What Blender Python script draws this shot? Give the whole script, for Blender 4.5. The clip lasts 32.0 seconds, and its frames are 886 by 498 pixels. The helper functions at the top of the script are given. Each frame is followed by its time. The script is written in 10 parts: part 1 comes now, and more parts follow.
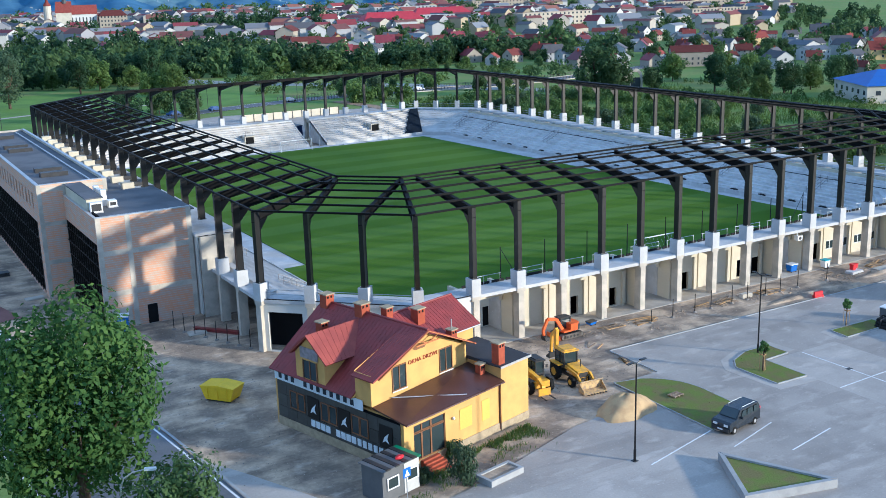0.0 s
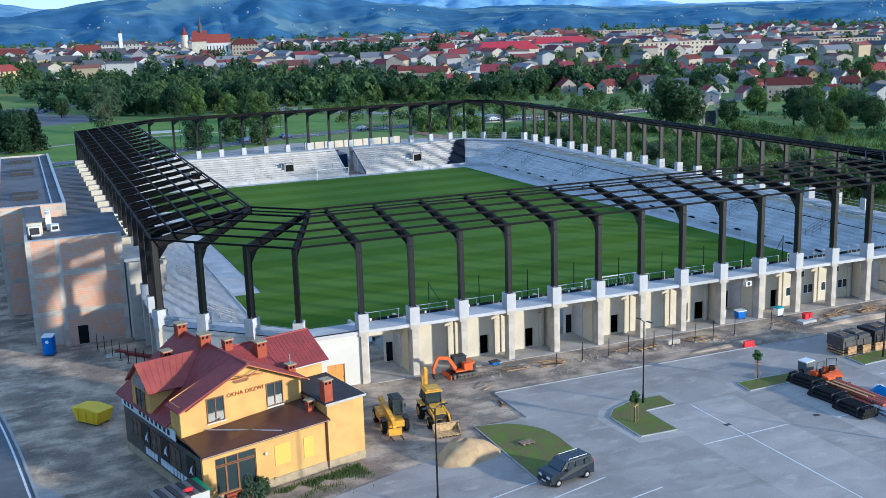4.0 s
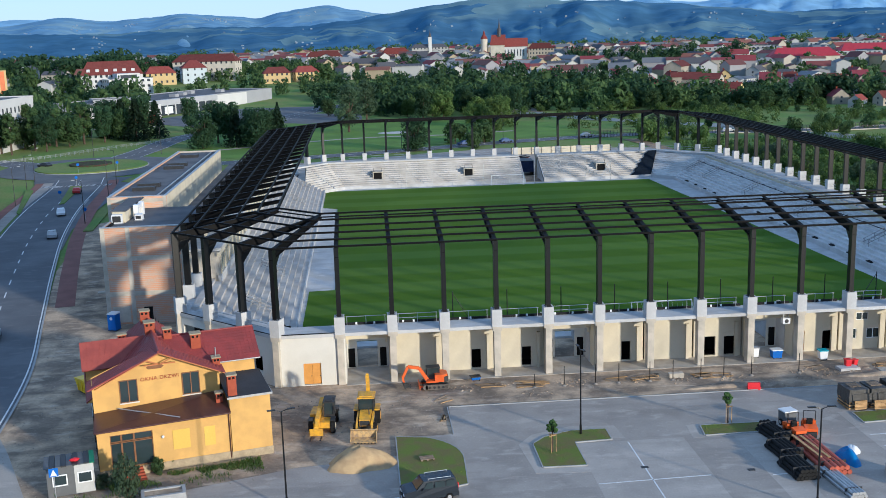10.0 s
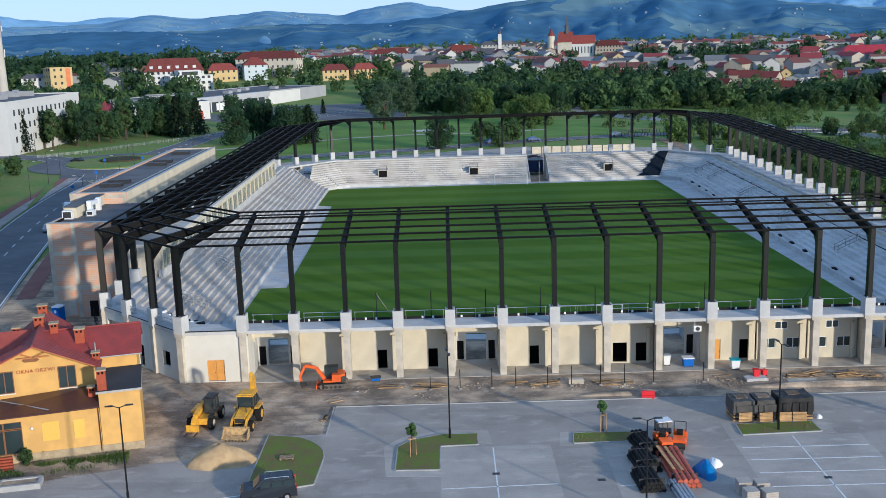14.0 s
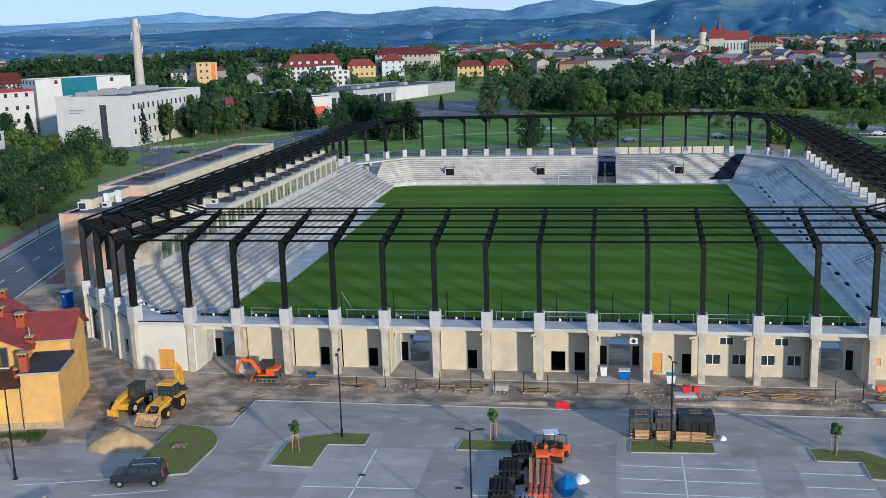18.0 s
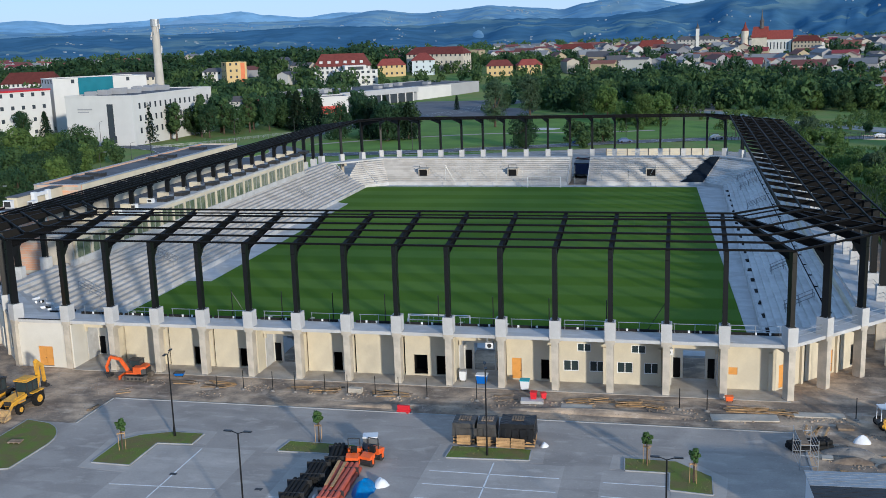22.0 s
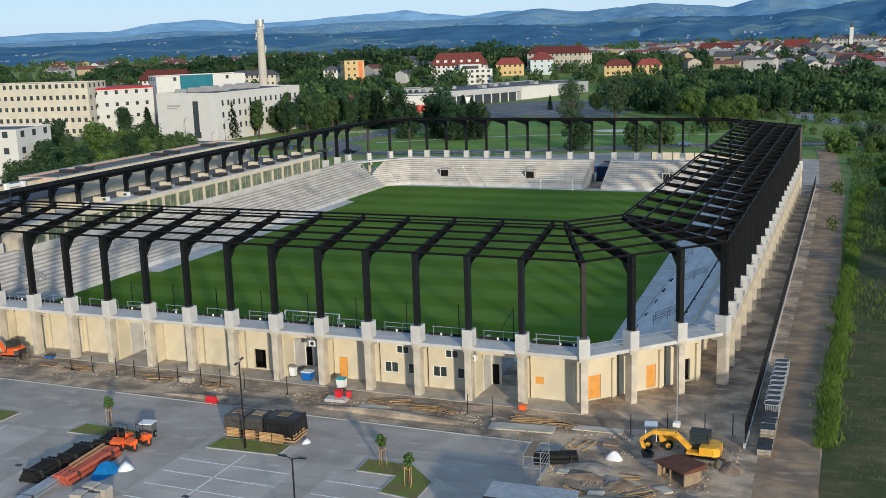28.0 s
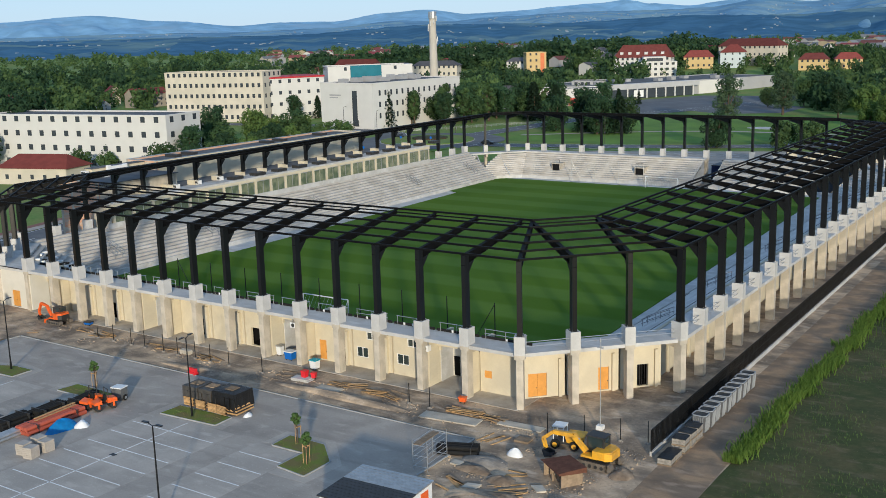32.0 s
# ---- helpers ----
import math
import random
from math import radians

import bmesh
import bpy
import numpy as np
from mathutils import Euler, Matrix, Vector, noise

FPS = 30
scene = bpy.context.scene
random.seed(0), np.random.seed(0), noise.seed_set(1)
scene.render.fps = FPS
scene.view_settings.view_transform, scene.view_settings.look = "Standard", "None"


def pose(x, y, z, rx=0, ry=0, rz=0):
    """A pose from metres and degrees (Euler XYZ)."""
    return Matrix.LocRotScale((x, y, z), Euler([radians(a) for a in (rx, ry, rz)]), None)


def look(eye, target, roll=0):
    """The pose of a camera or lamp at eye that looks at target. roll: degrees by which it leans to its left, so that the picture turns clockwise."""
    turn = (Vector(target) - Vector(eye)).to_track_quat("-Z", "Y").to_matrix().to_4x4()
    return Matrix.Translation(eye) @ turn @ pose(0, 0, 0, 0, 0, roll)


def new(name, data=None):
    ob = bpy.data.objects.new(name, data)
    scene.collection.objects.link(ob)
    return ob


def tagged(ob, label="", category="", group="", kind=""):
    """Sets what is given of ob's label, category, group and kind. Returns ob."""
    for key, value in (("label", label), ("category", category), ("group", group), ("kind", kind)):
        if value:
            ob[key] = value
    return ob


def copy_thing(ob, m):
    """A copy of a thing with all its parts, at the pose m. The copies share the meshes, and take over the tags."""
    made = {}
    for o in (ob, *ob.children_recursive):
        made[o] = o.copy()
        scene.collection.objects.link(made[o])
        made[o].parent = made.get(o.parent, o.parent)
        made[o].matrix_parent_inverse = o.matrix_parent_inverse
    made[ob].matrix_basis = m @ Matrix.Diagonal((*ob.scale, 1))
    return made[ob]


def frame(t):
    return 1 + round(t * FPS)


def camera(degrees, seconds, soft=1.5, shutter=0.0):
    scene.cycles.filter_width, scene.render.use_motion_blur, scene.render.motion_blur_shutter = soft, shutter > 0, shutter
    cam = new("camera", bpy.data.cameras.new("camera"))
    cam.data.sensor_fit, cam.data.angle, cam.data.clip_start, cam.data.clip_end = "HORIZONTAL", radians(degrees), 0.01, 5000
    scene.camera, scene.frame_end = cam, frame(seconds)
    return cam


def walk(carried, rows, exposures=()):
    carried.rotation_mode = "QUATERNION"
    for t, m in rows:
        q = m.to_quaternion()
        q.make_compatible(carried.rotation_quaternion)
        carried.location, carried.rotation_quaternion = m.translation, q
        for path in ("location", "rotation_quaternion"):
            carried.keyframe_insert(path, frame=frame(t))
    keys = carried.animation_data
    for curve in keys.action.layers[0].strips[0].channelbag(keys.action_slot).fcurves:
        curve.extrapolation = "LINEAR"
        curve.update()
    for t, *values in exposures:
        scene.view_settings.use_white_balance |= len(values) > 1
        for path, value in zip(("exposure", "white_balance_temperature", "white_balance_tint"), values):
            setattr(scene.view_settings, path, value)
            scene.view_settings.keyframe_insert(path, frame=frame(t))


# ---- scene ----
cam = camera(46.34, 32.0, soft=0.82)
PATH = [
    (0, (-57.59, -83.53, 35.46), (-8.94, 0.28, 10.80), -1.75),
    (1, (-52.23, -86.48, 35.29), (-7.19, -0.68, 10.59), -1.81),
    (2, (-46.50, -89.37, 35.36), (-5.51, -1.55, 10.67), -1.71),
    (3, (-40.59, -91.85, 35.37), (-2.04, -2.95, 10.64), -1.75),
    (3.5, (-37.73, -92.92, 35.32), (0.06, -3.21, 12.45), -1.77),
    (5.5, (-26.42, -96.97, 35.51), (4.19, -4.02, 14.93), -1.80),
    (6, (-23.41, -97.93, 35.38), (3.71, -3.88, 14.91), -1.78),
    (7, (-17.52, -99.59, 35.35), (5.52, -4.48, 14.77), -1.75),
    (8, (-12.21, -100.81, 35.27), (2.17, -3.98, 14.84), -1.76),
    (9, (-6.90, -101.72, 35.34), (2.82, -4.33, 14.82), -1.68),
    (10, (-2.24, -102.31, 35.30), (5.06, -4.70, 14.83), -1.68),
    (11, (2.05, -102.66, 35.23), (4.99, -4.81, 14.77), -1.67),
    (12, (6.50, -102.80, 35.15), (7.78, -4.92, 14.70), -1.75),
    (13, (11.19, -102.93, 35.08), (12.32, -5.06, 14.60), -1.68),
    (14, (16.41, -102.99, 35.23), (15.70, -5.12, 14.68), -1.74),
    (15, (22.41, -102.99, 35.30), (19.23, -5.17, 14.75), -1.77),
    (15.5, (25.48, -102.91, 35.33), (20.49, -5.17, 14.79), -1.77),
    (17.5, (37.27, -102.10, 35.45), (23.30, -5.23, 14.89), -1.74),
    (18, (40.12, -101.72, 35.45), (23.61, -5.26, 14.92), -1.76),
    (19, (45.60, -100.96, 35.48), (27.89, -4.72, 14.90), -1.78),
    (20, (50.66, -100.03, 35.42), (31.85, -3.99, 14.87), -1.75),
    (21, (55.49, -99.09, 35.40), (35.19, -3.35, 14.87), -1.77),
    (22, (60.21, -98.07, 35.32), (38.20, -2.69, 14.85), -1.81),
    (23, (64.93, -96.99, 35.15), (41.36, -1.98, 14.70), -1.81),
    (24, (70.14, -95.78, 34.94), (44.58, -1.27, 14.58), -1.81),
    (25, (76.36, -94.45, 34.93), (49.25, -0.37, 14.58), -1.72),
    (26, (82.22, -93.11, 35.10), (52.71, 0.24, 14.71), -1.80),
    (26.5, (85.08, -92.35, 35.00), (54.15, 0.57, 14.75), -1.80),
    (28.5, (96.93, -88.78, 35.09), (57.63, 0.93, 14.90), -1.77),
    (29, (100.12, -87.75, 35.12), (58.67, 0.98, 14.91), -1.69),
    (30, (106.46, -85.54, 35.09), (61.10, 1.26, 14.89), -1.69),
    (31, (112.42, -83.17, 35.10), (62.20, 0.90, 14.84), -1.60),
    (32, (117.61, -80.76, 35.30), (62.55, 0.17, 14.82), -1.64),
]
EXPOSURES = [(0, 1.42, 4600, 6), (3, 1.29, 4550, 6), (6, 1.04, 4500, 6), (8, 1.0, 4600, 6), (11, 0.91, 4850, 7), (15, 0.85, 4800, 7.5), (18, 0.76, 4850, 8), (22, 0.74, 4800, 7), (24, 0.73, 4720, 6.5), (25, 0.79, 5150, 5), (26, 0.8, 5250, 4), (32, 0.75, 5200, 4)]
walk(cam, [(t, look(eye, target, roll)) for t, eye, target, roll in PATH], EXPOSURES)

# ---- light ----
SUN_AZ, SUN_EL = (0.63, -0.777), 11.5
world = bpy.data.worlds.new("evening_sky")
scene.world = world
world.use_nodes = True
wn, wl = world.node_tree.nodes, world.node_tree.links
sky = wn.new("ShaderNodeTexSky")
sky.sky_type, sky.sun_disc = "NISHITA", False
sky.sun_elevation, sky.sun_rotation = radians(SUN_EL), math.atan2(SUN_AZ[0], SUN_AZ[1])
sky.altitude, sky.air_density, sky.dust_density, sky.ozone_density = 300, 1.0, 0.5, 3.0
# a thin high cloud veil evens the sky out
veil = wn.new("ShaderNodeMix")
veil.data_type = "RGBA"
veil.inputs[0].default_value = 0.8
wl.new(sky.outputs[0], veil.inputs[6])
# the veil whitens towards the horizon
wtc, wsep, wrg, whz = (wn.new("ShaderNode" + k) for k in ("TexCoord", "SeparateXYZ", "MapRange", "Mix"))
wrg.inputs[1].default_value, wrg.inputs[2].default_value = 0.0, 0.3
whz.data_type = "RGBA"
whz.inputs[6].default_value, whz.inputs[7].default_value = (3.3, 3.5, 3.75, 1), (1.9, 2.3, 2.8, 1)
wl.new(wtc.outputs["Generated"], wsep.inputs[0])
wl.new(wsep.outputs[2], wrg.inputs[0])
wl.new(wrg.outputs[0], whz.inputs[0])
wl.new(whz.outputs[2], veil.inputs[7])
wl.new(veil.outputs[2], wn["Background"].inputs[0])
wn["Background"].inputs[1].default_value = 0.115
sun = new("sun", bpy.data.lights.new("sun", "SUN"))
sun.data.energy, sun.data.angle, sun.data.color = 2.7, radians(2.2), (1.0, 0.74, 0.45)
sun.matrix_world = look((SUN_AZ[0] * 300, SUN_AZ[1] * 300, 300 * math.tan(radians(SUN_EL))), (0, 0, 0))

# ---- materials ----


def mat(name, col, rough=0.8, metal=0.0, var=0.12, scale=3.0, fine=30.0, bump=0.1, col2=None, spec=0.4, rand=0.0, mix=(0.4, 0.6), stretch=None):
    """A procedural surface: a base colour varied at two scales, with fine relief; col2 are stains."""
    m = bpy.data.materials.new(name)
    m.use_nodes = True
    n, l = m.node_tree.nodes, m.node_tree.links
    b = n["Principled BSDF"]
    b.inputs["Roughness"].default_value, b.inputs["Metallic"].default_value = rough, metal
    b.inputs["Specular IOR Level"].default_value = min(spec, 0.15) if rough >= 0.8 else spec
    geo = n.new("ShaderNodeTexCoord")
    src = geo.outputs["Object"]
    if stretch:
        mp = n.new("ShaderNodeMapping")
        mp.inputs["Scale"].default_value = stretch
        l.new(src, mp.inputs[0])
        src = mp.outputs[0]
    big, small = n.new("ShaderNodeTexNoise"), n.new("ShaderNodeTexNoise")
    big.inputs["Scale"].default_value, big.inputs["Detail"].default_value = 1.0 / scale, 6
    small.inputs["Scale"].default_value, small.inputs["Detail"].default_value = fine / 3, 4
    l.new(src, big.inputs["Vector"])
    l.new(src, small.inputs["Vector"])
    ramp = n.new("ShaderNodeMapRange")
    ramp.inputs[1].default_value, ramp.inputs[2].default_value = mix
    l.new(big.outputs["Fac"], ramp.inputs[0])
    mx = n.new("ShaderNodeMix")
    mx.data_type = "RGBA"
    c2 = col2 or tuple(c * (1 - var) for c in col)
    mx.inputs[6].default_value, mx.inputs[7].default_value = (*col, 1), (*c2, 1)
    l.new(ramp.outputs[0], mx.inputs[0])
    hsv = n.new("ShaderNodeHueSaturation")
    val = n.new("ShaderNodeMapRange")
    val.inputs[3].default_value, val.inputs[4].default_value = 1 - var, 1 + var
    l.new(small.outputs["Fac"], val.inputs[0])
    out = val.outputs[0]
    if rand:
        info, r2, mul = n.new("ShaderNodeObjectInfo"), n.new("ShaderNodeMapRange"), n.new("ShaderNodeMath")
        r2.inputs[3].default_value, r2.inputs[4].default_value = 1 - rand, 1 + rand
        mul.operation = "MULTIPLY"
        l.new(info.outputs["Random"], r2.inputs[0])
        l.new(r2.outputs[0], mul.inputs[0])
        l.new(out, mul.inputs[1])
        out = mul.outputs[0]
    l.new(out, hsv.inputs["Value"])
    l.new(mx.outputs[2], hsv.inputs["Color"])
    l.new(hsv.outputs[0], b.inputs["Base Color"])
    if bump:
        bp = n.new("ShaderNodeBump")
        bp.inputs["Strength"].default_value, bp.inputs["Distance"].default_value = bump, 0.05
        l.new(small.outputs["Fac"], bp.inputs["Height"])
        l.new(bp.outputs[0], b.inputs["Normal"])
    return m


CONC = mat("cast_concrete", (0.53, 0.48, 0.4), 0.85, var=0.14, scale=1.5, col2=(0.41, 0.375, 0.315))
PRECAST = mat("precast_terrace_concrete", (0.5, 0.483, 0.46), 0.8, var=0.14, scale=2.5, col2=(0.41, 0.39, 0.365), rand=0.07)
# paler tone for the east stand and its two corner stands
PRECAST_PALER = mat("paler_precast_concrete", (0.63, 0.63, 0.625), 0.8, var=0.1, scale=2.5, col2=(0.54, 0.535, 0.53), rand=0.07)
SLAB = mat("pale_slab_concrete", (0.53, 0.53, 0.53), 0.8, var=0.1, scale=3, col2=(0.46, 0.46, 0.46))
PLASTER = mat("cream_plaster", (0.61, 0.555, 0.425), 0.9, var=0.07, scale=2.5, col2=(0.54, 0.49, 0.38))
WHITE_PLASTER = mat("white_plaster", (0.64, 0.62, 0.56), 0.9, var=0.06, scale=2.5, col2=(0.6, 0.58, 0.52))
STEEL = mat("black_painted_steel", (0.006, 0.006, 0.0063), 0.36, var=0.2, scale=2, bump=0.03, spec=0.5)
MATT_STEEL = mat("matt_black_purlin_steel", (0.0055, 0.0055, 0.006), 0.6, var=0.2, scale=2, bump=0.03, spec=0.12)
GALV = mat("galvanised_steel", (0.5, 0.51, 0.52), 0.45, metal=0.7, var=0.15, scale=0.6)
TIMBER = mat("raw_timber", (0.5, 0.32, 0.15), 0.8, var=0.25, scale=0.5, rand=0.2)
OLDTIMBER = mat("grey_timber", (0.3, 0.23, 0.16), 0.85, var=0.25, scale=0.4, rand=0.25)
# near-black colour standing in for shade inside openings and gaps
BLACKHOLE = mat("unlit_void_black", (0.012, 0.012, 0.013), 0.9, var=0.2, spec=0.1)
GLASS = mat("window_glass", (0.03, 0.045, 0.05), 0.06, var=0.1, bump=0.0, spec=0.8)
ORANGE_DOOR = mat("orange_primer_door", (0.62, 0.3, 0.06), 0.7, var=0.1, scale=0.6)
DIRT = mat("trampled_dirt", (0.54, 0.415, 0.285), 0.95, var=0.3, scale=3.5, fine=9, bump=0.7, col2=(0.27, 0.215, 0.16), mix=(0.42, 0.58))
GRAVEL = mat("crushed_gravel", (0.31, 0.28, 0.24), 0.95, var=0.25, scale=4, fine=14, bump=0.6, col2=(0.2, 0.175, 0.15))
PAVING = mat("concrete_block_paving", (0.41, 0.37, 0.325), 0.85, var=0.12, scale=8, fine=18, col2=(0.325, 0.295, 0.262), bump=0.25, mix=(0.35, 0.65))
PAVING_PALE = mat("pale_block_paving", (0.46, 0.415, 0.365), 0.85, var=0.12, scale=5, fine=18, col2=(0.385, 0.35, 0.31), bump=0.25, mix=(0.35, 0.65))
ASPHALT = mat("road_asphalt", (0.16, 0.165, 0.175), 0.85, var=0.15, scale=10, fine=20, col2=(0.125, 0.13, 0.14))
WHITE_PAINT = mat("white_road_paint", (0.75, 0.75, 0.74), 0.7, var=0.12, scale=0.5)
KERB = mat("kerb_concrete", (0.37, 0.37, 0.365), 0.85, var=0.12, scale=0.8, rand=0.1)
TURF = mat("roadside_turf", (0.15, 0.19, 0.04), 0.95, var=0.2, scale=1.5, fine=22, bump=0.8, col2=(0.17, 0.15, 0.06))
MEADOW = mat("meadow_grass", (0.14, 0.225, 0.055), 0.95, var=0.35, scale=14, fine=4, bump=0.8, col2=(0.19, 0.225, 0.07))
SAND = mat("building_sand", (0.5, 0.36, 0.19), 0.95, var=0.12, scale=0.8, bump=0.4, col2=(0.4, 0.28, 0.15))
BRICK = mat("hollow_clay_block", (0.62, 0.33, 0.195), 0.9, var=0.15, scale=0.9, col2=(0.52, 0.38, 0.29), rand=0.1, stretch=(0.6, 0.6, 2.2))
ROOFING = mat("grey_roofing_felt", (0.15, 0.152, 0.16), 0.85, var=0.1, scale=4, col2=(0.11, 0.112, 0.12))
YELLOW_WALL = mat("yellow_house_plaster", (0.64, 0.39, 0.12), 0.9, var=0.07, scale=1.6, col2=(0.55, 0.34, 0.11))
RED_METAL = mat("red_sheet_roof", (0.25, 0.045, 0.04), 0.55, var=0.18, scale=1.5, col2=(0.2, 0.04, 0.036))
BROWN_METAL = mat("brown_sheet_roof", (0.085, 0.036, 0.028), 0.35, var=0.15, scale=1.2)
CHIM_BRICK = mat("red_chimney_brick", (0.34, 0.085, 0.045), 0.9, var=0.15, scale=0.4)
BROWN_WOOD = mat("brown_window_frame", (0.22, 0.1, 0.04), 0.6, var=0.15, scale=0.5)
PIT_YELLOW = mat("machine_yellow_paint", (0.75, 0.4, 0.02), 0.4, var=0.12, scale=0.5, col2=(0.55, 0.3, 0.04))
PIT_ORANGE = mat("machine_orange_paint", (0.75, 0.13, 0.02), 0.4, var=0.12, scale=0.5)
RUBBER = mat("black_rubber", (0.02, 0.02, 0.02), 0.8, var=0.2, scale=0.3)
DARK_STEEL = mat("dark_grey_steel", (0.05, 0.05, 0.052), 0.5, metal=0.3, var=0.2, scale=0.5)
BLUE_PLASTIC = mat("blue_plastic", (0.02, 0.13, 0.5), 0.45, var=0.08)
WHITE_PLASTIC = mat("white_plastic", (0.75, 0.76, 0.77), 0.5, var=0.08)
RED_PLASTIC = mat("red_plastic", (0.6, 0.02, 0.03), 0.5, var=0.08)


def trodden(m, damp=(0.18, 0.145, 0.115), pale=(0.56, 0.48, 0.385)):
    """Adds damp dark patches, long wheel-worn smears and pale grit to a ground material."""
    n, l = m.node_tree.nodes, m.node_tree.links
    hsv = next(k for k in n if k.bl_idname == "ShaderNodeHueSaturation")
    src = hsv.inputs["Color"].links[0].from_socket
    tc = n.new("ShaderNodeTexCoord")
    for col, sc, det, lo, hi, amount, squeeze in ((damp, 0.22, 8, 0.5, 0.66, 0.75, (1, 1, 1)), (damp, 0.55, 6, 0.54, 0.64, 0.5, (0.16, 1, 1)), (pale, 0.8, 9, 0.56, 0.68, 0.55, (0.5, 1, 1)), (pale, 5.0, 3, 0.66, 0.7, 0.6, (1, 1, 1)), (damp, 7.0, 3, 0.66, 0.7, 0.7, (1, 1, 1))):
        mp, nz, rg, mx = n.new("ShaderNodeMapping"), n.new("ShaderNodeTexNoise"), n.new("ShaderNodeMapRange"), n.new("ShaderNodeMix")
        mp.inputs["Scale"].default_value = squeeze
        mp.inputs["Location"].default_value = (sc * 31, sc * 17 + lo * 40, 0)
        nz.inputs["Scale"].default_value, nz.inputs["Detail"].default_value = sc, det
        rg.inputs[1].default_value, rg.inputs[2].default_value, rg.inputs[4].default_value = lo, hi, amount
        mx.data_type = "RGBA"
        mx.inputs[7].default_value = (*col, 1)
        l.new(tc.outputs["Object"], mp.inputs[0])
        l.new(mp.outputs[0], nz.inputs["Vector"])
        l.new(nz.outputs["Fac"], rg.inputs[0])
        l.new(rg.outputs[0], mx.inputs[0])
        l.new(src, mx.inputs[6])
        src = mx.outputs[2]
    l.new(src, hsv.inputs["Color"])
    return m


def coursed(m, course=0.25, mortar=(0.5, 0.47, 0.42)):
    """Thin mortar beds between the block courses."""
    n, l = m.node_tree.nodes, m.node_tree.links
    hsv = next(k for k in n if k.bl_idname == "ShaderNodeHueSaturation")
    tc, sep, dv, fr, lt, mx = (n.new("ShaderNode" + k) for k in ("TexCoord", "SeparateXYZ", "Math", "Math", "Math", "Mix"))
    dv.operation, fr.operation, lt.operation = "DIVIDE", "FRACT", "LESS_THAN"
    dv.inputs[1].default_value, lt.inputs[1].default_value = course, 0.14
    mx.data_type = "RGBA"
    mx.inputs[7].default_value = (*mortar, 1)
    l.new(tc.outputs["Object"], sep.inputs[0])
    l.new(sep.outputs[2], dv.inputs[0])
    l.new(dv.outputs[0], fr.inputs[0])
    l.new(fr.outputs[0], lt.inputs[0])
    l.new(lt.outputs[0], mx.inputs[0])
    l.new(hsv.inputs["Color"].links[0].from_socket, mx.inputs[6])
    l.new(mx.outputs[2], hsv.inputs["Color"])


coursed(BRICK)
trodden(DIRT, (0.15, 0.122, 0.096), (0.6, 0.5, 0.39))
trodden(GRAVEL, (0.14, 0.13, 0.12), (0.42, 0.4, 0.36))
trodden(PAVING, (0.27, 0.243, 0.215), (0.5, 0.45, 0.395))
trodden(PAVING_PALE, (0.34, 0.31, 0.275), (0.54, 0.49, 0.435))
trodden(SLAB, (0.4, 0.39, 0.37), (0.62, 0.62, 0.61))
trodden(ASPHALT, (0.12, 0.122, 0.13), (0.2, 0.2, 0.205))


def turf_pitch():
    """Mown pitch: broad cross stripes with soft edges."""
    m = mat("pitch_grass", (0.074, 0.14, 0.0095), 0.95, var=0.16, scale=14, fine=16, bump=0.4, col2=(0.088, 0.158, 0.011), spec=0.15)
    n, l = m.node_tree.nodes, m.node_tree.links
    hsv = next(k for k in n if k.bl_idname == "ShaderNodeHueSaturation")
    tc, sep, mul, fr, st = n.new("ShaderNodeTexCoord"), n.new("ShaderNodeSeparateXYZ"), n.new("ShaderNodeMath"), n.new("ShaderNodeMath"), n.new("ShaderNodeMapRange")
    mul.operation, fr.operation = "MULTIPLY", "SINE"
    mul.inputs[1].default_value = math.pi / 5.3
    st.inputs[1].default_value, st.inputs[2].default_value, st.inputs[3].default_value, st.inputs[4].default_value = -0.25, 0.25, 0.96, 1.04
    l.new(tc.outputs["Object"], sep.inputs[0])
    l.new(sep.outputs[1], mul.inputs[0])
    l.new(mul.outputs[0], fr.inputs[0])
    l.new(fr.outputs[0], st.inputs[0])
    l.new(st.outputs[0], hsv.inputs["Saturation"])
    vs, mu = n.new("ShaderNodeMapRange"), n.new("ShaderNodeMath")
    vs.inputs[1].default_value, vs.inputs[2].default_value, vs.inputs[3].default_value, vs.inputs[4].default_value = -0.3, 0.3, 1.09, 0.91
    mu.operation = "MULTIPLY"
    l.new(fr.outputs[0], vs.inputs[0])
    l.new(vs.outputs[0], mu.inputs[0])
    l.new(hsv.inputs["Value"].links[0].from_socket, mu.inputs[1])
    l.new(mu.outputs[0], hsv.inputs["Value"])
    return m


PITCH = turf_pitch()

# ---- builders ----


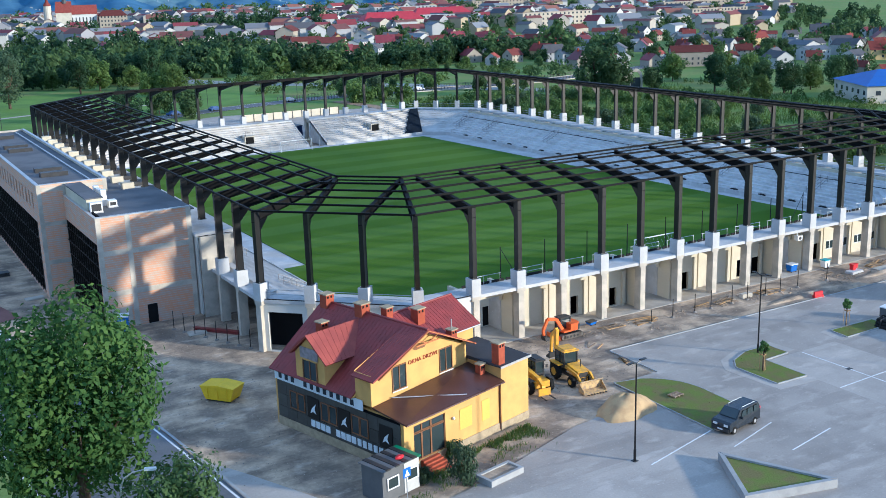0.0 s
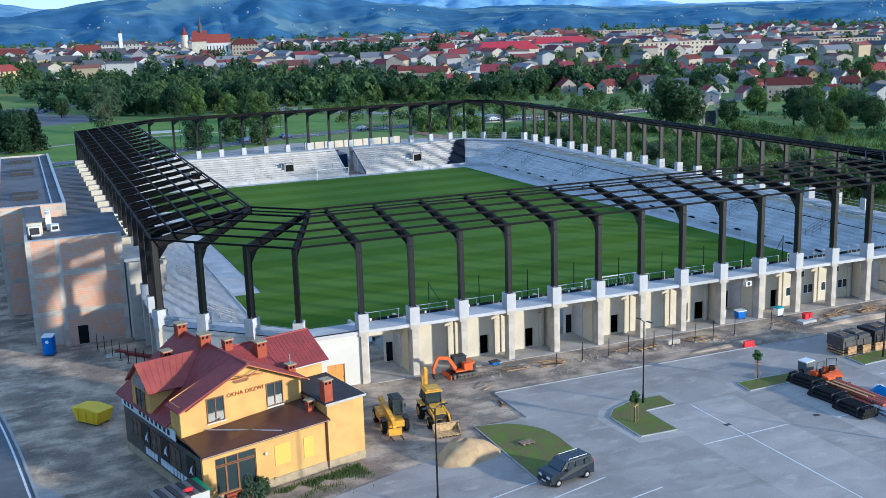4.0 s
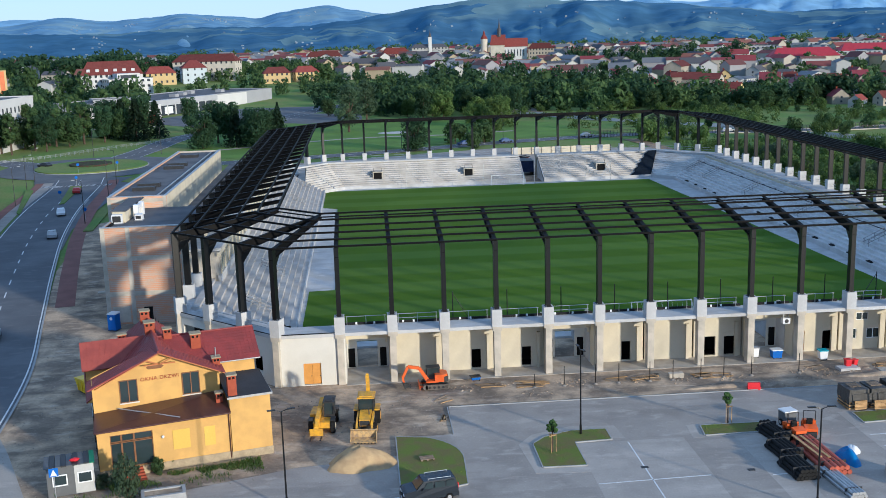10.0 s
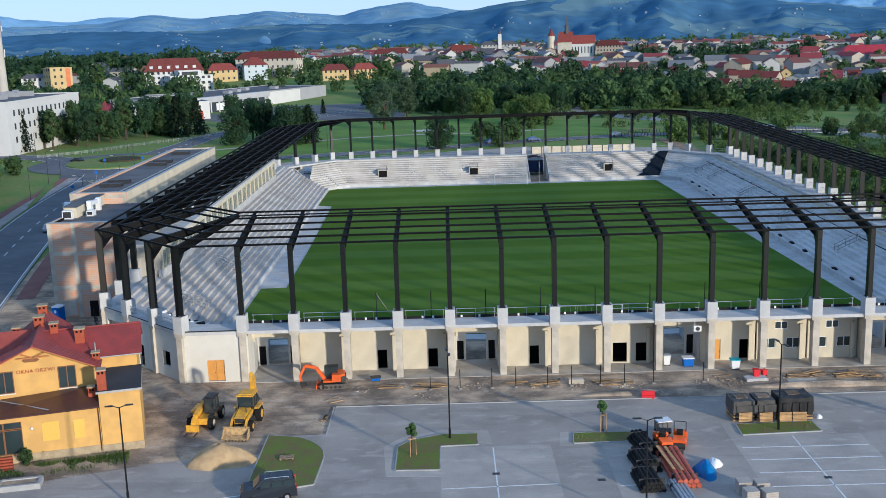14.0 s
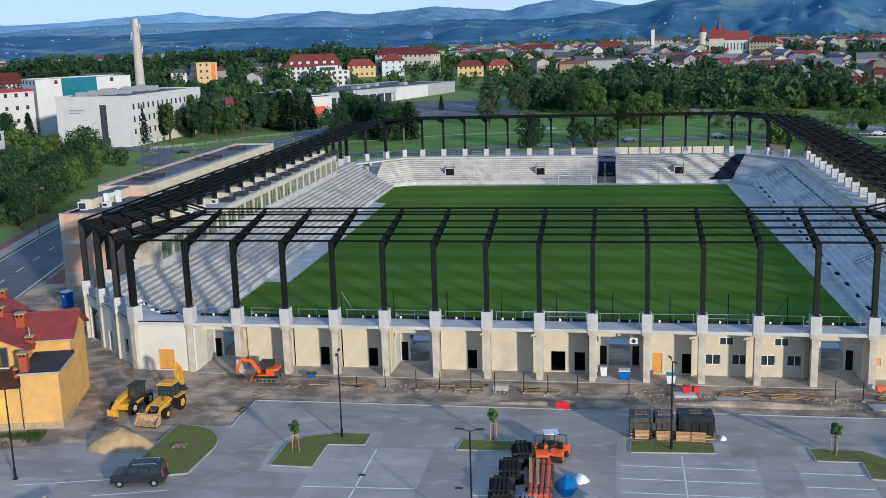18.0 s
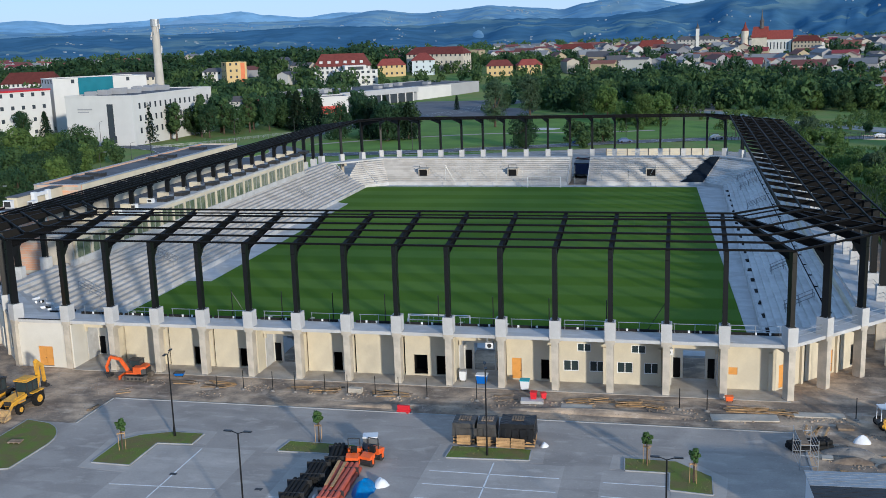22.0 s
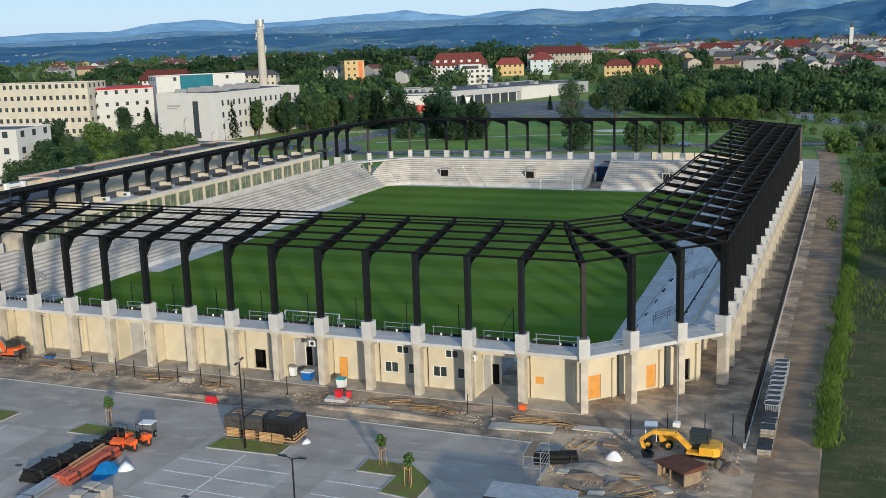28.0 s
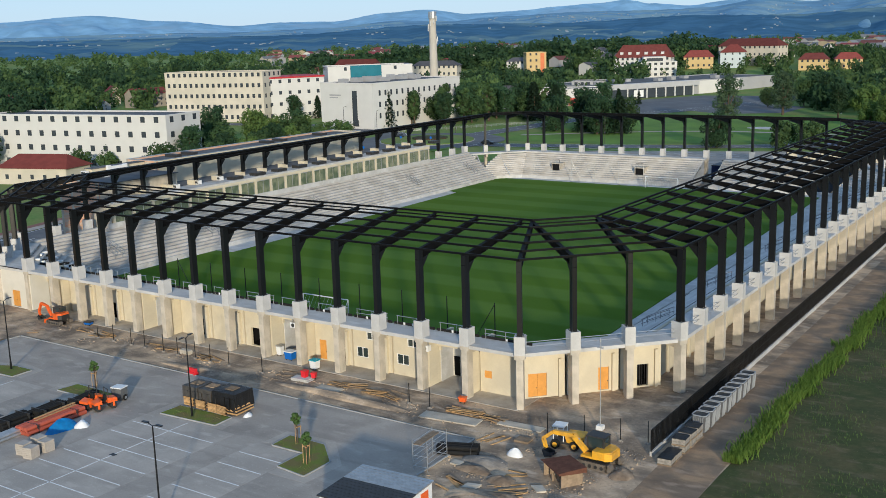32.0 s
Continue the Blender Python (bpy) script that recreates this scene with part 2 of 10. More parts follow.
class Solid:
    """Collects simple solids into one mesh."""

    def __init__(self):
        self.v, self.f = [], []

    def add(self, vs, fs):
        o = len(self.v)
        self.v += [tuple(p) for p in vs]
        self.f += [tuple(i + o for i in f) for f in fs]
        return self

    def box(self, x0, y0, z0, x1, y1, z1):
        vs = [(x, y, z) for z in (z0, z1) for x, y in ((x0, y0), (x1, y0), (x1, y1), (x0, y1))]
        return self.add(vs, [(3, 2, 1, 0), (4, 5, 6, 7), (0, 1, 5, 4), (1, 2, 6, 5), (2, 3, 7, 6), (3, 0, 4, 7)])

    def prism(self, poly, z0, z1):
        """Upright prism over a plan polygon (counter-clockwise); z1 may be a list of heights."""
        n = len(poly)
        tops = z1 if isinstance(z1, (list, tuple)) else [z1] * n
        bots = z0 if isinstance(z0, (list, tuple)) else [z0] * n
        vs = [(*p, z) for p, z in zip(poly, bots)] + [(*p, z) for p, z in zip(poly, tops)]
        return self.add(vs, [tuple(range(n))[::-1], tuple(range(n, 2 * n))] + [(i, (i + 1) % n, n + (i + 1) % n, n + i) for i in range(n)])

    def beam(self, a, b, w, h, up=(0, 0, 1)):
        """A rectangular bar from a to b, w wide and h deep."""
        a, b = Vector(a), Vector(b)
        d = (b - a).normalized()
        s = d.cross(Vector(up))
        s = s.normalized() if s.length > 1e-6 else Vector((1, 0, 0))
        u = s.cross(d)
        vs = [p + s * i * w / 2 + u * j * h / 2 for p in (a, b) for i, j in ((-1, -1), (1, -1), (1, 1), (-1, 1))]
        return self.add(vs, [(3, 2, 1, 0), (4, 5, 6, 7), (0, 1, 5, 4), (1, 2, 6, 5), (2, 3, 7, 6), (3, 0, 4, 7)])

    def tube(self, a, b, r, n=10, r2=None):
        a, b = Vector(a), Vector(b)
        d = (b - a).normalized()
        s = d.cross(Vector((0, 0, 1)))
        s = s.normalized() if s.length > 1e-4 else Vector((1, 0, 0))
        u = s.cross(d)
        r2 = r if r2 is None else r2
        vs = [p + (s * math.cos(2 * math.pi * k / n) + u * math.sin(2 * math.pi * k / n)) * q for p, q in ((a, r), (b, r2)) for k in range(n)]
        return self.add(vs, [tuple(range(n)), tuple(range(2 * n - 1, n - 1, -1))] + [(k, n + k, n + (k + 1) % n, (k + 1) % n) for k in range(n)])

    def sheet(self, poly, z):
        return self.add([(*p, z) for p in poly], [tuple(range(len(poly)))])

    def ball(self, c, rx, ry, rz, n=10, m=6, rough=0.0, seed=0):
        rnd = random.Random(seed)
        vs = [(c[0], c[1], c[2] - rz)]
        for j in range(1, m):
            a = math.pi * j / m - math.pi / 2
            for k in range(n):
                q = 1 + rnd.uniform(-rough, rough)
                vs.append((c[0] + rx * q * math.cos(a) * math.cos(2 * math.pi * k / n), c[1] + ry * q * math.cos(a) * math.sin(2 * math.pi * k / n), c[2] + rz * q * math.sin(a)))
        vs.append((c[0], c[1], c[2] + rz))
        t = len(vs) - 1
        fs = [(0, 1 + (k + 1) % n, 1 + k) for k in range(n)]
        fs += [(1 + j * n + k, 1 + j * n + (k + 1) % n, 1 + (j + 1) * n + (k + 1) % n, 1 + (j + 1) * n + k) for j in range(m - 2) for k in range(n)]
        fs += [(t, 1 + (m - 2) * n + k, 1 + (m - 2) * n + (k + 1) % n) for k in range(n)]
        return self.add(vs, fs)

    def mesh(self, name, material, smooth=False):
        me = bpy.data.meshes.new(name)
        me.from_pydata(self.v, [], self.f)
        me.materials.append(material)
        if smooth:
            me.polygons.foreach_set("use_smooth", [True] * len(me.polygons))
        me.update()
        return me


def part(name, solid, material, parent=None, label="", smooth=False, at=None):
    """Links a Solid (or a mesh) as one object under parent."""
    ob = new(name, solid if isinstance(solid, bpy.types.Mesh) else solid.mesh(name, material, smooth))
    ob.parent = parent
    if at is not None:
        ob.matrix_basis = at
    return tagged(ob, label) if label else ob


def thing(name, label, category, group="", kind="", at=None):
    ob = new(name)
    ob.empty_display_size = 0.3
    if at is not None:
        ob.matrix_basis = at
    return tagged(ob, label, category, group, kind)


def struct(name, solid, material, label="", category="", smooth=False):
    return tagged(part(name, solid, material, None, "", smooth), label, category, kind="structure")

# ---- ground ----


def strip(line, left, right):
    """The outline of a band along a line of points, left and right of it."""
    pts = [Vector(p) for p in line]
    a, b = [], []
    for i, p in enumerate(pts):
        d = (pts[min(i + 1, len(pts) - 1)] - pts[max(i - 1, 0)]).normalized()
        n = Vector((-d.y, d.x))
        a.append(p + n * left)
        b.append(p - n * right)
    return a, b


def band(s, line, left, right, z):
    a, b = strip(line, left, right)
    for i in range(len(a) - 1):
        s.add([(*b[i], z), (*b[i + 1], z), (*a[i + 1], z), (*a[i], z)], [(0, 1, 2, 3)])
    return s


def smooth_line(pts, n=8):
    """Catmull-Rom through the points."""
    out = []
    P = [Vector(p) for p in pts]
    P = [P[0] * 2 - P[1]] + P + [P[-1] * 2 - P[-2]]
    for i in range(1, len(P) - 2):
        for k in range(n):
            t = k / n
            out.append(0.5 * (2 * P[i] + (P[i + 1] - P[i - 1]) * t + (2 * P[i - 1] - 5 * P[i] + 4 * P[i + 1] - P[i + 2]) * t * t + (3 * P[i] - P[i - 1] - 3 * P[i + 1] + P[i + 2]) * t ** 3))
    return out + [P[-2]]


def rise(x, y):
    """The height of the land: flat by the river, a low terrace under the old town and a wooded knoll in the west."""
    f = min(1.0, max(0.0, (y - 430) / 190))
    g = min(1.0, max(0.0, (y - 700) / 200))
    k = math.exp(-((x + 240) / 200) ** 2 - ((y - 690) / 120) ** 2)
    return 5.0 * f * f * (3 - 2 * f) + 3.0 * g * g * (3 - 2 * g) + 7.0 * k


land = Solid()
GX = [-4800, -3000, -2000, -1400] + list(range(-1000, 1001, 40)) + [1400, 2000, 3000, 4800]
GY = [-1500, -600, 0, 430] + list(range(450, 1001, 25)) + [1200, 1500, 2000, 3000, 4800]
land.add([(x, y, rise(x, y) - 0.12) for y in GY for x in GX], [(j * len(GX) + i, j * len(GX) + i + 1, (j + 1) * len(GX) + i + 1, (j + 1) * len(GX) + i) for j in range(len(GY) - 1) for i in range(len(GX) - 1)])
struct("ground", land, MEADOW, "wide meadow grass reaching the hills", "ground", True)
DIRT_POLY = [(-33.5, -40), (-33, -89), (92, -89), (92, 10), (91, 160), (70, 172), (-30, 172), (-40, 130), (-56, 104), (-55, 92), (-51.5, 62), (-44.3, 30), (-39.4, 8), (-36.4, -15)]
struct("building_site_dirt", Solid().sheet(DIRT_POLY, -0.02), DIRT, "trampled brown construction site dirt", "ground")
PARK_POLY = [(-32, -90), (71, -90), (71, -8.3), (4.9, -8.3), (4.7, -15.2), (-0.5, -15.2), (-0.5, -19.3), (-9, -20.6), (-20, -24.5), (-24, -25.5), (-32, -27)]
struct("car_park_paving", Solid().prism(PARK_POLY, -0.1, 0.03), PAVING, "grey concrete block paving of a new car park", "pavement")

# ---- stadium ring ----
OCT = [(-12.0, 0.0), (71.0, 0.0), (82.5, 12.0), (82.5, 137.6), (71.0, 149.6), (-12.0, 149.6), (-23.9, 137.6), (-23.9, 11.8)]
FLOOR_Z, PLINTH_Z, EAVE_Z, TIP_Z, REACH = 5.5, 7.2, 14.4, 15.9, 11.6


def ring(d):
    """The ring's eight corners moved inwards by d."""
    out, n = [], len(OCT)
    for i in range(n):
        a, b, c = Vector(OCT[i - 1]), Vector(OCT[i]), Vector(OCT[(i + 1) % n])
        u, v = (b - a).normalized(), (c - b).normalized()
        p, q = Vector((-u.y, u.x)), Vector((-v.y, v.x))
        k = (p + q) / (1 + p.dot(q))
        out.append(b + k * d)
    return out


def on_side(i, s, d=0.0):
    """The point at the fraction s of side i, on the ring moved in by d."""
    r = ring(d)
    return r[i] + (r[(i + 1) % 8] - r[i]) * s


def side_dir(i):
    return (Vector(OCT[(i + 1) % 8]) - Vector(OCT[i])).normalized()


# every column: (place, inner tip, yaw of its frame)
COLUMNS = []
for k in range(-1, 13):
    COLUMNS.append((0, (5.4 * k, 0.0), (5.4 * k, REACH), 0.0))
for j in range(-8, 7):
    COLUMNS.append((4, (35.06 + 5.27 * j, 149.6), (35.06 + 5.27 * j, 149.6 - REACH), 180.0))
for k in range(1, 21):
    y = 12 + 125.6 * k / 21
    COLUMNS.append((2, (82.5, y), (82.5 - REACH, y), 90.0))
    COLUMNS.append((6, (-23.9, y), (-23.9 + REACH, y), -90.0))
INNER = ring(REACH)
for i in (1, 3, 5, 7):
    a, b = Vector(OCT[i]), Vector(OCT[(i + 1) % 8])
    for s in (0, 1 / 3, 2 / 3, 1):
        p, q = a + (b - a) * s, INNER[i] if s < 0.5 else INNER[(i + 1) % 8]
        d = q - p
        COLUMNS.append((i, tuple(p), tuple(q), math.degrees(math.atan2(-d.x, d.y))))

def column_base(side, p):
    if side == 6 and 26 < p[1] < 119:
        return 10.5
    return PLINTH_Z


def i_beam(s, a, b, flange, depth, up):
    """A welded column from a to b: two flange plates on a closed core; up points across the flanges."""
    a, b, u = Vector(a), Vector(b), Vector(up)
    off = u * (depth / 2 - 0.02)
    s.beam(a + off, b + off, flange, 0.045, up)
    s.beam(a - off, b - off, flange, 0.045, up)
    return s.beam(a, b, flange - 0.04, depth - 0.08, up)


def steel_frame(base_z, reach):
    ob = thing("steel_roof_frame", "black painted steel post with a cantilevered roof rafter on a concrete plinth", "roof frame", "steel frames round the stands")
    h = EAVE_Z - base_z
    part("post", i_beam(Solid(), (0, 0.55, 0.04), (0, 0.55, h), 0.46, 0.72, (0, 1, 0)), STEEL, ob)
    rise = TIP_Z - EAVE_Z
    s = Solid()
    n = 1.0 / math.hypot(reach, rise)
    s.prism([(-0.03, 0.2), (0.03, 0.2), (0.03, reach), (-0.03, reach)], [h - 0.95, h - 0.95, h + rise - 0.3, h + rise - 0.3], [h, h, h + rise, h + rise])
    for zt, th in ((0.0, 0.045),):
        s.prism([(-0.2, 0.15), (0.2, 0.15), (0.2, reach), (-0.2, reach)], [h, h, h + rise, h + rise], [h + th, h + th, h + rise + th, h + rise + th])
    s.prism([(-0.2, 0.15), (0.2, 0.15), (0.2, reach), (-0.2, reach)], [h - 1.0, h - 1.0, h + rise - 0.35, h + rise - 0.35], [h - 0.95, h - 0.95, h + rise - 0.3, h + rise - 0.3])
    part("rafter", s, MATT_STEEL, ob)
    part("knee_brace", Solid().prism([(-0.03, 0.9), (0.03, 0.9), (0.03, 2.1), (-0.03, 2.1)], [h - 2.2, h - 2.2, h - 0.8, h - 0.8], [h - 0.8, h - 0.8, h - 0.7, h - 0.7]), STEEL, ob)
    part("base_plate", Solid().box(-0.35, 0.1, 0.0, 0.35, 1.0, 0.045), STEEL, ob)
    for x in (-0.27, 0.27):
        for y in (0.18, 0.92):
            part("anchor_bolt", Solid().tube((x, y, 0.04), (x, y, 0.12), 0.03, 6), GALV, ob)
    return ob


def concrete_pier(top, base, plinth):
    ob = thing("concrete_pier", "pale cast concrete pier with a plinth block on top", "pier", "concrete piers round the stands")
    part("shaft", Solid().box(-0.34, 0.0, base - top, 0.34, 1.0, FLOOR_Z - 0.55 - top), CONC, ob)
    part("corbel", Solid().prism([(-0.5, 0.02), (0.5, 0.02), (0.5, 1.12), (-0.5, 1.12)], FLOOR_Z - 0.55 - top, FLOOR_Z - 0.12 - top), CONC, ob)
    part("plinth_block", Solid().box(-0.52, -0.04, FLOOR_Z - 0.12 - top, 0.52, 1.2, 0), plinth, ob)
    part("cross_beam", Solid().box(-0.28, 1.0, FLOOR_Z - 1.0 - top, 0.28, 2.74, FLOOR_Z - 0.36 - top), CONC, ob)
    return ob


PROTO = {}
for side, p, q, yaw in COLUMNS:
    bz = column_base(side, p)
    reach = round((Vector(q) - Vector(p)).length, 1)
    key = (bz, reach)
    m = Matrix.Translation((*p, bz)) @ pose(0, 0, 0, 0, 0, yaw)
    if key not in PROTO:
        PROTO[key] = steel_frame(bz, reach)
        PROTO[key].matrix_basis = m
    else:
        copy_thing(PROTO[key], m)
    if bz == PLINTH_Z:
        if "pier" not in PROTO:
            PROTO["pier"] = concrete_pier(PLINTH_Z, 0.0, SLAB)
            PROTO["pier"].matrix_basis = m
        else:
            copy_thing(PROTO["pier"], m)

# purlins, six lines round the ring
purlins = thing("roof_purlins", "thin black steel purlins running over the roof frames", "purlin", kind="structure")
for k in range(6):
    f = k / 5
    r, z = ring(0.3 + (REACH - 0.35) * f), EAVE_Z + (TIP_Z - EAVE_Z) * f + 0.14
    for i in range(8):
        part("purlin", Solid().beam((*r[i], z), (*r[(i + 1) % 8], z), 0.17, 0.2), MATT_STEEL, purlins)
        if k == 5:
            part("edge_rail", Solid().beam((*r[i], z - 0.4), (*r[(i + 1) % 8], z - 0.4), 0.1, 0.14), MATT_STEEL, purlins)

# concourse slab
slab = Solid()
a, b = ring(0.12), ring(3.2)
for i in range(8):
    j = (i + 1) % 8
    if i == 4:
        # left open over the gap in the north stand
        cut = lambda p, q, x: p + (q - p) * ((x - p.x) / (q.x - p.x))  # noqa: E731
        slab.prism([a[i], cut(a[i], a[j], 40.0), cut(b[i], b[j], 40.0), b[i]], FLOOR_Z - 0.35, FLOOR_Z)
        slab.prism([cut(a[i], a[j], 35.6), a[j], b[j], cut(b[i], b[j], 35.6)], FLOOR_Z - 0.35, FLOOR_Z)
        continue
    slab.prism([a[i], a[j], b[j], b[i]], FLOOR_Z - 0.35, FLOOR_Z)
struct("concourse_slab", slab, SLAB, "pale concrete concourse slab round the stands", "slab")

# terraces: rows of precast steps on every side
ROWS, TREAD, D0 = 12, 0.78, 3.2
ROW_Z = [FLOOR_Z - 0.05 - (k + 1) * 0.385 for k in range(ROWS)]
TUNNELS = [(-4.9, -0.5), (16.7, 21.1), (38.3, 42.7), (59.9, 64.3)]
GAPS = {0: TUNNELS, 4: [(35.6, 40.0)], 5: [(-19.6, -15.6)]}
SIDES = {0: "south", 1: "south_east", 2: "east", 3: "north_east", 4: "north", 5: "north_west", 6: "west", 7: "south_west"}


def spans_of(i, d):
    """The stretches of side i at the depth d that are not cut by a passage, as pairs of points."""
    a, b = on_side(i, 0, d), on_side(i, 1, d)
    if i not in GAPS:
        return [(a, b)]
    at = lambda x: a + (b - a) * min(1.0, max(0.0, (x - a.x) / (b.x - a.x)))  # noqa: E731
    cuts = sorted(((g0, g1) for g0, g1 in GAPS[i]), reverse=a.x > b.x)
    out, p = [], a
    for g0, g1 in cuts:
        u, v = (at(g1), at(g0)) if a.x > b.x else (at(g0), at(g1))
        if (u - p).length > 0.3:
            out.append((p, u))
        p = v
    if (b - p).length > 0.3:
        out.append((p, b))
    return out


def inward(i):
    u = side_dir(i)
    return Vector((-u.y, u.x))


def terrace(i):
    ob = thing("stand_" + SIDES[i], "pale precast concrete terrace steps, still without seats", "grandstand", kind="structure")
    first = -2 if i == 6 else 0
    for k in range(first, ROWS):
        d, z = D0 + k * TREAD, ROW_Z[0] - k * 0.385
        s = Solid()
        for (p, q), (p2, q2) in zip(spans_of(i, d), spans_of(i, d + TREAD + 0.06)):
            s.prism([p, q, q2, p2], z - 0.5, z)
        part("terrace_step", s, PRECAST_PALER if i in (1, 2, 3) else PRECAST, ob)
    d = D0 + ROWS * TREAD
    s = Solid()
    for (p, q), (p2, q2) in zip(spans_of(i, d), spans_of(i, d + 0.2)):
        s.prism([p, q, q2, p2], 0.0, 0.95)
    part("front_wall", s, SLAB, ob)
    if i in GAPS:
        n = inward(i)
        for g0, g1 in GAPS[i]:
            for x in (g0 - 0.2, g1):
                a, b = on_side(i, 0, D0), on_side(i, 1, D0)
                p = a + (b - a) * ((x - a.x) / (b.x - a.x))
                u = side_dir(i) * (0.2 if side_dir(i).x > 0 else -0.2)
                q = n * (ROWS * TREAD)
                poly = [p, p + u, p + u + q, p + q]
                if (poly[1] - poly[0]).cross(poly[2] - poly[1]) < 0:
                    poly = [poly[1], poly[0], poly[3], poly[2]]
                tops = [FLOOR_Z - 0.3, FLOOR_Z - 0.3, 0.9, 0.9]
                part("passage_wall", Solid().prism(poly, 0, tops), SLAB, ob)
    return ob


for i in range(8):
    terrace(i)

# pitch and its surround
r = ring(12.4)
struct("pitch_surround", Solid().prism(r, -0.05, 0.22), SLAB, "pale concrete strip round the pitch", "pavement")
PITCH_POLY = [(-10.6, 14.5), (68.5, 14.5), (64.3, 134.2), (-11.0, 134.2), (-11.0, 111.7), (-8.0, 110.0), (-7.2, 67), (-7.0, 39.8), (-10.6, 39.6)]
struct("pitch", Solid().prism(PITCH_POLY, 0.0, 0.3), PITCH, "bright green football pitch with mown stripes", "pitch")

# ---- facades under the stands ----


def panel(s, x0, x1, z0, z1, y0, y1, holes):
    """A wall from x0 to x1 with rectangular holes (u0, u1, v0, v1) that go right through."""
    xs = sorted({x0, x1, *(h[0] for h in holes), *(h[1] for h in holes)})
    zs = sorted({z0, z1, *(h[2] for h in holes), *(h[3] for h in holes)})
    for a, b in zip(xs, xs[1:]):
        run = None
        for c, d in zip(zs, zs[1:]):
            mid = ((a + b) / 2, (c + d) / 2)
            if any(h[0] < mid[0] < h[1] and h[2] < mid[1] < h[3] for h in holes):
                if run:
                    s.box(a, y0, run[0], b, y1, run[1])
                run = None
            else:
                run = (run[0], d) if run else (c, d)
        if run:
            s.box(a, y0, run[0], b, y1, run[1])
    return s


def window_unit(parent, x0, x1, z0, z1, y, frame, panes=2, name="window"):
    w = part(name, Solid().box(x0, y + 0.10, z0, x1, y + 0.13, z1), GLASS, parent)
    f, t = Solid(), 0.07
    f.box(x0, y + 0.04, z0, x0 + t, y + 0.14, z1).box(x1 - t, y + 0.04, z0, x1, y + 0.14, z1).box(x0 + t, y + 0.04, z0, x1 - t, y + 0.14, z0 + t).box(x0 + t, y + 0.04, z1 - t, x1 - t, y + 0.14, z1)
    for k in range(1, panes):
        x = x0 + (x1 - x0) * k / panes
        f.box(x - 0.04, y + 0.045, z0 + t, x + 0.04, y + 0.135, z1 - t)
    part("frame", f, frame, w)
    return w


def door_leaf(parent, x0, x1, z1, y, material, leaves=1, name="door"):
    for k in range(leaves):
        a, b = x0 + (x1 - x0) * k / leaves, x0 + (x1 - x0) * (k + 1) / leaves
        d = part(name, Solid().box(a + 0.01, y + 0.08, 0.16, b - 0.01, y + 0.13, z1 - 0.02), material, parent)
        part("door_handle", Solid().box(b - 0.16, y + 0.03, 1.0, b - 0.06, y + 0.08, 1.06), DARK_STEEL, d)


def bay(parent, width, kind, wall):
    """One bay of the recessed ground floor wall: x along it, y into the building."""
    z1, y0, y1 = FLOOR_Z - 0.35, 2.75, 3.05
    w = width / 2
    holes, after = [], []
    c = lambda u, a, z: (u - a, u + a, 0.15, z)  # noqa: E731
    if kind == "door":
        holes = [c(0.75, 0.5, 2.25)]
    elif kind == "two_doors":
        holes = [c(-0.95, 0.75, 2.3), c(1.45, 0.7, 2.25)]
    elif kind == "orange_door":
        holes = [c(-1.55, 0.5, 2.35), c(1.45, 0.5, 2.3)]
        after = [(-2.05, -1.05, 2.35, 1)]
    elif kind == "orange_double":
        holes = [c(-0.7, 0.95, 2.5)]
        after = [(-1.65, 0.25, 2.5, 2)]
    elif kind == "orange_single":
        holes = [c(1.1, 0.55, 2.5)]
        after = [(0.55, 1.65, 2.5, 1)]
    elif kind == "lattice":
        holes = [c(0.2, 0.6, 2.4)]
    elif kind == "windows":
        holes = [(-2.15, -0.6, 1.2, 2.35), (0.5, 2.0, 1.2, 2.35), (-0.75, 0.65, 3.3, 4.15)]
    elif kind == "hatch":
        holes = [(-2.0, -1.15, 1.5, 2.25)]
    part("wall_panel", panel(Solid(), -w, w, 0.0, z1, y0, y1, holes), wall, parent)
    for a, b, z, leaves in after:
        door_leaf(parent, a, b, z, y0, ORANGE_DOOR, leaves)
    if kind == "windows":
        for h in holes:
            window_unit(parent, h[0], h[1], h[2], h[3], y0, WHITE_PLASTIC)
    if kind == "hatch":
        part("shutter", Solid().box(-2.0, y0 + 0.05, 1.5, -1.15, y0 + 0.1, 2.25), ORANGE_DOOR, parent)
    if kind == "lattice":
        for k in range(5):
            part("grille_bar", Solid().box(-0.36 + k * 0.25, y0 + 0.05, 0.16, -0.32 + k * 0.25, y0 + 0.09, 2.4), DARK_STEEL, parent)
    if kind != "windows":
        # black shell behind the openings, its colour stands in for unlit shade
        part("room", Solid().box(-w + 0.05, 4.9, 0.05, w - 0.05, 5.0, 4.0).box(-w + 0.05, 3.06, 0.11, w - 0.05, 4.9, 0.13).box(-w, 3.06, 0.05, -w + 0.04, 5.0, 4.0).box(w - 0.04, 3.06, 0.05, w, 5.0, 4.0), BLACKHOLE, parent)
    part("pilaster", Solid().box(w - 0.75, 2.45, 0.0, w - 0.42, 2.75, 3.9), wall, parent)


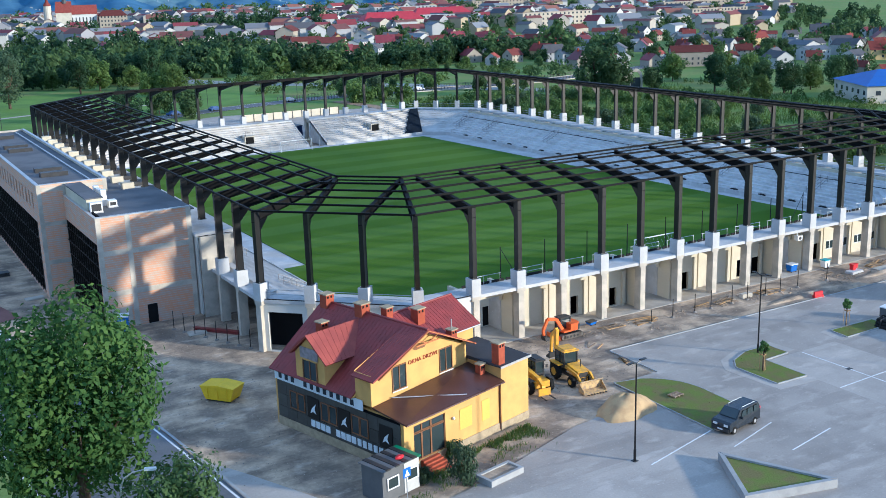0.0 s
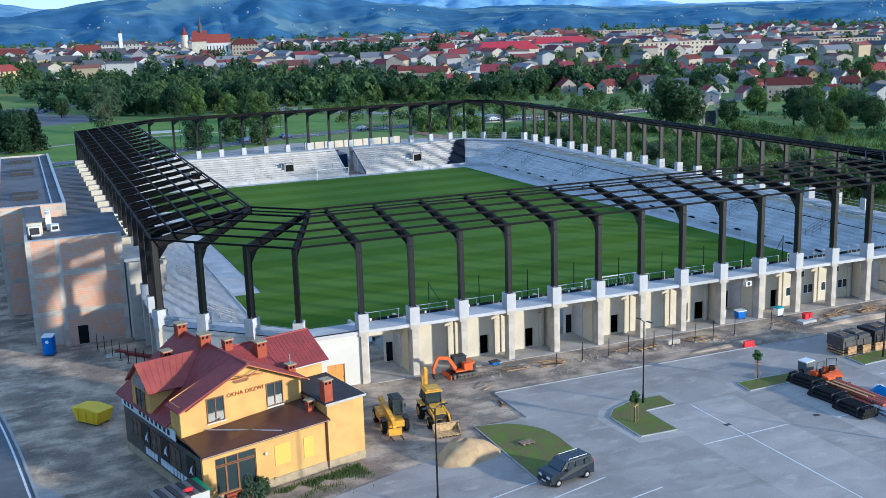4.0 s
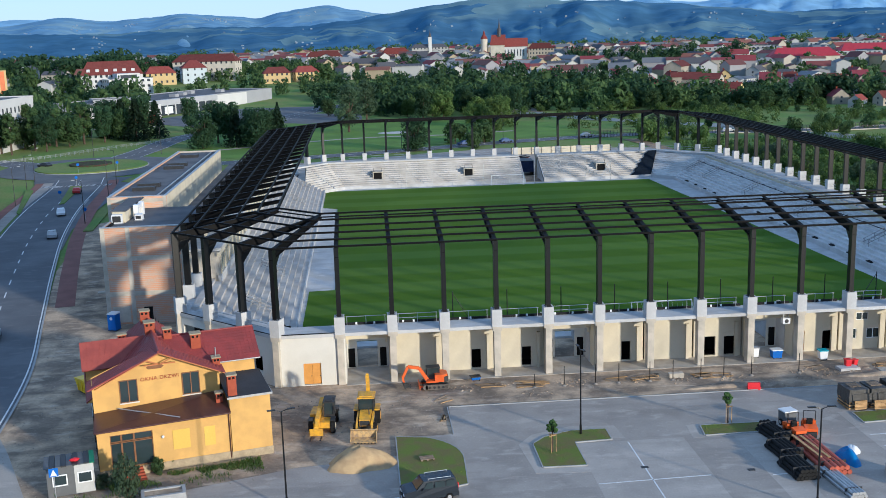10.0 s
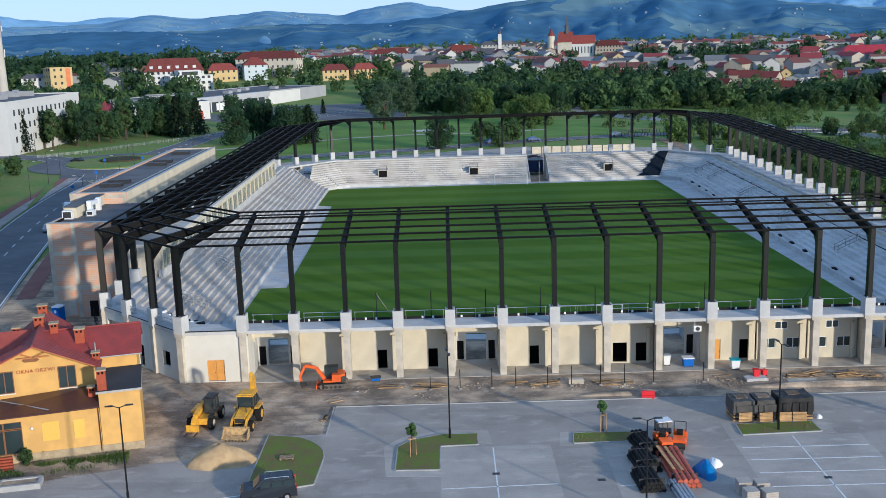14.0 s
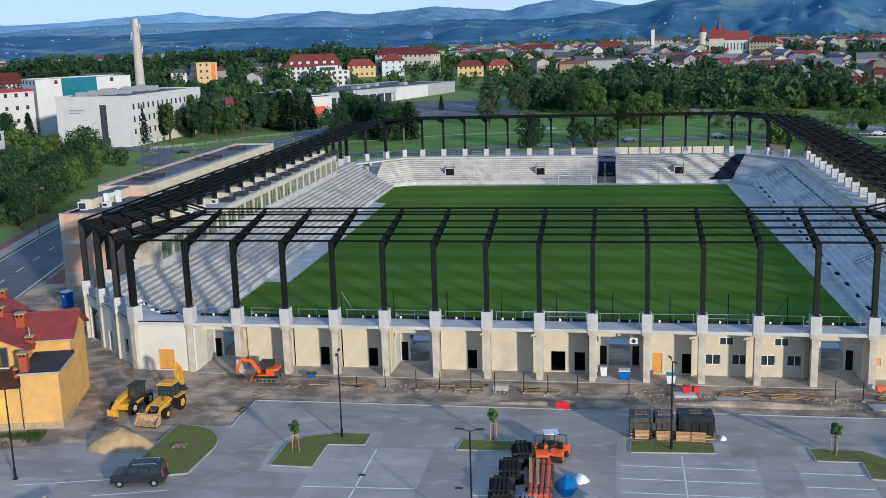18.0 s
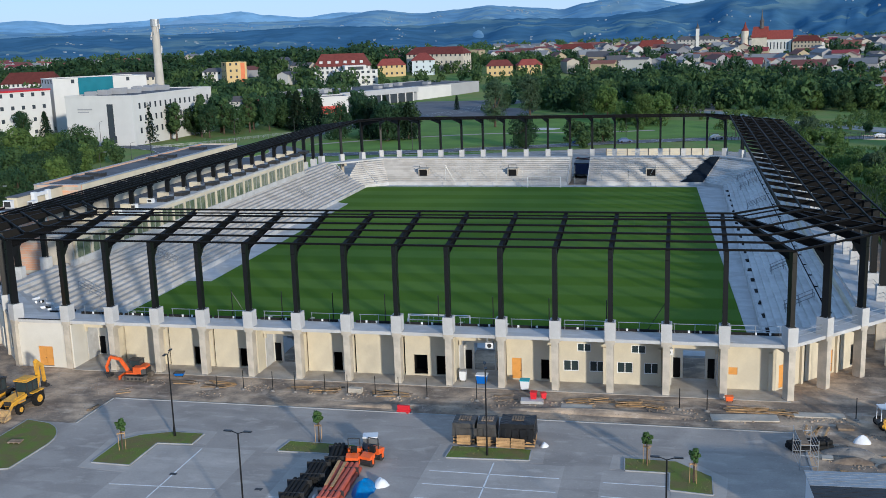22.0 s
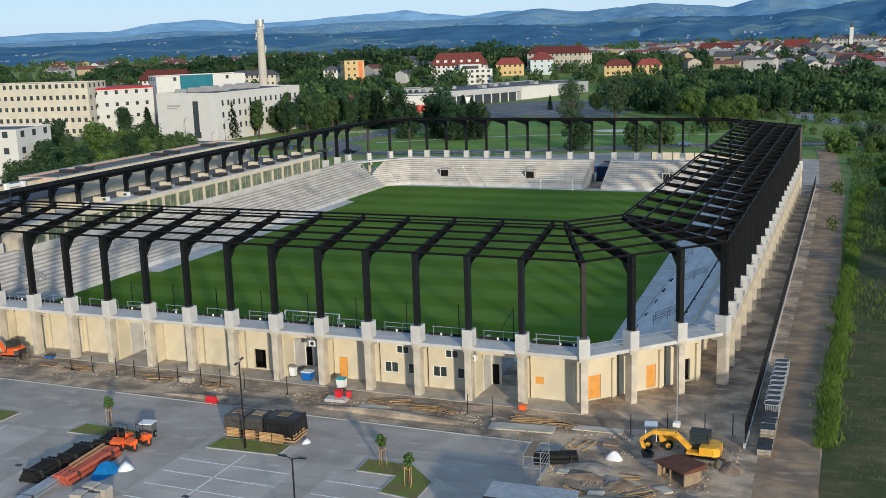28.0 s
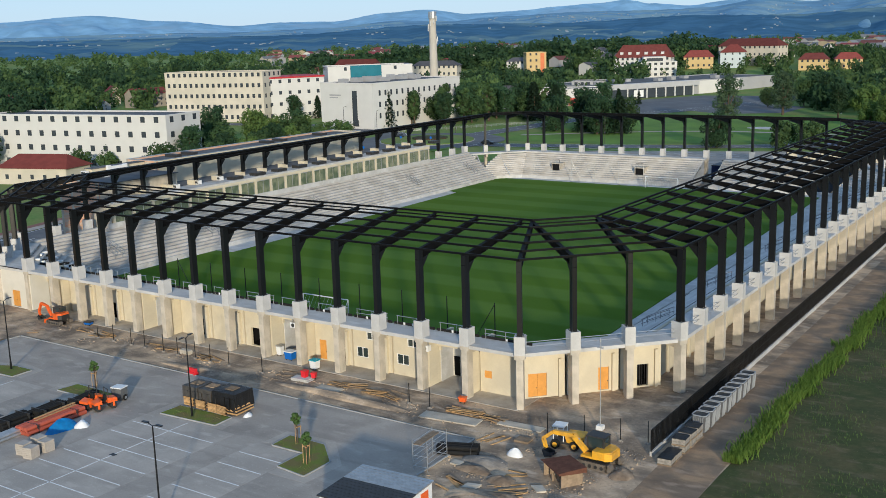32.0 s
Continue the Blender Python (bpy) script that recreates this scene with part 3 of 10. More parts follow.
wall_south = thing("wall_south", "cream plastered ground floor wall recessed behind concrete piers", "wall", kind="structure")
KINDS = {-2: None, -1: "tunnel", 0: "blank", 1: "door", 2: "door", 3: "tunnel", 4: "door", 5: "blank", 6: "two_doors", 7: "tunnel", 8: "orange_door", 9: "windows", 10: "windows", 11: "tunnel", 12: "hatch"}
for k, kind in KINDS.items():
    if kind in (None, "tunnel"):
        continue
    x0, x1 = 5.4 * k + 0.1, (5.4 * (k + 1) if k < 12 else 69.95) - 0.1
    b = new("facade_bay")
    b.parent = wall_south
    b.matrix_basis = Matrix.Translation(((x0 + x1) / 2, 0, 0))
    bay(b, x1 - x0, kind, PLASTER)
for n, (g0, g1) in enumerate(TUNNELS):
    b = new("passage")
    b.parent = wall_south
    for x in (g0 - 0.45, g1 + 0.1):
        part("passage_side", panel(Solid(), 0, 0.35, 0, FLOOR_Z - 0.35, 0, 1, []), PLASTER, b).matrix_basis = Matrix.LocRotScale((x, 1.2, 0), None, (1, 4.6, 1))
    part("lintel", Solid().box(g0 - 0.45, 2.75, 4.0, g1 + 0.45, 3.1, FLOOR_Z - 0.35), PLASTER, b)
    for x in (g0 + 0.05, g1 - 0.25):
        part("haunch", Solid().prism([(x, 2.76), (x + 0.2, 2.76), (x + 0.2, 3.09), (x, 3.09)], 3.5, 4.0), PLASTER, b)
    part("back_wall", panel(Solid(), g0, g1, 0, 4.4, 5.4, 5.6, [(g0 + 1.1, g1 - 1.1, 0, 3.0)]), WHITE_PLASTER, b)
    # flat black plates painted as the shade of two side doorways
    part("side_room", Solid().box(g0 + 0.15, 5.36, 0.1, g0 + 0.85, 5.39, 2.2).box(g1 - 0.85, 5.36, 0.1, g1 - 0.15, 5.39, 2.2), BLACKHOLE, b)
for i, kinds in ((1, ("orange_double", "orange_single", "lattice")), (3, ("blank", "door", "blank")), (4, ("blank",) * 15), (2, ("blank",) * 21)):
    wall = thing("wall_" + SIDES[i], "cream plastered wall recessed behind concrete piers", "wall", kind="structure")
    a, u = Vector(OCT[i]), side_dir(i)
    L = (Vector(OCT[(i + 1) % 8]) - a).length
    w = L / len(kinds)
    for k, kind in enumerate(kinds):
        if i == 4 and (a + u * (k + 0.5) * w).x > 34 and (a + u * (k + 0.5) * w).x < 42:
            continue
        b = new("facade_bay")
        b.parent = wall
        # the end bays stop where the recessed walls meet at the corner
        cut = 1.6 if i == 2 else 1.14
        lo, hi = (cut if k == 0 else 0.1), (cut if k == len(kinds) - 1 else 0.1)
        b.matrix_basis = Matrix.Translation((*(a + u * ((k + 0.5) * w + (lo - hi) / 2) + inward(i) * (1.1 if i == 2 else 0)), 0)) @ pose(0, 0, 0, 0, 0, math.degrees(math.atan2(u.y, u.x)))
        bay(b, w - lo - hi, kind, PLASTER)

# south-west corner: a closed white block
sw = thing("wall_south_west", "white plastered corner block with an orange steel door", "wall", kind="structure")
part("front_wall", panel(Solid(), -11.6, -4.9, 0, FLOOR_Z - 0.1, 0.25, 0.6, [(-9.3, -7.5, 0.1, 2.4)]), WHITE_PLASTER, sw)
door_leaf(sw, -9.3, -7.5, 2.4, 0.3, ORANGE_DOOR, 2)
part("dark_band", Solid().box(-12.0, 0.2, FLOOR_Z - 0.12, -4.9, 0.24, FLOOR_Z + 0.1), STEEL, sw)
part("end_wall", Solid().box(-5.2, 0.6, 0, -4.9, 3.0, FLOOR_Z - 0.1), WHITE_PLASTER, sw)
for k, holes in enumerate([[(1.6, 3.1, 1.2, 2.9)], [(2.0, 3.2, 0.1, 2.6)], [(0.9, 4.6, 0.1, 4.2)]]):
    a = Vector(OCT[0]) + (Vector(OCT[7]) - Vector(OCT[0])) * k / 3
    L = (Vector(OCT[7]) - Vector(OCT[0])).length / 3
    u = (Vector(OCT[7]) - Vector(OCT[0])).normalized()
    ang = math.degrees(math.atan2(-u.y, -u.x))
    b = new("corner_bay")
    b.parent = sw
    b.matrix_basis = Matrix.Translation((*(a + u * L), 0)) @ pose(0, 0, 0, 0, 0, ang)
    part("wall_panel", panel(Solid(), 0, L, 0, FLOOR_Z - 0.1, 0.25, 0.6, holes), WHITE_PLASTER, b)
    part("dark_band", Solid().box(0, 0.2, FLOOR_Z - 0.12, L, 0.24, FLOOR_Z + 0.1), STEEL, b)
    # near-black sheet in place of the unlit inside
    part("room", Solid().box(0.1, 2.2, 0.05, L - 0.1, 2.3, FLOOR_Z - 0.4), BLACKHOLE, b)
# raised paved floor along the facade
struct("facade_apron", Solid().box(-4.9, -0.3, -0.05, 71, 5.4, 0.03), mat("dusty_floor_concrete", (0.47, 0.43, 0.37), 0.9, var=0.15, scale=2, col2=(0.36, 0.325, 0.275), bump=0.2), "dusty concrete floor strip under the stand", "pavement")

# ---- west building ----
WB = thing("west_building", "unfinished three storey stadium building of clay blocks and concrete frame", "building")
BX0, BX1, BY0, BY1, BH = -35.5, -25.2, 28.0, 45.0, 12.5
part("south_wall", Solid().box(BX0, BY0, 0, BX1, BY0 + 0.35, BH), BRICK, WB, "clay block infill wall with grey mortar smears")
for x in (BX0, -32.4, -25.7):
    part("concrete_column", Solid().box(x, BY0 - 0.03, 0, x + 0.55, BY0, BH), CONC, WB)
for z in (3.7, 8.3):
    part("ring_beam", Solid().box(BX0 + 0.56, BY0 - 0.028, z, BX1 - 0.01, BY0 - 0.001, z + 0.55), CONC, WB)
part("coping", Solid().box(BX0 - 0.05, BY0 - 0.05, BH, BX1, BY0 + 0.4, BH + 0.12), GALV, WB)
# the doorway is a flat black plate, its shade is only colour
part("doorway", Solid().box(-30.9, BY0 - 0.034, 0.05, -29.8, BY0 - 0.004, 2.2), BLACKHOLE, WB, "black plate painted as the shade of an open doorway")
part("low_panel", Solid().box(-34.8, BY0 - 0.035, 0.3, -32.6, BY0 - 0.005, 2.4), CONC, WB)
part("roof_slab", Solid().box(BX0 + 0.35, BY0 + 0.35, BH - 0.4, -24.6, BY1, BH - 0.25), ROOFING, WB, "grey felt roof")
part("east_wall", Solid().box(BX1 - 0.3, BY0 + 0.35, 0, BX1, BY1, BH - 0.4), CONC, WB)
# glazed west flank: dark steel grid; a black sheet paints the rooms' shade behind
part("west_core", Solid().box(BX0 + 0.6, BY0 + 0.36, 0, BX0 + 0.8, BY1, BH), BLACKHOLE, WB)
part("parapet_strip", Solid().box(BX0, BY0 + 0.35, 9.6, BX0 + 0.35, BY1, BH), BRICK, WB)
for k in range(13):
    y = BY0 + 1.6 + k * 1.2
    part("mullion", Solid().box(BX0 - 0.02, y, 0, BX0 + 0.2, y + 0.1, 9.6), STEEL, WB)
for z in (0.6, 2.2, 3.8, 5.4, 7.0, 8.6):
    part("transom", Solid().box(BX0, BY0 + 0.4, z, BX0 + 0.16, BY1, z + 0.1), STEEL, WB)
# long upper block
UX0, UX1, UY0, UY1, UH = -38.4, -30.2, 45.0, 104.5, 13.9
part("upper_south_wall", Solid().box(UX0, UY0, 0, UX1, UY0 + 0.35, UH), BRICK, WB)
for x in (UX0, -35.4, UX1 - 0.5):
    part("concrete_column", Solid().box(x, UY0 - 0.03, 0, x + 0.5, UY0, UH), CONC, WB)
for z in (4.2, 8.9, 13.1):
    part("ring_beam", Solid().box(UX0 + 0.51, UY0 - 0.028, z, UX1 - 0.51, UY0 - 0.001, z + 0.5), CONC, WB)
part("upper_west_wall", panel(Solid(), UY0 + 0.35, UY1, 0, UH, 0, 0.35, [(UY0 + 3 + k * 2.4, UY0 + 3.9 + k * 2.4, 10.6, 12.6) for k in range(23)] + [(UY0 + 2, UY1 - 1, 0.3, 9.2)]), BRICK, WB).matrix_basis = Matrix(((0, 1, 0, UX0), (1, 0, 0, 0), (0, 0, 1, 0), (0, 0, 0, 1)))
# black sheet painted for the shade inside the upper block
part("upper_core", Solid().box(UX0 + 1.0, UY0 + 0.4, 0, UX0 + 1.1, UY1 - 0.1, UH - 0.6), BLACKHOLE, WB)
for k in range(34):
    part("mullion", Solid().box(UX0 - 0.05, UY0 + 2.2 + k * 1.7, 0.2, UX0 + 0.2, UY0 + 2.3 + k * 1.7, 9.2), STEEL, WB)
for z in (2.0, 4.4, 7.0):
    part("transom", Solid().box(UX0, UY0 + 2, z, UX0 + 0.16, UY1 - 1, z + 0.12), STEEL, WB)
part("upper_east_wall", panel(Solid(), UY0 + 0.35, UY1, 9.6, UH, 0, 0.3, []), PLASTER, WB).matrix_basis = Matrix(((0, 1, 0, UX1 - 0.3), (1, 0, 0, 0), (0, 0, 1, 0), (0, 0, 0, 1)))
part("upper_roof", Solid().box(UX0 + 0.35, UY0 + 0.35, UH - 0.45, UX1 - 0.3, UY1 - 0.3, UH - 0.3), ROOFING, WB, "grey felt roof with rooflights")
part("north_wall", Solid().box(UX0, UY1 - 0.3, 0, UX1, UY1, UH), CONC, WB)
part("parapet", Solid().box(UX0 - 0.04, UY0 - 0.04, UH, UX0 + 0.4, UY1, UH + 0.08).box(UX1 - 0.35, UY0 - 0.04, UH, UX1 + 0.04, UY1, UH + 0.08).box(UX0 + 0.4, UY0 - 0.04, UH, UX1 - 0.35, UY0 + 0.4, UH + 0.08), GALV, WB)
for k, y in enumerate((52.5, 56.5, 78.0, 82.0, 95.0)):
    part("rooflight", Solid().box(-36.5, y, UH - 0.3, -33.2, y + 1.3, UH + 0.25), DARK_STEEL, WB)
part("cable_tray", Solid().box(-31.9, UY0 + 1, UH - 0.3, -31.7, UY1 - 2, UH - 0.15), GALV, WB)
TINTED = mat("green_tinted_glass", (0.1, 0.13, 0.09), 0.12, var=0.3, scale=1.5, bump=0.0, spec=0.6, col2=(0.2, 0.22, 0.15))
# roof terrace that carries the posts, and the glazed wall over the west stand
part("terrace_slab", Solid().box(-30.2, 45.0, 9.25, -20.6, 118.0, 9.6).box(-25.2, 27.0, 9.25, -20.6, 45.0, 9.6), SLAB, WB)
part("terrace_felt", Solid().box(-30.15, 45.05, 9.6, -24.6, 117.5, 9.64), ROOFING, WB)
part("front_beam", Solid().box(-21.0, 26.0, 8.75, -20.6, 118.0, 9.25), PLASTER, WB)
part("lower_beam", Solid().box(-21.0, 26.0, 5.4, -20.6, 118.0, 6.3), SLAB, WB)
part("back_room", Solid().box(-25.0, 27.2, 0.1, -24.8, 117.8, 9.2), WHITE_PLASTER, WB)
part("north_end", Solid().box(-30.2, 117.7, 0, -20.7, 118.0, 9.25), PLASTER, WB)
part("south_end", Solid().box(-24.9, 26.4, 0, -20.7, 26.7, 9.25), CONC, WB)
for k in range(22):
    y = 27.0 + k * 4.13
    part("glazed_bay", Solid().box(-20.84, y + 0.5, 6.3, -20.8, y + 4.0, 8.75), TINTED, WB)
    part("pier", Solid().box(-21.0, y, 6.3, -20.62, y + 0.48, 8.75), PLASTER, WB)
    f = Solid()
    for j in range(3):
        f.box(-20.8, y + 0.5 + j * 1.72, 6.3, -20.72, y + 0.57 + j * 1.72, 8.75)
    f.box(-20.8, y + 0.57, 8.6, -20.73, y + 3.93, 8.75)
    part("window_frame", f, GALV, WB)
for k in range(4, 19):
    y = 12 + 125.6 * k / 21
    part("post_plinth", Solid().box(-25.1, y - 0.6, 9.64, -23.5, y + 0.6, 10.5), PLASTER, WB)
    if k > 6:
        part("roof_box", Solid().box(-23.0, y + 1.2, 9.6, -21.2, y + 3.8, 10.15), DARK_STEEL, WB)
part("stair_head", Solid().box(-35.1, 33.4, BH - 0.25, -33.4, 44.9, BH + 1.2), PLASTER, WB, "cream plastered stair head on the flat roof")
part("stair_head_roof", Solid().box(-35.25, 33.25, BH + 1.2, -33.25, 44.9, BH + 1.32), ROOFING, WB)
part("white_duct", Solid().box(-32.9, 36.0, BH - 0.25, -32.3, 36.7, BH + 1.6).box(-32.8, 36.7, BH + 0.9, -32.4, 39.5, BH + 1.4).box(-32.9, 39.5, BH - 0.25, -32.3, 40.2, BH + 1.5), WHITE_PLASTIC, WB, "white ventilation duct on the flat roof")
for x, y, z, a, b, c in ((-34.3, 32.6, BH - 0.25, 1.3, 0.7, 1.2), (-32.0, 35.0, BH - 0.25, 0.9, 1.2, 0.8), (-23.0, 42.9, 9.6, 0.9, 0.9, 0.8), (-23.2, 48.2, 9.6, 0.9, 0.9, 0.8), (-23.3, 53.7, 9.6, 0.9, 0.9, 0.8)):
    u = thing("air_handling_unit", "white ventilation unit box on the grey flat roof", "ventilation unit", at=Matrix.Translation((x, y, z)))
    part("casing", Solid().box(-a / 2, -b / 2, 0.1, a / 2, b / 2, c), WHITE_PLASTIC, u)
    part("grille", Solid().box(-a / 2 + 0.12, -b / 2 - 0.02, 0.25, a / 2 - 0.12, -b / 2 - 0.002, c - 0.15), DARK_STEEL, u)
    part("skid", Solid().box(-a / 2 - 0.1, -b / 2, 0, a / 2 + 0.1, b / 2, 0.1), GALV, u)

# ---- fittings of the stands and the pitch ----


def goal(x, y, face):
    g = thing("football_goal", "white tubular football goal with a net", "goal", "football goals", at=pose(x, y, 0.3, 0, 0, face))
    part("crossbar", Solid().tube((-3.72, 0, 2.44), (3.72, 0, 2.44), 0.07), WHITE_PLASTIC, g)
    for sx in (-3.72, 3.72):
        part("goal_post", Solid().tube((sx, 0, 0), (sx, 0, 2.44), 0.07), WHITE_PLASTIC, g)
        part("back_stay", Solid().tube((sx, 0, 2.44), (sx, 1.6, 0.05), 0.035), WHITE_PLASTIC, g)
    part("ground_bar", Solid().tube((-3.72, 1.6, 0.05), (3.72, 1.6, 0.05), 0.035), WHITE_PLASTIC, g)
    n = Solid()
    for k in range(13):
        x2 = -3.72 + 7.44 * k / 12
        n.beam((x2, 0, 2.44), (x2, 1.6, 0.05), 0.012, 0.012)
    part("net", n, WHITE_PLASTIC, g)


goal(33.0, 16.6, 180)
goal(30.8, 132.9, 0)


def mast(x, y, z, h, r, name, label, cat, group, material):
    m = thing(name, label, cat, group, at=Matrix.Translation((x, y, z)))
    part("pole", Solid().tube((0, 0, 0), (0, 0, h), r, 8, r * 0.8), material, m)
    part("foot", Solid().box(-0.16, -0.16, 0, 0.16, 0.16, 0.05), DARK_STEEL, m)
    return m


for k in range(9):
    x = 7.5 + k * 6.45
    m = mast(x, 15.2, 0.3, 5.2, 0.07, "ball_net_post", "slim black steel ball net post behind the goal", "net post", "ball net posts", STEEL)
    if k in (0, 8):
        part("stay", Solid().tube((0, 0, 5.0), (3.0 if k == 0 else -3.0, 0, 0.1), 0.04, 6), STEEL, m)
for k in range(9):
    m = mast(7.5 + k * 6.0, 135.4, 0.22, 5.0, 0.06, "ball_net_post", "slim grey steel ball net post before the stand", "net post", "ball net posts", GALV)
    if k in (0, 8):
        part("stay", Solid().tube((0, 0, 5.0), (2.6 if k == 0 else -2.6, 0, 0.1), 0.04, 6), GALV, m)


RAIL_GREY = mat("dull_grey_rail_steel", (0.3, 0.3, 0.305), 0.5, metal=0.3, var=0.15, scale=0.5)


def stair_rail(i, s):
    """A double handrail that climbs over six rows of a terrace."""
    u, n = side_dir(i), inward(i)
    p = Vector(OCT[i]) + (Vector(OCT[(i + 1) % 8]) - Vector(OCT[i])) * s
    ob = thing("stair_handrail", "pale galvanised handrail along a terrace stair", "handrail", "stair handrails", at=Matrix.Translation((*p, 0)) @ pose(0, 0, 0, 0, 0, math.degrees(math.atan2(u.y, u.x))))
    for x in (-0.7, 0.7):
        a, b = (x, D0 + 4.4 * TREAD, ROW_Z[4]), (x, D0 + 8.6 * TREAD, ROW_Z[8])
        for h in (0.5, 1.0):
            part("rail", Solid().tube((a[0], a[1], a[2] + h), (b[0], b[1], b[2] + h), 0.045, 6), RAIL_GREY, ob)
        for k in (4, 6, 8):
            part("baluster", Solid().tube((x, D0 + (k + 0.4) * TREAD, ROW_Z[k]), (x, D0 + (k + 0.4) * TREAD, ROW_Z[k] + 1.0), 0.04, 6), RAIL_GREY, ob)
    for k in range(3, 11):
        part("stair_step", Solid().box(-0.6, D0 + (k + 0.5) * TREAD, ROW_Z[k + 1], 0.6, D0 + (k + 1) * TREAD + 0.03, ROW_Z[k + 1] + 0.19), SLAB, ob)


for y in (25.5, 45.0, 70.8, 96.0, 120.0, 132.0):
    stair_rail(2, (y - 12) / 125.6)
for y in (22.3, 42.9, 71.8, 104.5, 128.0):
    stair_rail(6, (137.6 - y) / 125.8)


def vomitory(x):
    ob = thing("stand_entrance", "dark framed entrance opening in the terrace with a guard cage", "entrance", "stand entrances", at=Matrix.Translation((x, 0, 0)))
    y = 149.6 - 9.4
    # flat black plate, the passage's inner shade is put into its colour
    part("opening", Solid().box(-0.95, y - 0.14, 1.0, 0.95, y - 0.11, 3.5), BLACKHOLE, ob)
    for sx in (-1.15, 0.95):
        part("cheek", Solid().box(sx, y - 0.2, 0.9, sx + 0.2, y + 2.6, 3.7), CONC, ob)
    part("head", Solid().box(-0.95, y - 0.2, 3.5, 0.95, y + 2.6, 3.7), CONC, ob)
    for sx in (-0.9, 0.9):
        part("guard_post", Solid().tube((sx, y, 3.7), (sx, y, 4.6), 0.04, 6), DARK_STEEL, ob)
    part("guard_rail", Solid().tube((-0.9, y, 4.6), (0.9, y, 4.6), 0.04, 6), DARK_STEEL, ob)


for x in (1.0, 22.5, 54.3):
    vomitory(x)

# blue container and spoil in the gap of the north stand
cont = thing("site_container", "dark blue steel container standing in the gap of the stand", "container", at=pose(37.8, 150.5, 0, 0, 0, 0))
CONTAINER_PAINT = mat("navy_container_paint", (0.012, 0.03, 0.11), 0.6, var=0.2, scale=0.8)
part("shell", Solid().box(-2.0, 0, 0.9, 2.0, 5.5, 3.5), CONTAINER_PAINT, cont)
for k in range(12):
    part("rib", Solid().box(-1.9 + k * 0.33, -0.06, 1.0, -1.8 + k * 0.33, 0.0, 3.4), CONTAINER_PAINT, cont)
part("frame", Solid().box(-2.05, -0.1, 3.5, 2.05, 5.5, 3.62).box(-2.05, -0.1, 0.0, -1.85, 5.5, 0.9).box(1.85, -0.1, 0.0, 2.05, 5.5, 0.9).box(-2.05, -0.1, 0.75, 2.05, 0.1, 0.9), DARK_STEEL, cont)
junk = thing("scrap_steel", "dark reddish scrap steel piled beside the container", "scrap", at=pose(37.8, 158, 0))
for k in range(7):
    part("bar", Solid().beam((-2 + 0.5 * math.sin(k * 2.1), 0.4 * k, 3.2 + 0.22 * (k % 4)), (2 + 0.6 * math.cos(k * 1.7), 0.3 * k, 3.3 + 0.3 * (k % 3)), 0.22, 0.2), RED_METAL if k % 3 == 0 else DARK_STEEL, junk)
part("trestle", Solid().box(-2, 0, 0, -1.8, 2.5, 3.1).box(1.8, 0, 0, 2.0, 2.5, 3.1), DARK_STEEL, junk)

# dark tarpaulin in the north-east corner
TARP = mat("navy_tarpaulin", (0.013, 0.019, 0.03), 0.95, var=0.3, spec=0.05, scale=0.8, bump=0.5)
s = Solid()
grid = []
for k in range(2 * ROWS + 1):
    d = D0 + TREAD * k / 2
    z = ROW_Z[0] - (k / 2 - 1) * 0.385 + 0.09
    p, w = on_side(4, 0.0, d), 2.3 + 2.4 * k / (2 * ROWS)
    for j in range(9):
        grid.append((p.x - w * j / 8 + (0.25 * math.sin(k * 1.3) if j == 8 else 0), p.y, min(z, FLOOR_Z + 0.2) + 0.1 * abs(noise.noise((k * 0.6, j * 0.9, 4)))))
n = len(grid)
s.add(grid + [(x, y, z - 0.06) for x, y, z in grid], [q for k in range(2 * ROWS) for j in range(8) for q in ((k * 9 + j, k * 9 + j + 1, k * 9 + j + 10, k * 9 + j + 9), (n + k * 9 + j + 9, n + k * 9 + j + 10, n + k * 9 + j + 1, n + k * 9 + j))])
tagged(part("tarpaulin", s, TARP), "dark navy tarpaulin draped over the terrace steps", "tarpaulin")
for k in range(18):
    y = 21 + k * 6.1
    m = tagged(part("rubber_mat", Solid().prism([(-0.5, -0.75), (0.45, -0.7), (0.5, 0.7), (-0.45, 0.75)], 0, 0.14).prism([(-0.3, -0.5), (0.3, -0.5), (0.3, 0.5), (-0.3, 0.5)], 0.14, 0.22), RUBBER), "black rubber mat on the lowest terrace step", "mat", "mats on the terrace")
    m.matrix_basis = pose(70.75 + 0.1 * math.sin(k), y, ROW_Z[11] + 0.0, 0, 0, 8 * math.sin(k * 2.3))

# guard rails and boards on the concourse edge
guard = thing("concourse_guard_rail", "light steel guard rail with loose boards on the concourse edge", "railing", kind="structure")
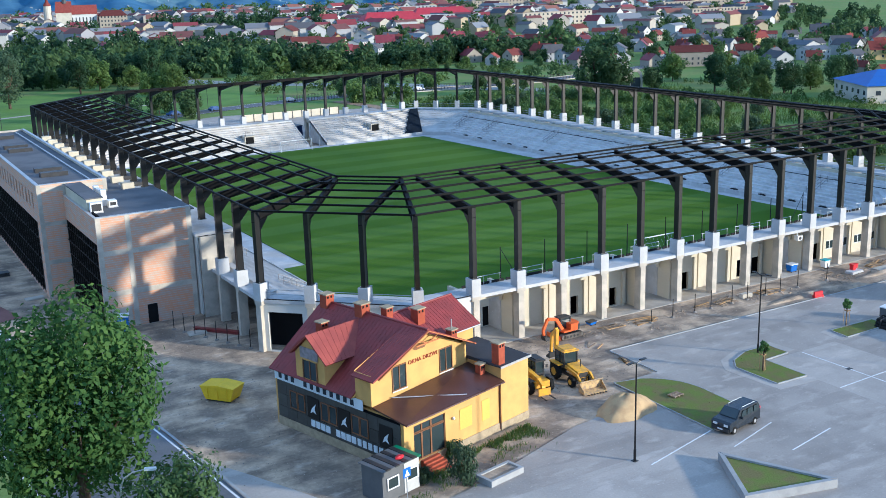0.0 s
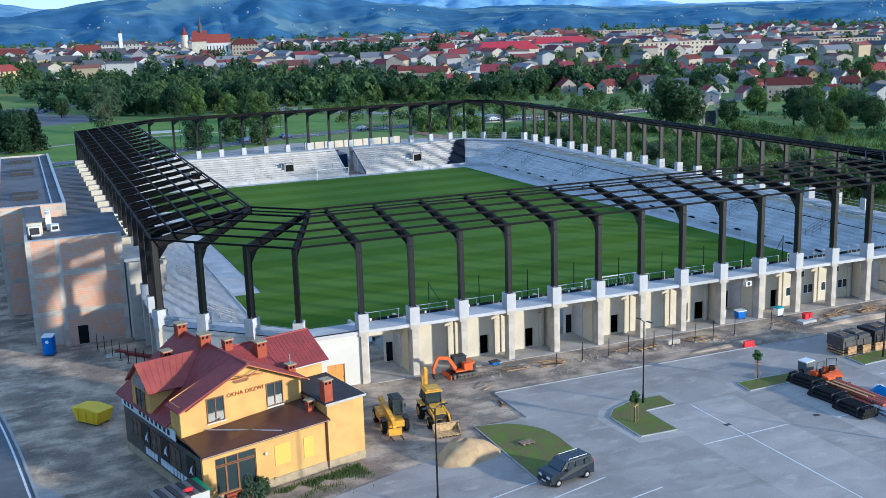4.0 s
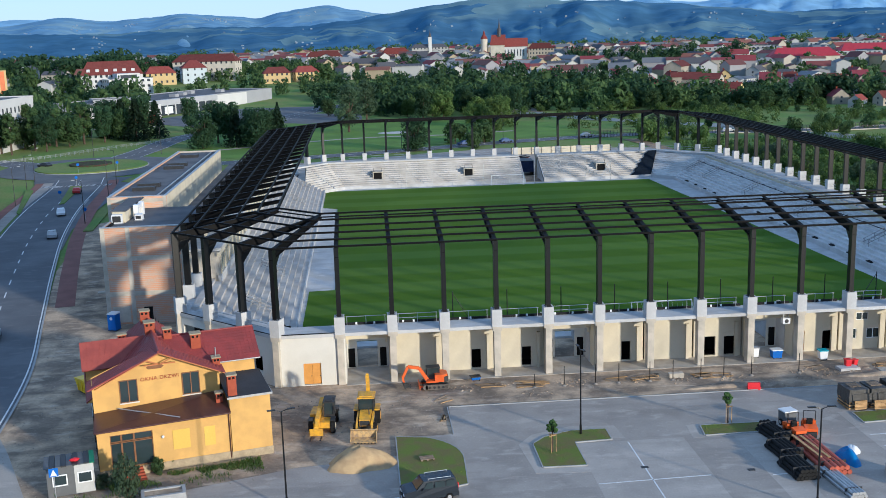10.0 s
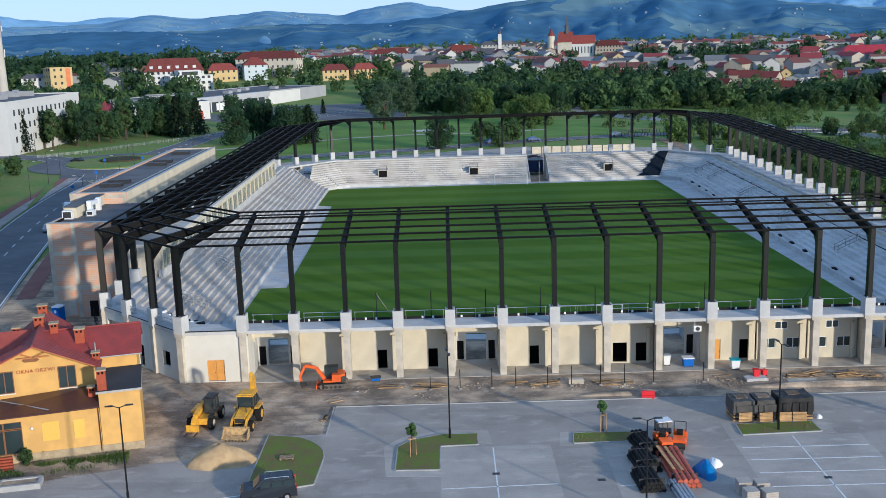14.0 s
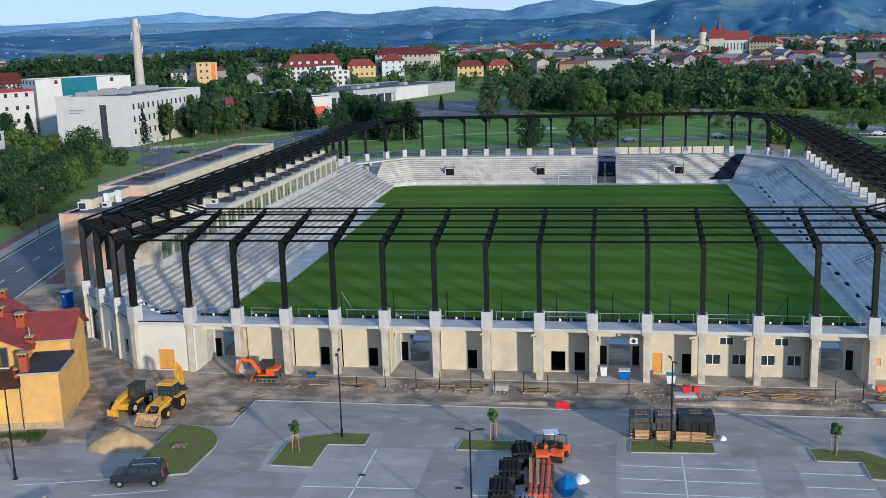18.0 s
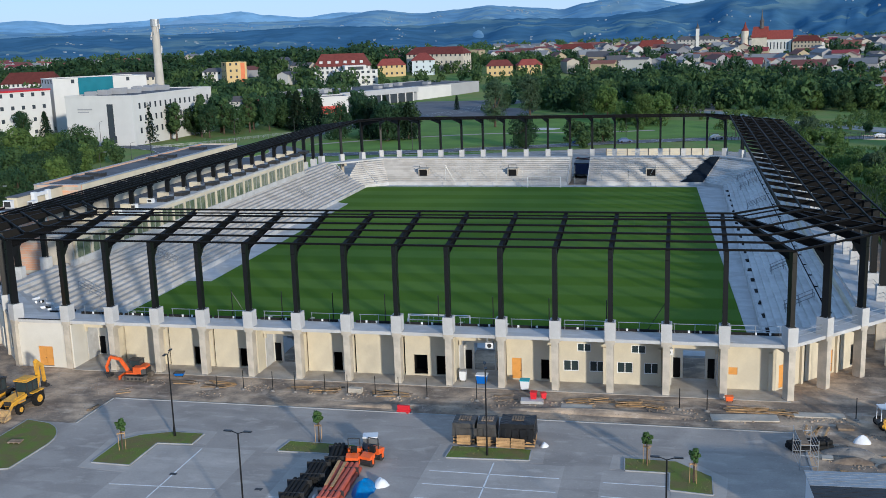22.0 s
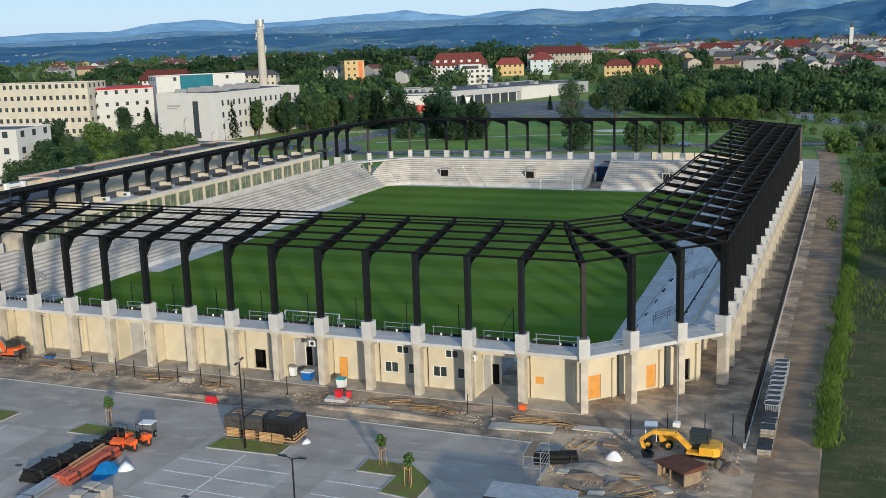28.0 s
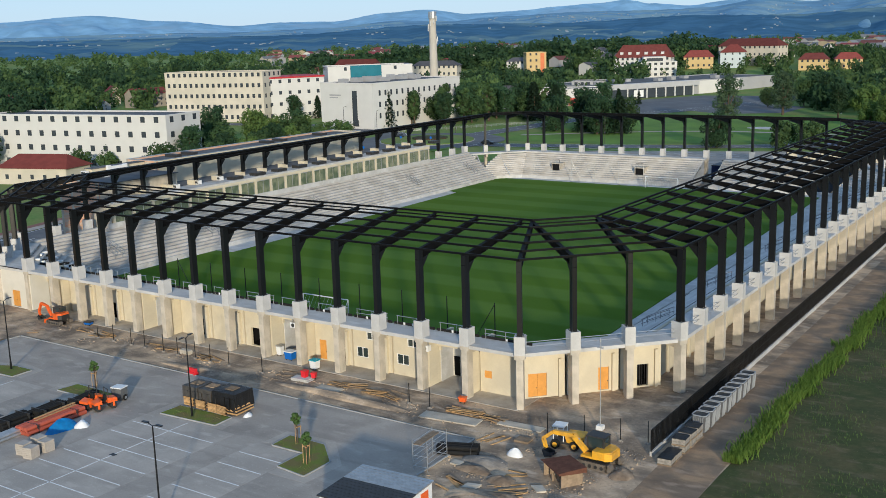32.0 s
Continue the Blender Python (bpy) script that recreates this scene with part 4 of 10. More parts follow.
for k in range(-1, 13):
    x0, x1 = 5.4 * k + 0.6, 5.4 * (k + 1) - 0.6 if k < 12 else 70.2
    for h in ((0.95,) if k % 3 else (0.55, 1.0)):
        part("rail", Solid().tube((x0, 2.9, FLOOR_Z + h), (x1, 2.9, FLOOR_Z + h), 0.035, 6), GALV, guard)
    for x in (x0 + 0.1, (x0 + x1) / 2, x1 - 0.1):
        part("baluster", Solid().tube((x, 2.9, FLOOR_Z), (x, 2.9, FLOOR_Z + 1.0), 0.03, 6), GALV, guard)
    part("toe_board", Solid().box(x0 - 0.45, 3.0, FLOOR_Z, x1 + 0.45, 3.12, FLOOR_Z + 0.26), RUBBER, guard, "black edging board")
    for j in range(2):
        x = x0 + 0.5 + (x1 - x0 - 1.2) * ((j * 0.37 + k * 0.21) % 1.0)
        part("clip", Solid().box(x, 2.94, FLOOR_Z + 0.05, x + 0.2, 2.99, FLOOR_Z + 0.3), WHITE_PLASTIC, guard)
for i in (1, 2, 3, 4, 7):
    n = 20 if i == 2 else 15 if i == 4 else 3
    for k in range(n):
        p, q = on_side(i, (k + 0.1) / n, 0.5), on_side(i, (k + 0.9) / n, 0.5)
        part("rail", Solid().tube((*p, FLOOR_Z + 1.0), (*q, FLOOR_Z + 1.0), 0.035, 6), GALV, guard)
        part("rail", Solid().tube((*p, FLOOR_Z + 0.55), (*q, FLOOR_Z + 0.55), 0.03, 6), GALV, guard)
# rolls and packs left on the south-west terrace
rnd = random.Random(4)
for k in range(26):
    d = 4.0 + rnd.random() * 4.5
    row = min(ROWS - 1, int((d - D0) / TREAD))
    p = on_side(7, 0.25 + 0.7 * rnd.random(), d)
    r = tagged(part("membrane_roll", Solid().tube((-0.5, 0, 0.17), (0.5, 0, 0.17), 0.17, 10).tube((-0.53, 0, 0.17), (0.53, 0, 0.17), 0.06, 8), WHITE_PLASTIC if k % 3 else RUBBER), "roll of building membrane lying on the terrace", "roll", "rolls on the terrace")
    r.matrix_basis = pose(p.x, p.y, ROW_Z[row], 0, 0, rnd.uniform(0, 180))

# ---- yellow club house ----
STONE = mat("rubble_stone_plinth", (0.42, 0.34, 0.22), 0.95, var=0.2, scale=0.5, bump=0.6)
DARKTILE = mat("dark_glass_cladding", (0.07, 0.068, 0.06), 0.3, var=0.2, scale=1.0, rand=0.2)
SIGN_WHITE = mat("white_sign_board", (0.72, 0.76, 0.78), 0.5, var=0.06)
SIGN_INK = mat("dark_sign_ink", (0.02, 0.03, 0.045), 0.6, var=0.1)
POSTER = mat("black_poster", (0.006, 0.006, 0.007), 0.4, var=0.1)
ZINC = mat("zinc_flashing", (0.45, 0.45, 0.44), 0.5, metal=0.4, var=0.15, scale=0.6)

house = thing("club_house", "yellow plastered house with red sheet metal roofs and brick chimneys", "house", at=pose(-24.7, -21.5, 0, 0, 0, 15.5))
W, LEN = 10.6, 16.1


def slope(name, a, b, c, d, material, parent, seam=0.45):
    """A roof slope a-b along the eave, d-c along the ridge, with raised seams running up it."""
    a, b, c, d = (Vector(p) for p in (a, b, c, d))
    n = (b - a).cross(d - a).normalized()
    s = Solid()
    lo = [p - n * 0.12 for p in (a, b, c, d)]
    s.add([*lo, a, b, c, d], [(3, 2, 1, 0), (4, 5, 6, 7), (0, 1, 5, 4), (1, 2, 6, 5), (2, 3, 7, 6), (3, 0, 4, 7)])
    roof = part(name, s, material, parent)
    k = max(2, int((b - a).length / seam))
    ribs = Solid()
    for i in range(k + 1):
        t = i / k
        ribs.beam(a.lerp(b, t) + n * 0.005, d.lerp(c, t) + n * 0.005, 0.035, 0.03, n)
    if material is RED_METAL:
        m = int((d - a).length / 0.35)
        for j in range(1, m):
            ribs.beam(a.lerp(d, j / m) + n * 0.002, b.lerp(c, j / m) + n * 0.002, 0.02, 0.018, n)
    tagged(part("seams", ribs, material, roof), kind="stuff")
    return roof


# ground floor
part("plinth", Solid().box(-0.06, 0.79, 0, W + 0.2, 4.3, 0.75).box(-0.06, 4.3, 0, W, LEN + 0.05, 0.75), STONE, house, "rough stone base course")
part("front_wall", panel(Solid(), 0, W + 0.2, 0.75, 4.3, 0.85, 1.2, [(1.0, 4.4, 0.76, 3.7)]), YELLOW_WALL, house)
part("ground_floor", Solid().prism([(0.3, 1.21), (W, 1.21), (W, LEN), (0.3, LEN)], 0.75, 4.2), YELLOW_WALL, house)
part("boarded_window", Solid().box(6.0, 0.815, 1.7, 7.4, 0.847, 3.4), mat("bright_yellow_board", (0.75, 0.5, 0.1), 0.8), house, "bright yellow boarded window")
part("boarded_window", Solid().box(8.6, 0.815, 1.6, 9.5, 0.847, 3.3), bpy.data.materials["bright_yellow_board"], house)
for x0, x1 in ((1.0, 1.9), (1.9, 2.9), (2.9, 4.4)):
    window_unit(house, x0, x1, 0.78, 3.0, 0.87, BROWN_WOOD, 1, "glazed_door")
    window_unit(house, x0, x1, 3.05, 3.7, 0.87, BROWN_WOOD, 1, "fanlight")
part("lamp", Solid().ball((5.2, 0.71, 3.0), 0.13, 0.1, 0.13, 8, 6), WHITE_PLASTIC, house)
part("downpipe", Solid().tube((W + 0.1, 0.77, 0.2), (W + 0.1, 0.77, 4.4), 0.05, 8), BROWN_METAL, house)
for k in range(5):
    part("entrance_step", Solid().box(1.6 - 0.05 * k, 0.79 - 0.3 * (k + 1), 0, 3.4 + 0.05 * k, 0.79 - 0.3 * k, 0.75 - 0.15 * k), CHIM_BRICK, house)
slope("lean_to_roof", (-0.2, 0.4, 4.32), (W + 0.25, 0.4, 4.45), (W + 0.1, 4.25, 5.2), (0.0, 4.25, 4.62), BROWN_METAL, house, 2.7)
part("gutter", Solid().tube((-0.2, 0.34, 4.25), (W + 0.25, 0.34, 4.36), 0.07, 8), BROWN_METAL, house)
part("loose_pipe", Solid().tube((1.9, 4.1, 4.86), (6.7, 0.7, 4.52), 0.05, 8), GALV, house, "grey pipe lying on the roof")
# long side clad in dark panels
part("side_wall", Solid().box(-0.02, 1.21, 0.75, 0.29, LEN, 4.05), BLACKHOLE, house)
for k in range(12):
    y0, y1 = 1.15 + k * 1.243, 1.15 + k * 1.243 + 1.21
    for z0, z1 in ((0.8, 1.75), (1.79, 2.85), (2.89, 4.0)):
        part("cladding_panel", Solid().box(-0.07, y0, z0, -0.025, y1, z1), DARKTILE, house)
for y in (4.7, 5.7, 8.4, 9.4, 12.4, 13.4):
    x = part("side_window", Solid().box(-0.1, y, 1.9, -0.075, y + 0.95, 3.5), GLASS, house)
    f = Solid()
    for a, b, c, d in ((0, 0.08, 1.9, 3.5), (0.87, 0.95, 1.9, 3.5), (0.08, 0.87, 1.9, 2.0), (0.08, 0.87, 3.4, 3.5)):
        f.box(-0.14, y + a, c, -0.08, y + b, d)
    part("frame", f, BROWN_WOOD, x)
for y in (2.0, 6.8, 10.6):
    p = part("poster", Solid().box(-0.13, y, 1.75, -0.09, y + 1.45, 3.6), POSTER, house, "black poster with a plain white sign shape")
    part("emblem", Solid().prism([(0, 0), (0.25, 0.5), (0.75, 0.95), (0.55, 0.4), (0.75, 0.05), (0.35, 0.2)], 0, 0.01), SIGN_WHITE, p).matrix_basis = Matrix(((0, 0, -1, -0.135), (-1, 0, 0, y + 1.1), (0, 1, 0, 2.15), (0, 0, 0, 1)))
for k in range(14):
    if k != 9:
        part("lettering_bar", Solid().box(-0.15, 3.1 + k * 0.62, 1.05, -0.1, 3.1 + k * 0.62 + (0.42 if k < 5 else 0.5), 1.62), SIGN_WHITE, house, "white bar in place of a letter")
sign = part("sign_board", Solid().box(-0.16, 5.2, 4.1, -0.08, LEN + 0.1, 4.95), SIGN_WHITE, house, "long white sign board under the eave")
for k in range(12):
    if k != 8:
        part("lettering_bar", Solid().box(-0.19, 6.2 + k * 0.82, 4.3, -0.165, 6.2 + k * 0.82 + 0.4, 4.75), SIGN_INK, sign)
part("back_wall", Solid().box(0, LEN, 0, W, LEN + 0.25, 5.15), YELLOW_WALL, house)
# upper floor with the front gable
part("upper_wall", Solid().prism([(0.0, 4.3), (W, 4.3), (W, 6.1), (0.0, 6.1)], 4.6, 7.1), YELLOW_WALL, house)
g = Solid()
g.add([(0.6, 4.3, 7.1), (W - 0.6, 4.3, 7.1), (5.6, 4.3, 9.2), (0.6, 6.0, 7.1), (W - 0.6, 6.0, 7.1), (5.6, 6.0, 9.2)], [(0, 1, 2), (5, 4, 3), (0, 3, 4, 1), (1, 4, 5, 2), (2, 5, 3, 0)])
part("gable", g, YELLOW_WALL, house)
for x in (2.2, 7.4):
    w = window_unit(house, x, x + 1.5, 5.2, 7.2, 4.19, BROWN_WOOD, 2)
    part("surround", Solid().box(x - 0.06, 4.2, 5.1, x + 1.56, 4.22, 5.2), WHITE_PLASTER, w)
part("emblem_sign", Solid().prism([(4.5, 0), (4.75, 0.18), (5.75, 0.18), (6.0, 0), (5.75, -0.18), (4.75, -0.18)], 0, 0.03), BROWN_WOOD, house, "dark plain sign shape").matrix_basis = Matrix(((1, 0, 0, 0), (0, 0, -1, 4.29), (0, 1, 0, 8.05), (0, 0, 0, 1)))
letters = bpy.data.curves.new("lettering", "FONT")
letters.body, letters.size, letters.extrude, letters.space_character = "OKNA DRZWI", 0.46, 0.02, 1.12
letters.materials.append(CHIM_BRICK)
lt = new("lettering", letters)
lt.parent = house
lt.matrix_basis = pose(3.95, 4.26, 6.9, 90, 0, 0)
for sx in (-1, 1):
    part("bargeboard", Solid().beam((5.6, 3.6, 9.38), (5.6 + sx * 5.4, 3.6, 6.9), 0.07, 0.22, (0, 1, 0)), mat("orange_timber_trim", (0.5, 0.19, 0.06), 0.7) if sx < 0 else bpy.data.materials["orange_timber_trim"], house)
    part("gable_strut", Solid().beam((5.6, 3.66, 8.4), (5.6 + sx * 1.1, 3.66, 8.85), 0.08, 0.08, (0, 1, 0)), bpy.data.materials["orange_timber_trim"], house)
part("gable_tie", Solid().beam((4.3, 3.66, 8.42), (6.9, 3.66, 8.42), 0.08, 0.1), bpy.data.materials["orange_timber_trim"], house)
slope("gable_roof_slope", (-0.4, 6.1, 6.9), (-0.4, 3.6, 6.9), (5.6, 3.6, 9.45), (5.6, 6.1, 9.45), RED_METAL, house, 0.4)
slope("gable_roof_slope", (W + 0.5, 3.6, 6.9), (W + 0.5, 6.1, 6.9), (5.6, 6.1, 9.45), (5.6, 3.6, 9.45), RED_METAL, house, 0.4)
# main roof along the house
slope("main_roof_slope", (-0.55, LEN + 0.3, 5.05), (-0.55, 6.1, 5.05), (5.6, 6.1, 9.47), (5.6, LEN + 0.3, 9.47), RED_METAL, house, 0.4)
slope("main_roof_slope", (W + 0.6, 6.1, 5.2), (W + 0.6, LEN + 0.3, 5.2), (5.6, LEN + 0.3, 9.47), (5.6, 6.1, 9.47), RED_METAL, house, 0.4)
bg = Solid().add([(0, LEN, 5.1), (W, LEN, 5.1), (5.6, LEN, 9.25), (0, LEN + 0.3, 5.1), (W, LEN + 0.3, 5.1), (5.6, LEN + 0.25, 9.25)], [(2, 1, 0), (3, 4, 5), (0, 1, 4, 3), (1, 2, 5, 4), (2, 0, 3, 5)])
part("back_gable", bg, YELLOW_WALL, house)
part("inner_gable", Solid().add([(-0.5, 6.1, 5.0), (0.0, 6.1, 5.0), (0.0, 6.1, 7.2), (5.6, 6.1, 9.35), (5.6, 6.1, 9.35)], [(0, 1, 2, 3)]), YELLOW_WALL, house)
DORMER_RED = mat("lighter_red_sheet_roof", (0.31, 0.07, 0.05), 0.55, var=0.12, scale=1.2, col2=(0.25, 0.055, 0.042))
# dormer
part("dormer_wall", Solid().prism([(-0.35, 9.3), (2.8, 9.3), (2.8, 12.9), (-0.35, 12.9)], 5.0, 7.3), YELLOW_WALL, house)
dg = Solid().add([(-0.35, 9.3, 7.3), (-0.35, 12.9, 7.3), (-0.35, 11.1, 8.85), (2.8, 9.3, 7.3), (2.8, 12.9, 7.3), (2.8, 11.1, 8.85)], [(2, 1, 0), (3, 4, 5), (0, 1, 4, 3), (1, 2, 5, 4), (2, 0, 3, 5)])
part("dormer_gable", dg, YELLOW_WALL, house)
slope("dormer_roof_slope", (-0.65, 8.7, 7.1), (3.6, 8.7, 7.1), (5.3, 11.1, 9.05), (-0.65, 11.1, 9.05), DORMER_RED, house, 0.4)
slope("dormer_roof_slope", (3.6, 13.5, 7.1), (-0.65, 13.5, 7.1), (-0.65, 11.1, 9.05), (5.3, 11.1, 9.05), DORMER_RED, house, 0.4)
x = part("dormer_window", Solid().box(-0.4, 10.2, 5.3, -0.37, 11.9, 6.8), GLASS, house)
part("frame", Solid().box(-0.45, 10.15, 5.25, -0.38, 10.25, 6.85).box(-0.45, 11.85, 5.25, -0.38, 11.95, 6.85).box(-0.45, 11.0, 5.25, -0.38, 11.1, 6.85), BROWN_WOOD, x)
part("dormer_banner", Solid().box(-0.44, 10.0, 7.0, -0.36, 12.2, 7.9), mat("faded_banner", (0.35, 0.3, 0.3), 0.8, var=0.3, scale=0.4), house)
# right wing
part("wing_wall", Solid().box(5.5, 6.7, 0, 14.1, 12.7, 7.2), YELLOW_WALL, house)
wg = Solid().add([(13.8, 6.7, 7.2), (13.8, 12.7, 7.2), (13.8, 9.7, 8.95), (14.1, 6.7, 7.2), (14.1, 12.7, 7.2), (14.1, 9.7, 8.95)], [(2, 1, 0), (3, 4, 5), (0, 1, 4, 3), (1, 2, 5, 4), (2, 0, 3, 5)])
part("wing_gable", wg, YELLOW_WALL, house)
slope("wing_roof_slope", (5.3, 6.3, 7.1), (14.6, 6.3, 7.1), (14.6, 9.7, 9.1), (5.3, 9.7, 9.1), RED_METAL, house, 0.35)
slope("wing_roof_slope", (14.6, 13.1, 7.1), (5.3, 13.1, 7.1), (5.3, 9.7, 9.1), (14.6, 9.7, 9.1), RED_METAL, house, 0.35)
part("ridge_cap", Solid().tube((5.6, 3.6, 9.49), (5.6, LEN + 0.3, 9.49), 0.1, 8).tube((5.3, 9.7, 9.12), (14.6, 9.7, 9.12), 0.1, 8), RED_METAL, house)
part("wing_gutter", Solid().tube((10.6, 6.25, 7.05), (14.6, 6.25, 7.05), 0.06, 8), ZINC, house)
# flat roofed annex
part("annex_wall", Solid().box(10.85, 0.75, 0, 14.3, 6.65, 5.5), YELLOW_WALL, house)
part("annex_plinth", Solid().box(10.82, 0.71, 0, 14.34, 6.0, 0.7), STONE, house)
part("annex_roof", Solid().prism([(10.7, 0.6), (14.45, 0.6), (14.45, 6.65), (10.7, 6.65)], 5.5, [5.62, 5.62, 5.9, 5.9]), mat("dark_felt", (0.06, 0.06, 0.065), 0.9, var=0.15, scale=2, spec=0.2), house, "dark grey felt roof")
part("annex_flashing", Solid().box(10.66, 0.55, 5.45, 14.5, 0.6, 5.64).box(14.45, 0.6, 5.45, 14.5, 6.6, 5.64), ZINC, house)


def chimney(u, v, z0, z1, w=0.7):
    c = part("chimney", Solid().box(u - w / 2, v - w / 2, z0, u + w / 2, v + w / 2, z1), CHIM_BRICK, house, "red brick chimney with a concrete cap")
    part("cap", Solid().box(u - w / 2 - 0.08, v - w / 2 - 0.08, z1, u + w / 2 + 0.08, v + w / 2 + 0.08, z1 + 0.1), STONE, c)
    for a in (u - w / 2 + 0.1, u + 0.05):
        # black plates on the brick stand in for the shaded flue mouths
        part("flue", Solid().box(a, v - w / 2 - 0.01, z1 - 0.3, a + 0.2, v - w / 2 - 0.002, z1 - 0.1), BLACKHOLE, c)


for u, v, z0, z1, w in ((11.2, 1.3, 5.5, 7.4, 0.75), (10.2, 2.4, 4.7, 5.6, 0.55), (5.5, 11.2, 9.0, 10.2, 0.9), (3.1, 13.6, 7.2, 8.7, 0.75), (5.4, 15.6, 9.0, 10.2, 0.85), (6.9, 9.7, 8.6, 9.8, 0.7), (9.2, 8.4, 8.0, 9.4, 0.85), (10.6, 5.9, 6.4, 7.7, 0.65)):
    chimney(u, v, z0, z1, w)
part("vent_pipe", Solid().tube((10.6, 5.9, 7.7), (10.6, 5.9, 8.6), 0.06, 8), GALV, house)

# kiosk beside the entrance
KGREY = mat("grey_kiosk_panel", (0.12, 0.125, 0.13), 0.6, var=0.1, scale=0.6)
kiosk = thing("site_kiosk", "small grey site kiosk with a ribbed black and green roof", "kiosk", at=pose(-28.3, -23.6, 0, 0, 0, 15.5))
part("body", Solid().box(0, 0, 0, 3.6, 2.2, 2.5), KGREY, kiosk)
part("pale_front", Solid().box(2.1, -0.03, 0.05, 3.58, -0.003, 2.45), mat("pale_kiosk_board", (0.5, 0.5, 0.48), 0.7), kiosk)
for k in range(9):
    part("roof_rib", Solid().box(-0.15 + k * 0.43, -0.2, 2.5, 0.24 + k * 0.43, 2.4, 2.58 + (0.03 if k % 2 else 0)), mat("green_roof_sheet", (0.03, 0.22, 0.1), 0.5) if k == 8 else DARK_STEEL if k % 2 else KGREY, kiosk)
for x in (0.5, 2.4):
    w = part("window", Solid().box(x, -0.06, 1.0, x + 0.95, -0.04, 1.75), GLASS, kiosk)
    part("frame", Solid().box(x - 0.1, -0.09, 0.9, x + 1.05, -0.065, 1.0).box(x - 0.1, -0.09, 1.75, x + 1.05, -0.065, 1.85).box(x - 0.1, -0.09, 1.0, x, -0.065, 1.75).box(x + 0.95, -0.09, 1.0, x + 1.05, -0.065, 1.75), WHITE_PLASTIC, w)
part("roof_bundle", Solid().ball((2.2, 0.5, 2.72), 0.4, 0.25, 0.15, 8, 5, 0.15, 3), RED_PLASTIC, kiosk, "red and white cloth bundle")
crossing = thing("crossing_sign", "blue square pedestrian crossing sign on a steel pole", "road sign", at=pose(-27.2, -25.2, 0, 0, 0, 15))
part("pole", Solid().tube((0, 0, 0), (0, 0, 3.2), 0.035, 8), GALV, crossing)
part("plate", Solid().box(-0.35, -0.05, 2.5, 0.35, -0.03, 3.2), BLUE_PLASTIC, crossing)
part("symbol", Solid().prism([(-0.25, 2.58), (0.25, 2.58), (0.0, 3.1)], 0, 0.01), WHITE_PLASTIC, crossing).matrix_basis = Matrix(((1, 0, 0, 0), (0, 0, -1, -0.052), (0, 1, 0, 0), (0, 0, 0, 1)))
planter = thing("planter_box", "low dark planter box with a pale kerb beside the house steps", "planter", at=pose(-20.6, -25.8, 0, 0, 0, 12))
part("box", Solid().box(0, 0, 0, 3.4, 0.25, 0.5).box(0, 1.4, 0, 3.4, 1.65, 0.5).box(0, 0.25, 0, 0.25, 1.4, 0.5).box(3.15, 0.25, 0, 3.4, 1.4, 0.5), KERB, planter)
part("soil", Solid().box(0.25, 0.25, 0, 3.15, 1.4, 0.4), DIRT, planter)

# ---- car park ----
def poly_ring(s, poly, w, z0, z1):
    """A kerb of width w round the outside of a polygon."""
    c = Vector((sum(p[0] for p in poly) / len(poly), sum(p[1] for p in poly) / len(poly)))
    n = len(poly)
    for i in range(n):
        a, b = Vector(poly[i]), Vector(poly[(i + 1) % n])
        u = (b - a).normalized()
        o = Vector((u.y, -u.x)) * w
        s.prism([a + o - u * w * 0.0, b + o + u * w, b, a], z0, z1)
    return s


def island(name, poly, label):
    isl = thing(name, label, "traffic island", "planted islands", "structure")
    part("turf", Solid().prism(poly, 0, 0.13), TURF, isl)
    n = len(poly)
    for i in range(n):
        a, b = Vector(poly[i]), Vector(poly[(i + 1) % n])
        u = (b - a).normalized()
        o = Vector((u.y, -u.x)) * 0.1
        m = max(1, round((b - a).length / 1.0))
        for k in range(m):
            p, q = a + (b - a) * k / m + u * 0.006, a + (b - a) * (k + 1) / m - u * 0.006
            part("kerbstone", Solid().prism([p + o, q + o, q, p], 0, 0.14), KERB, isl)
    r = random.Random(len(poly) + int(poly[0][0]))
    g = Solid()
    xs, ys = [p[0] for p in poly], [p[1] for p in poly]
    for k in range(260):
        x, y = r.uniform(min(xs), max(xs)), r.uniform(min(ys), max(ys))
        inside = False
        for i in range(n):
            a, b = poly[i], poly[(i + 1) % n]
            if (a[1] > y) != (b[1] > y) and x < (b[0] - a[0]) * (y - a[1]) / (b[1] - a[1]) + a[0]:
                inside = not inside
        if inside:
            t, w, h = r.uniform(0, 3.1), r.uniform(0.02, 0.05), r.uniform(0.03, 0.08)
            g.add([(x - w * math.cos(t), y - w * math.sin(t), 0.15), (x + w * math.cos(t), y + w * math.sin(t), 0.15), (x + r.uniform(-0.06, 0.06), y + r.uniform(-0.06, 0.06), 0.16 + h)], [(0, 1, 2)])
    tagged(part("grass_tufts", g, TURF, isl), kind="stuff")
    return isl


def arc(cx, cy, r, a0, a1, n=8):
    return [(cx + r * math.cos(radians(a0 + (a1 - a0) * k / n)), cy + r * math.sin(radians(a0 + (a1 - a0) * k / n))) for k in range(n + 1)]


ISL_A = [(11.4, -23.5), (15.0, -23.6), (15.0, -18.7), (18.3, -18.5), (18.3, -16.1), (15.2, -16.1), (12.6, -17.2), (11.4, -18.6)]
ISL_B = [(26.6, -18.8), (33.3, -18.7), (33.0, -16.7), (26.9, -16.6)]
ISL_C = [(41.4, -18.0), (48.4, -17.6), (48.3, -15.4), (41.5, -15.6)]
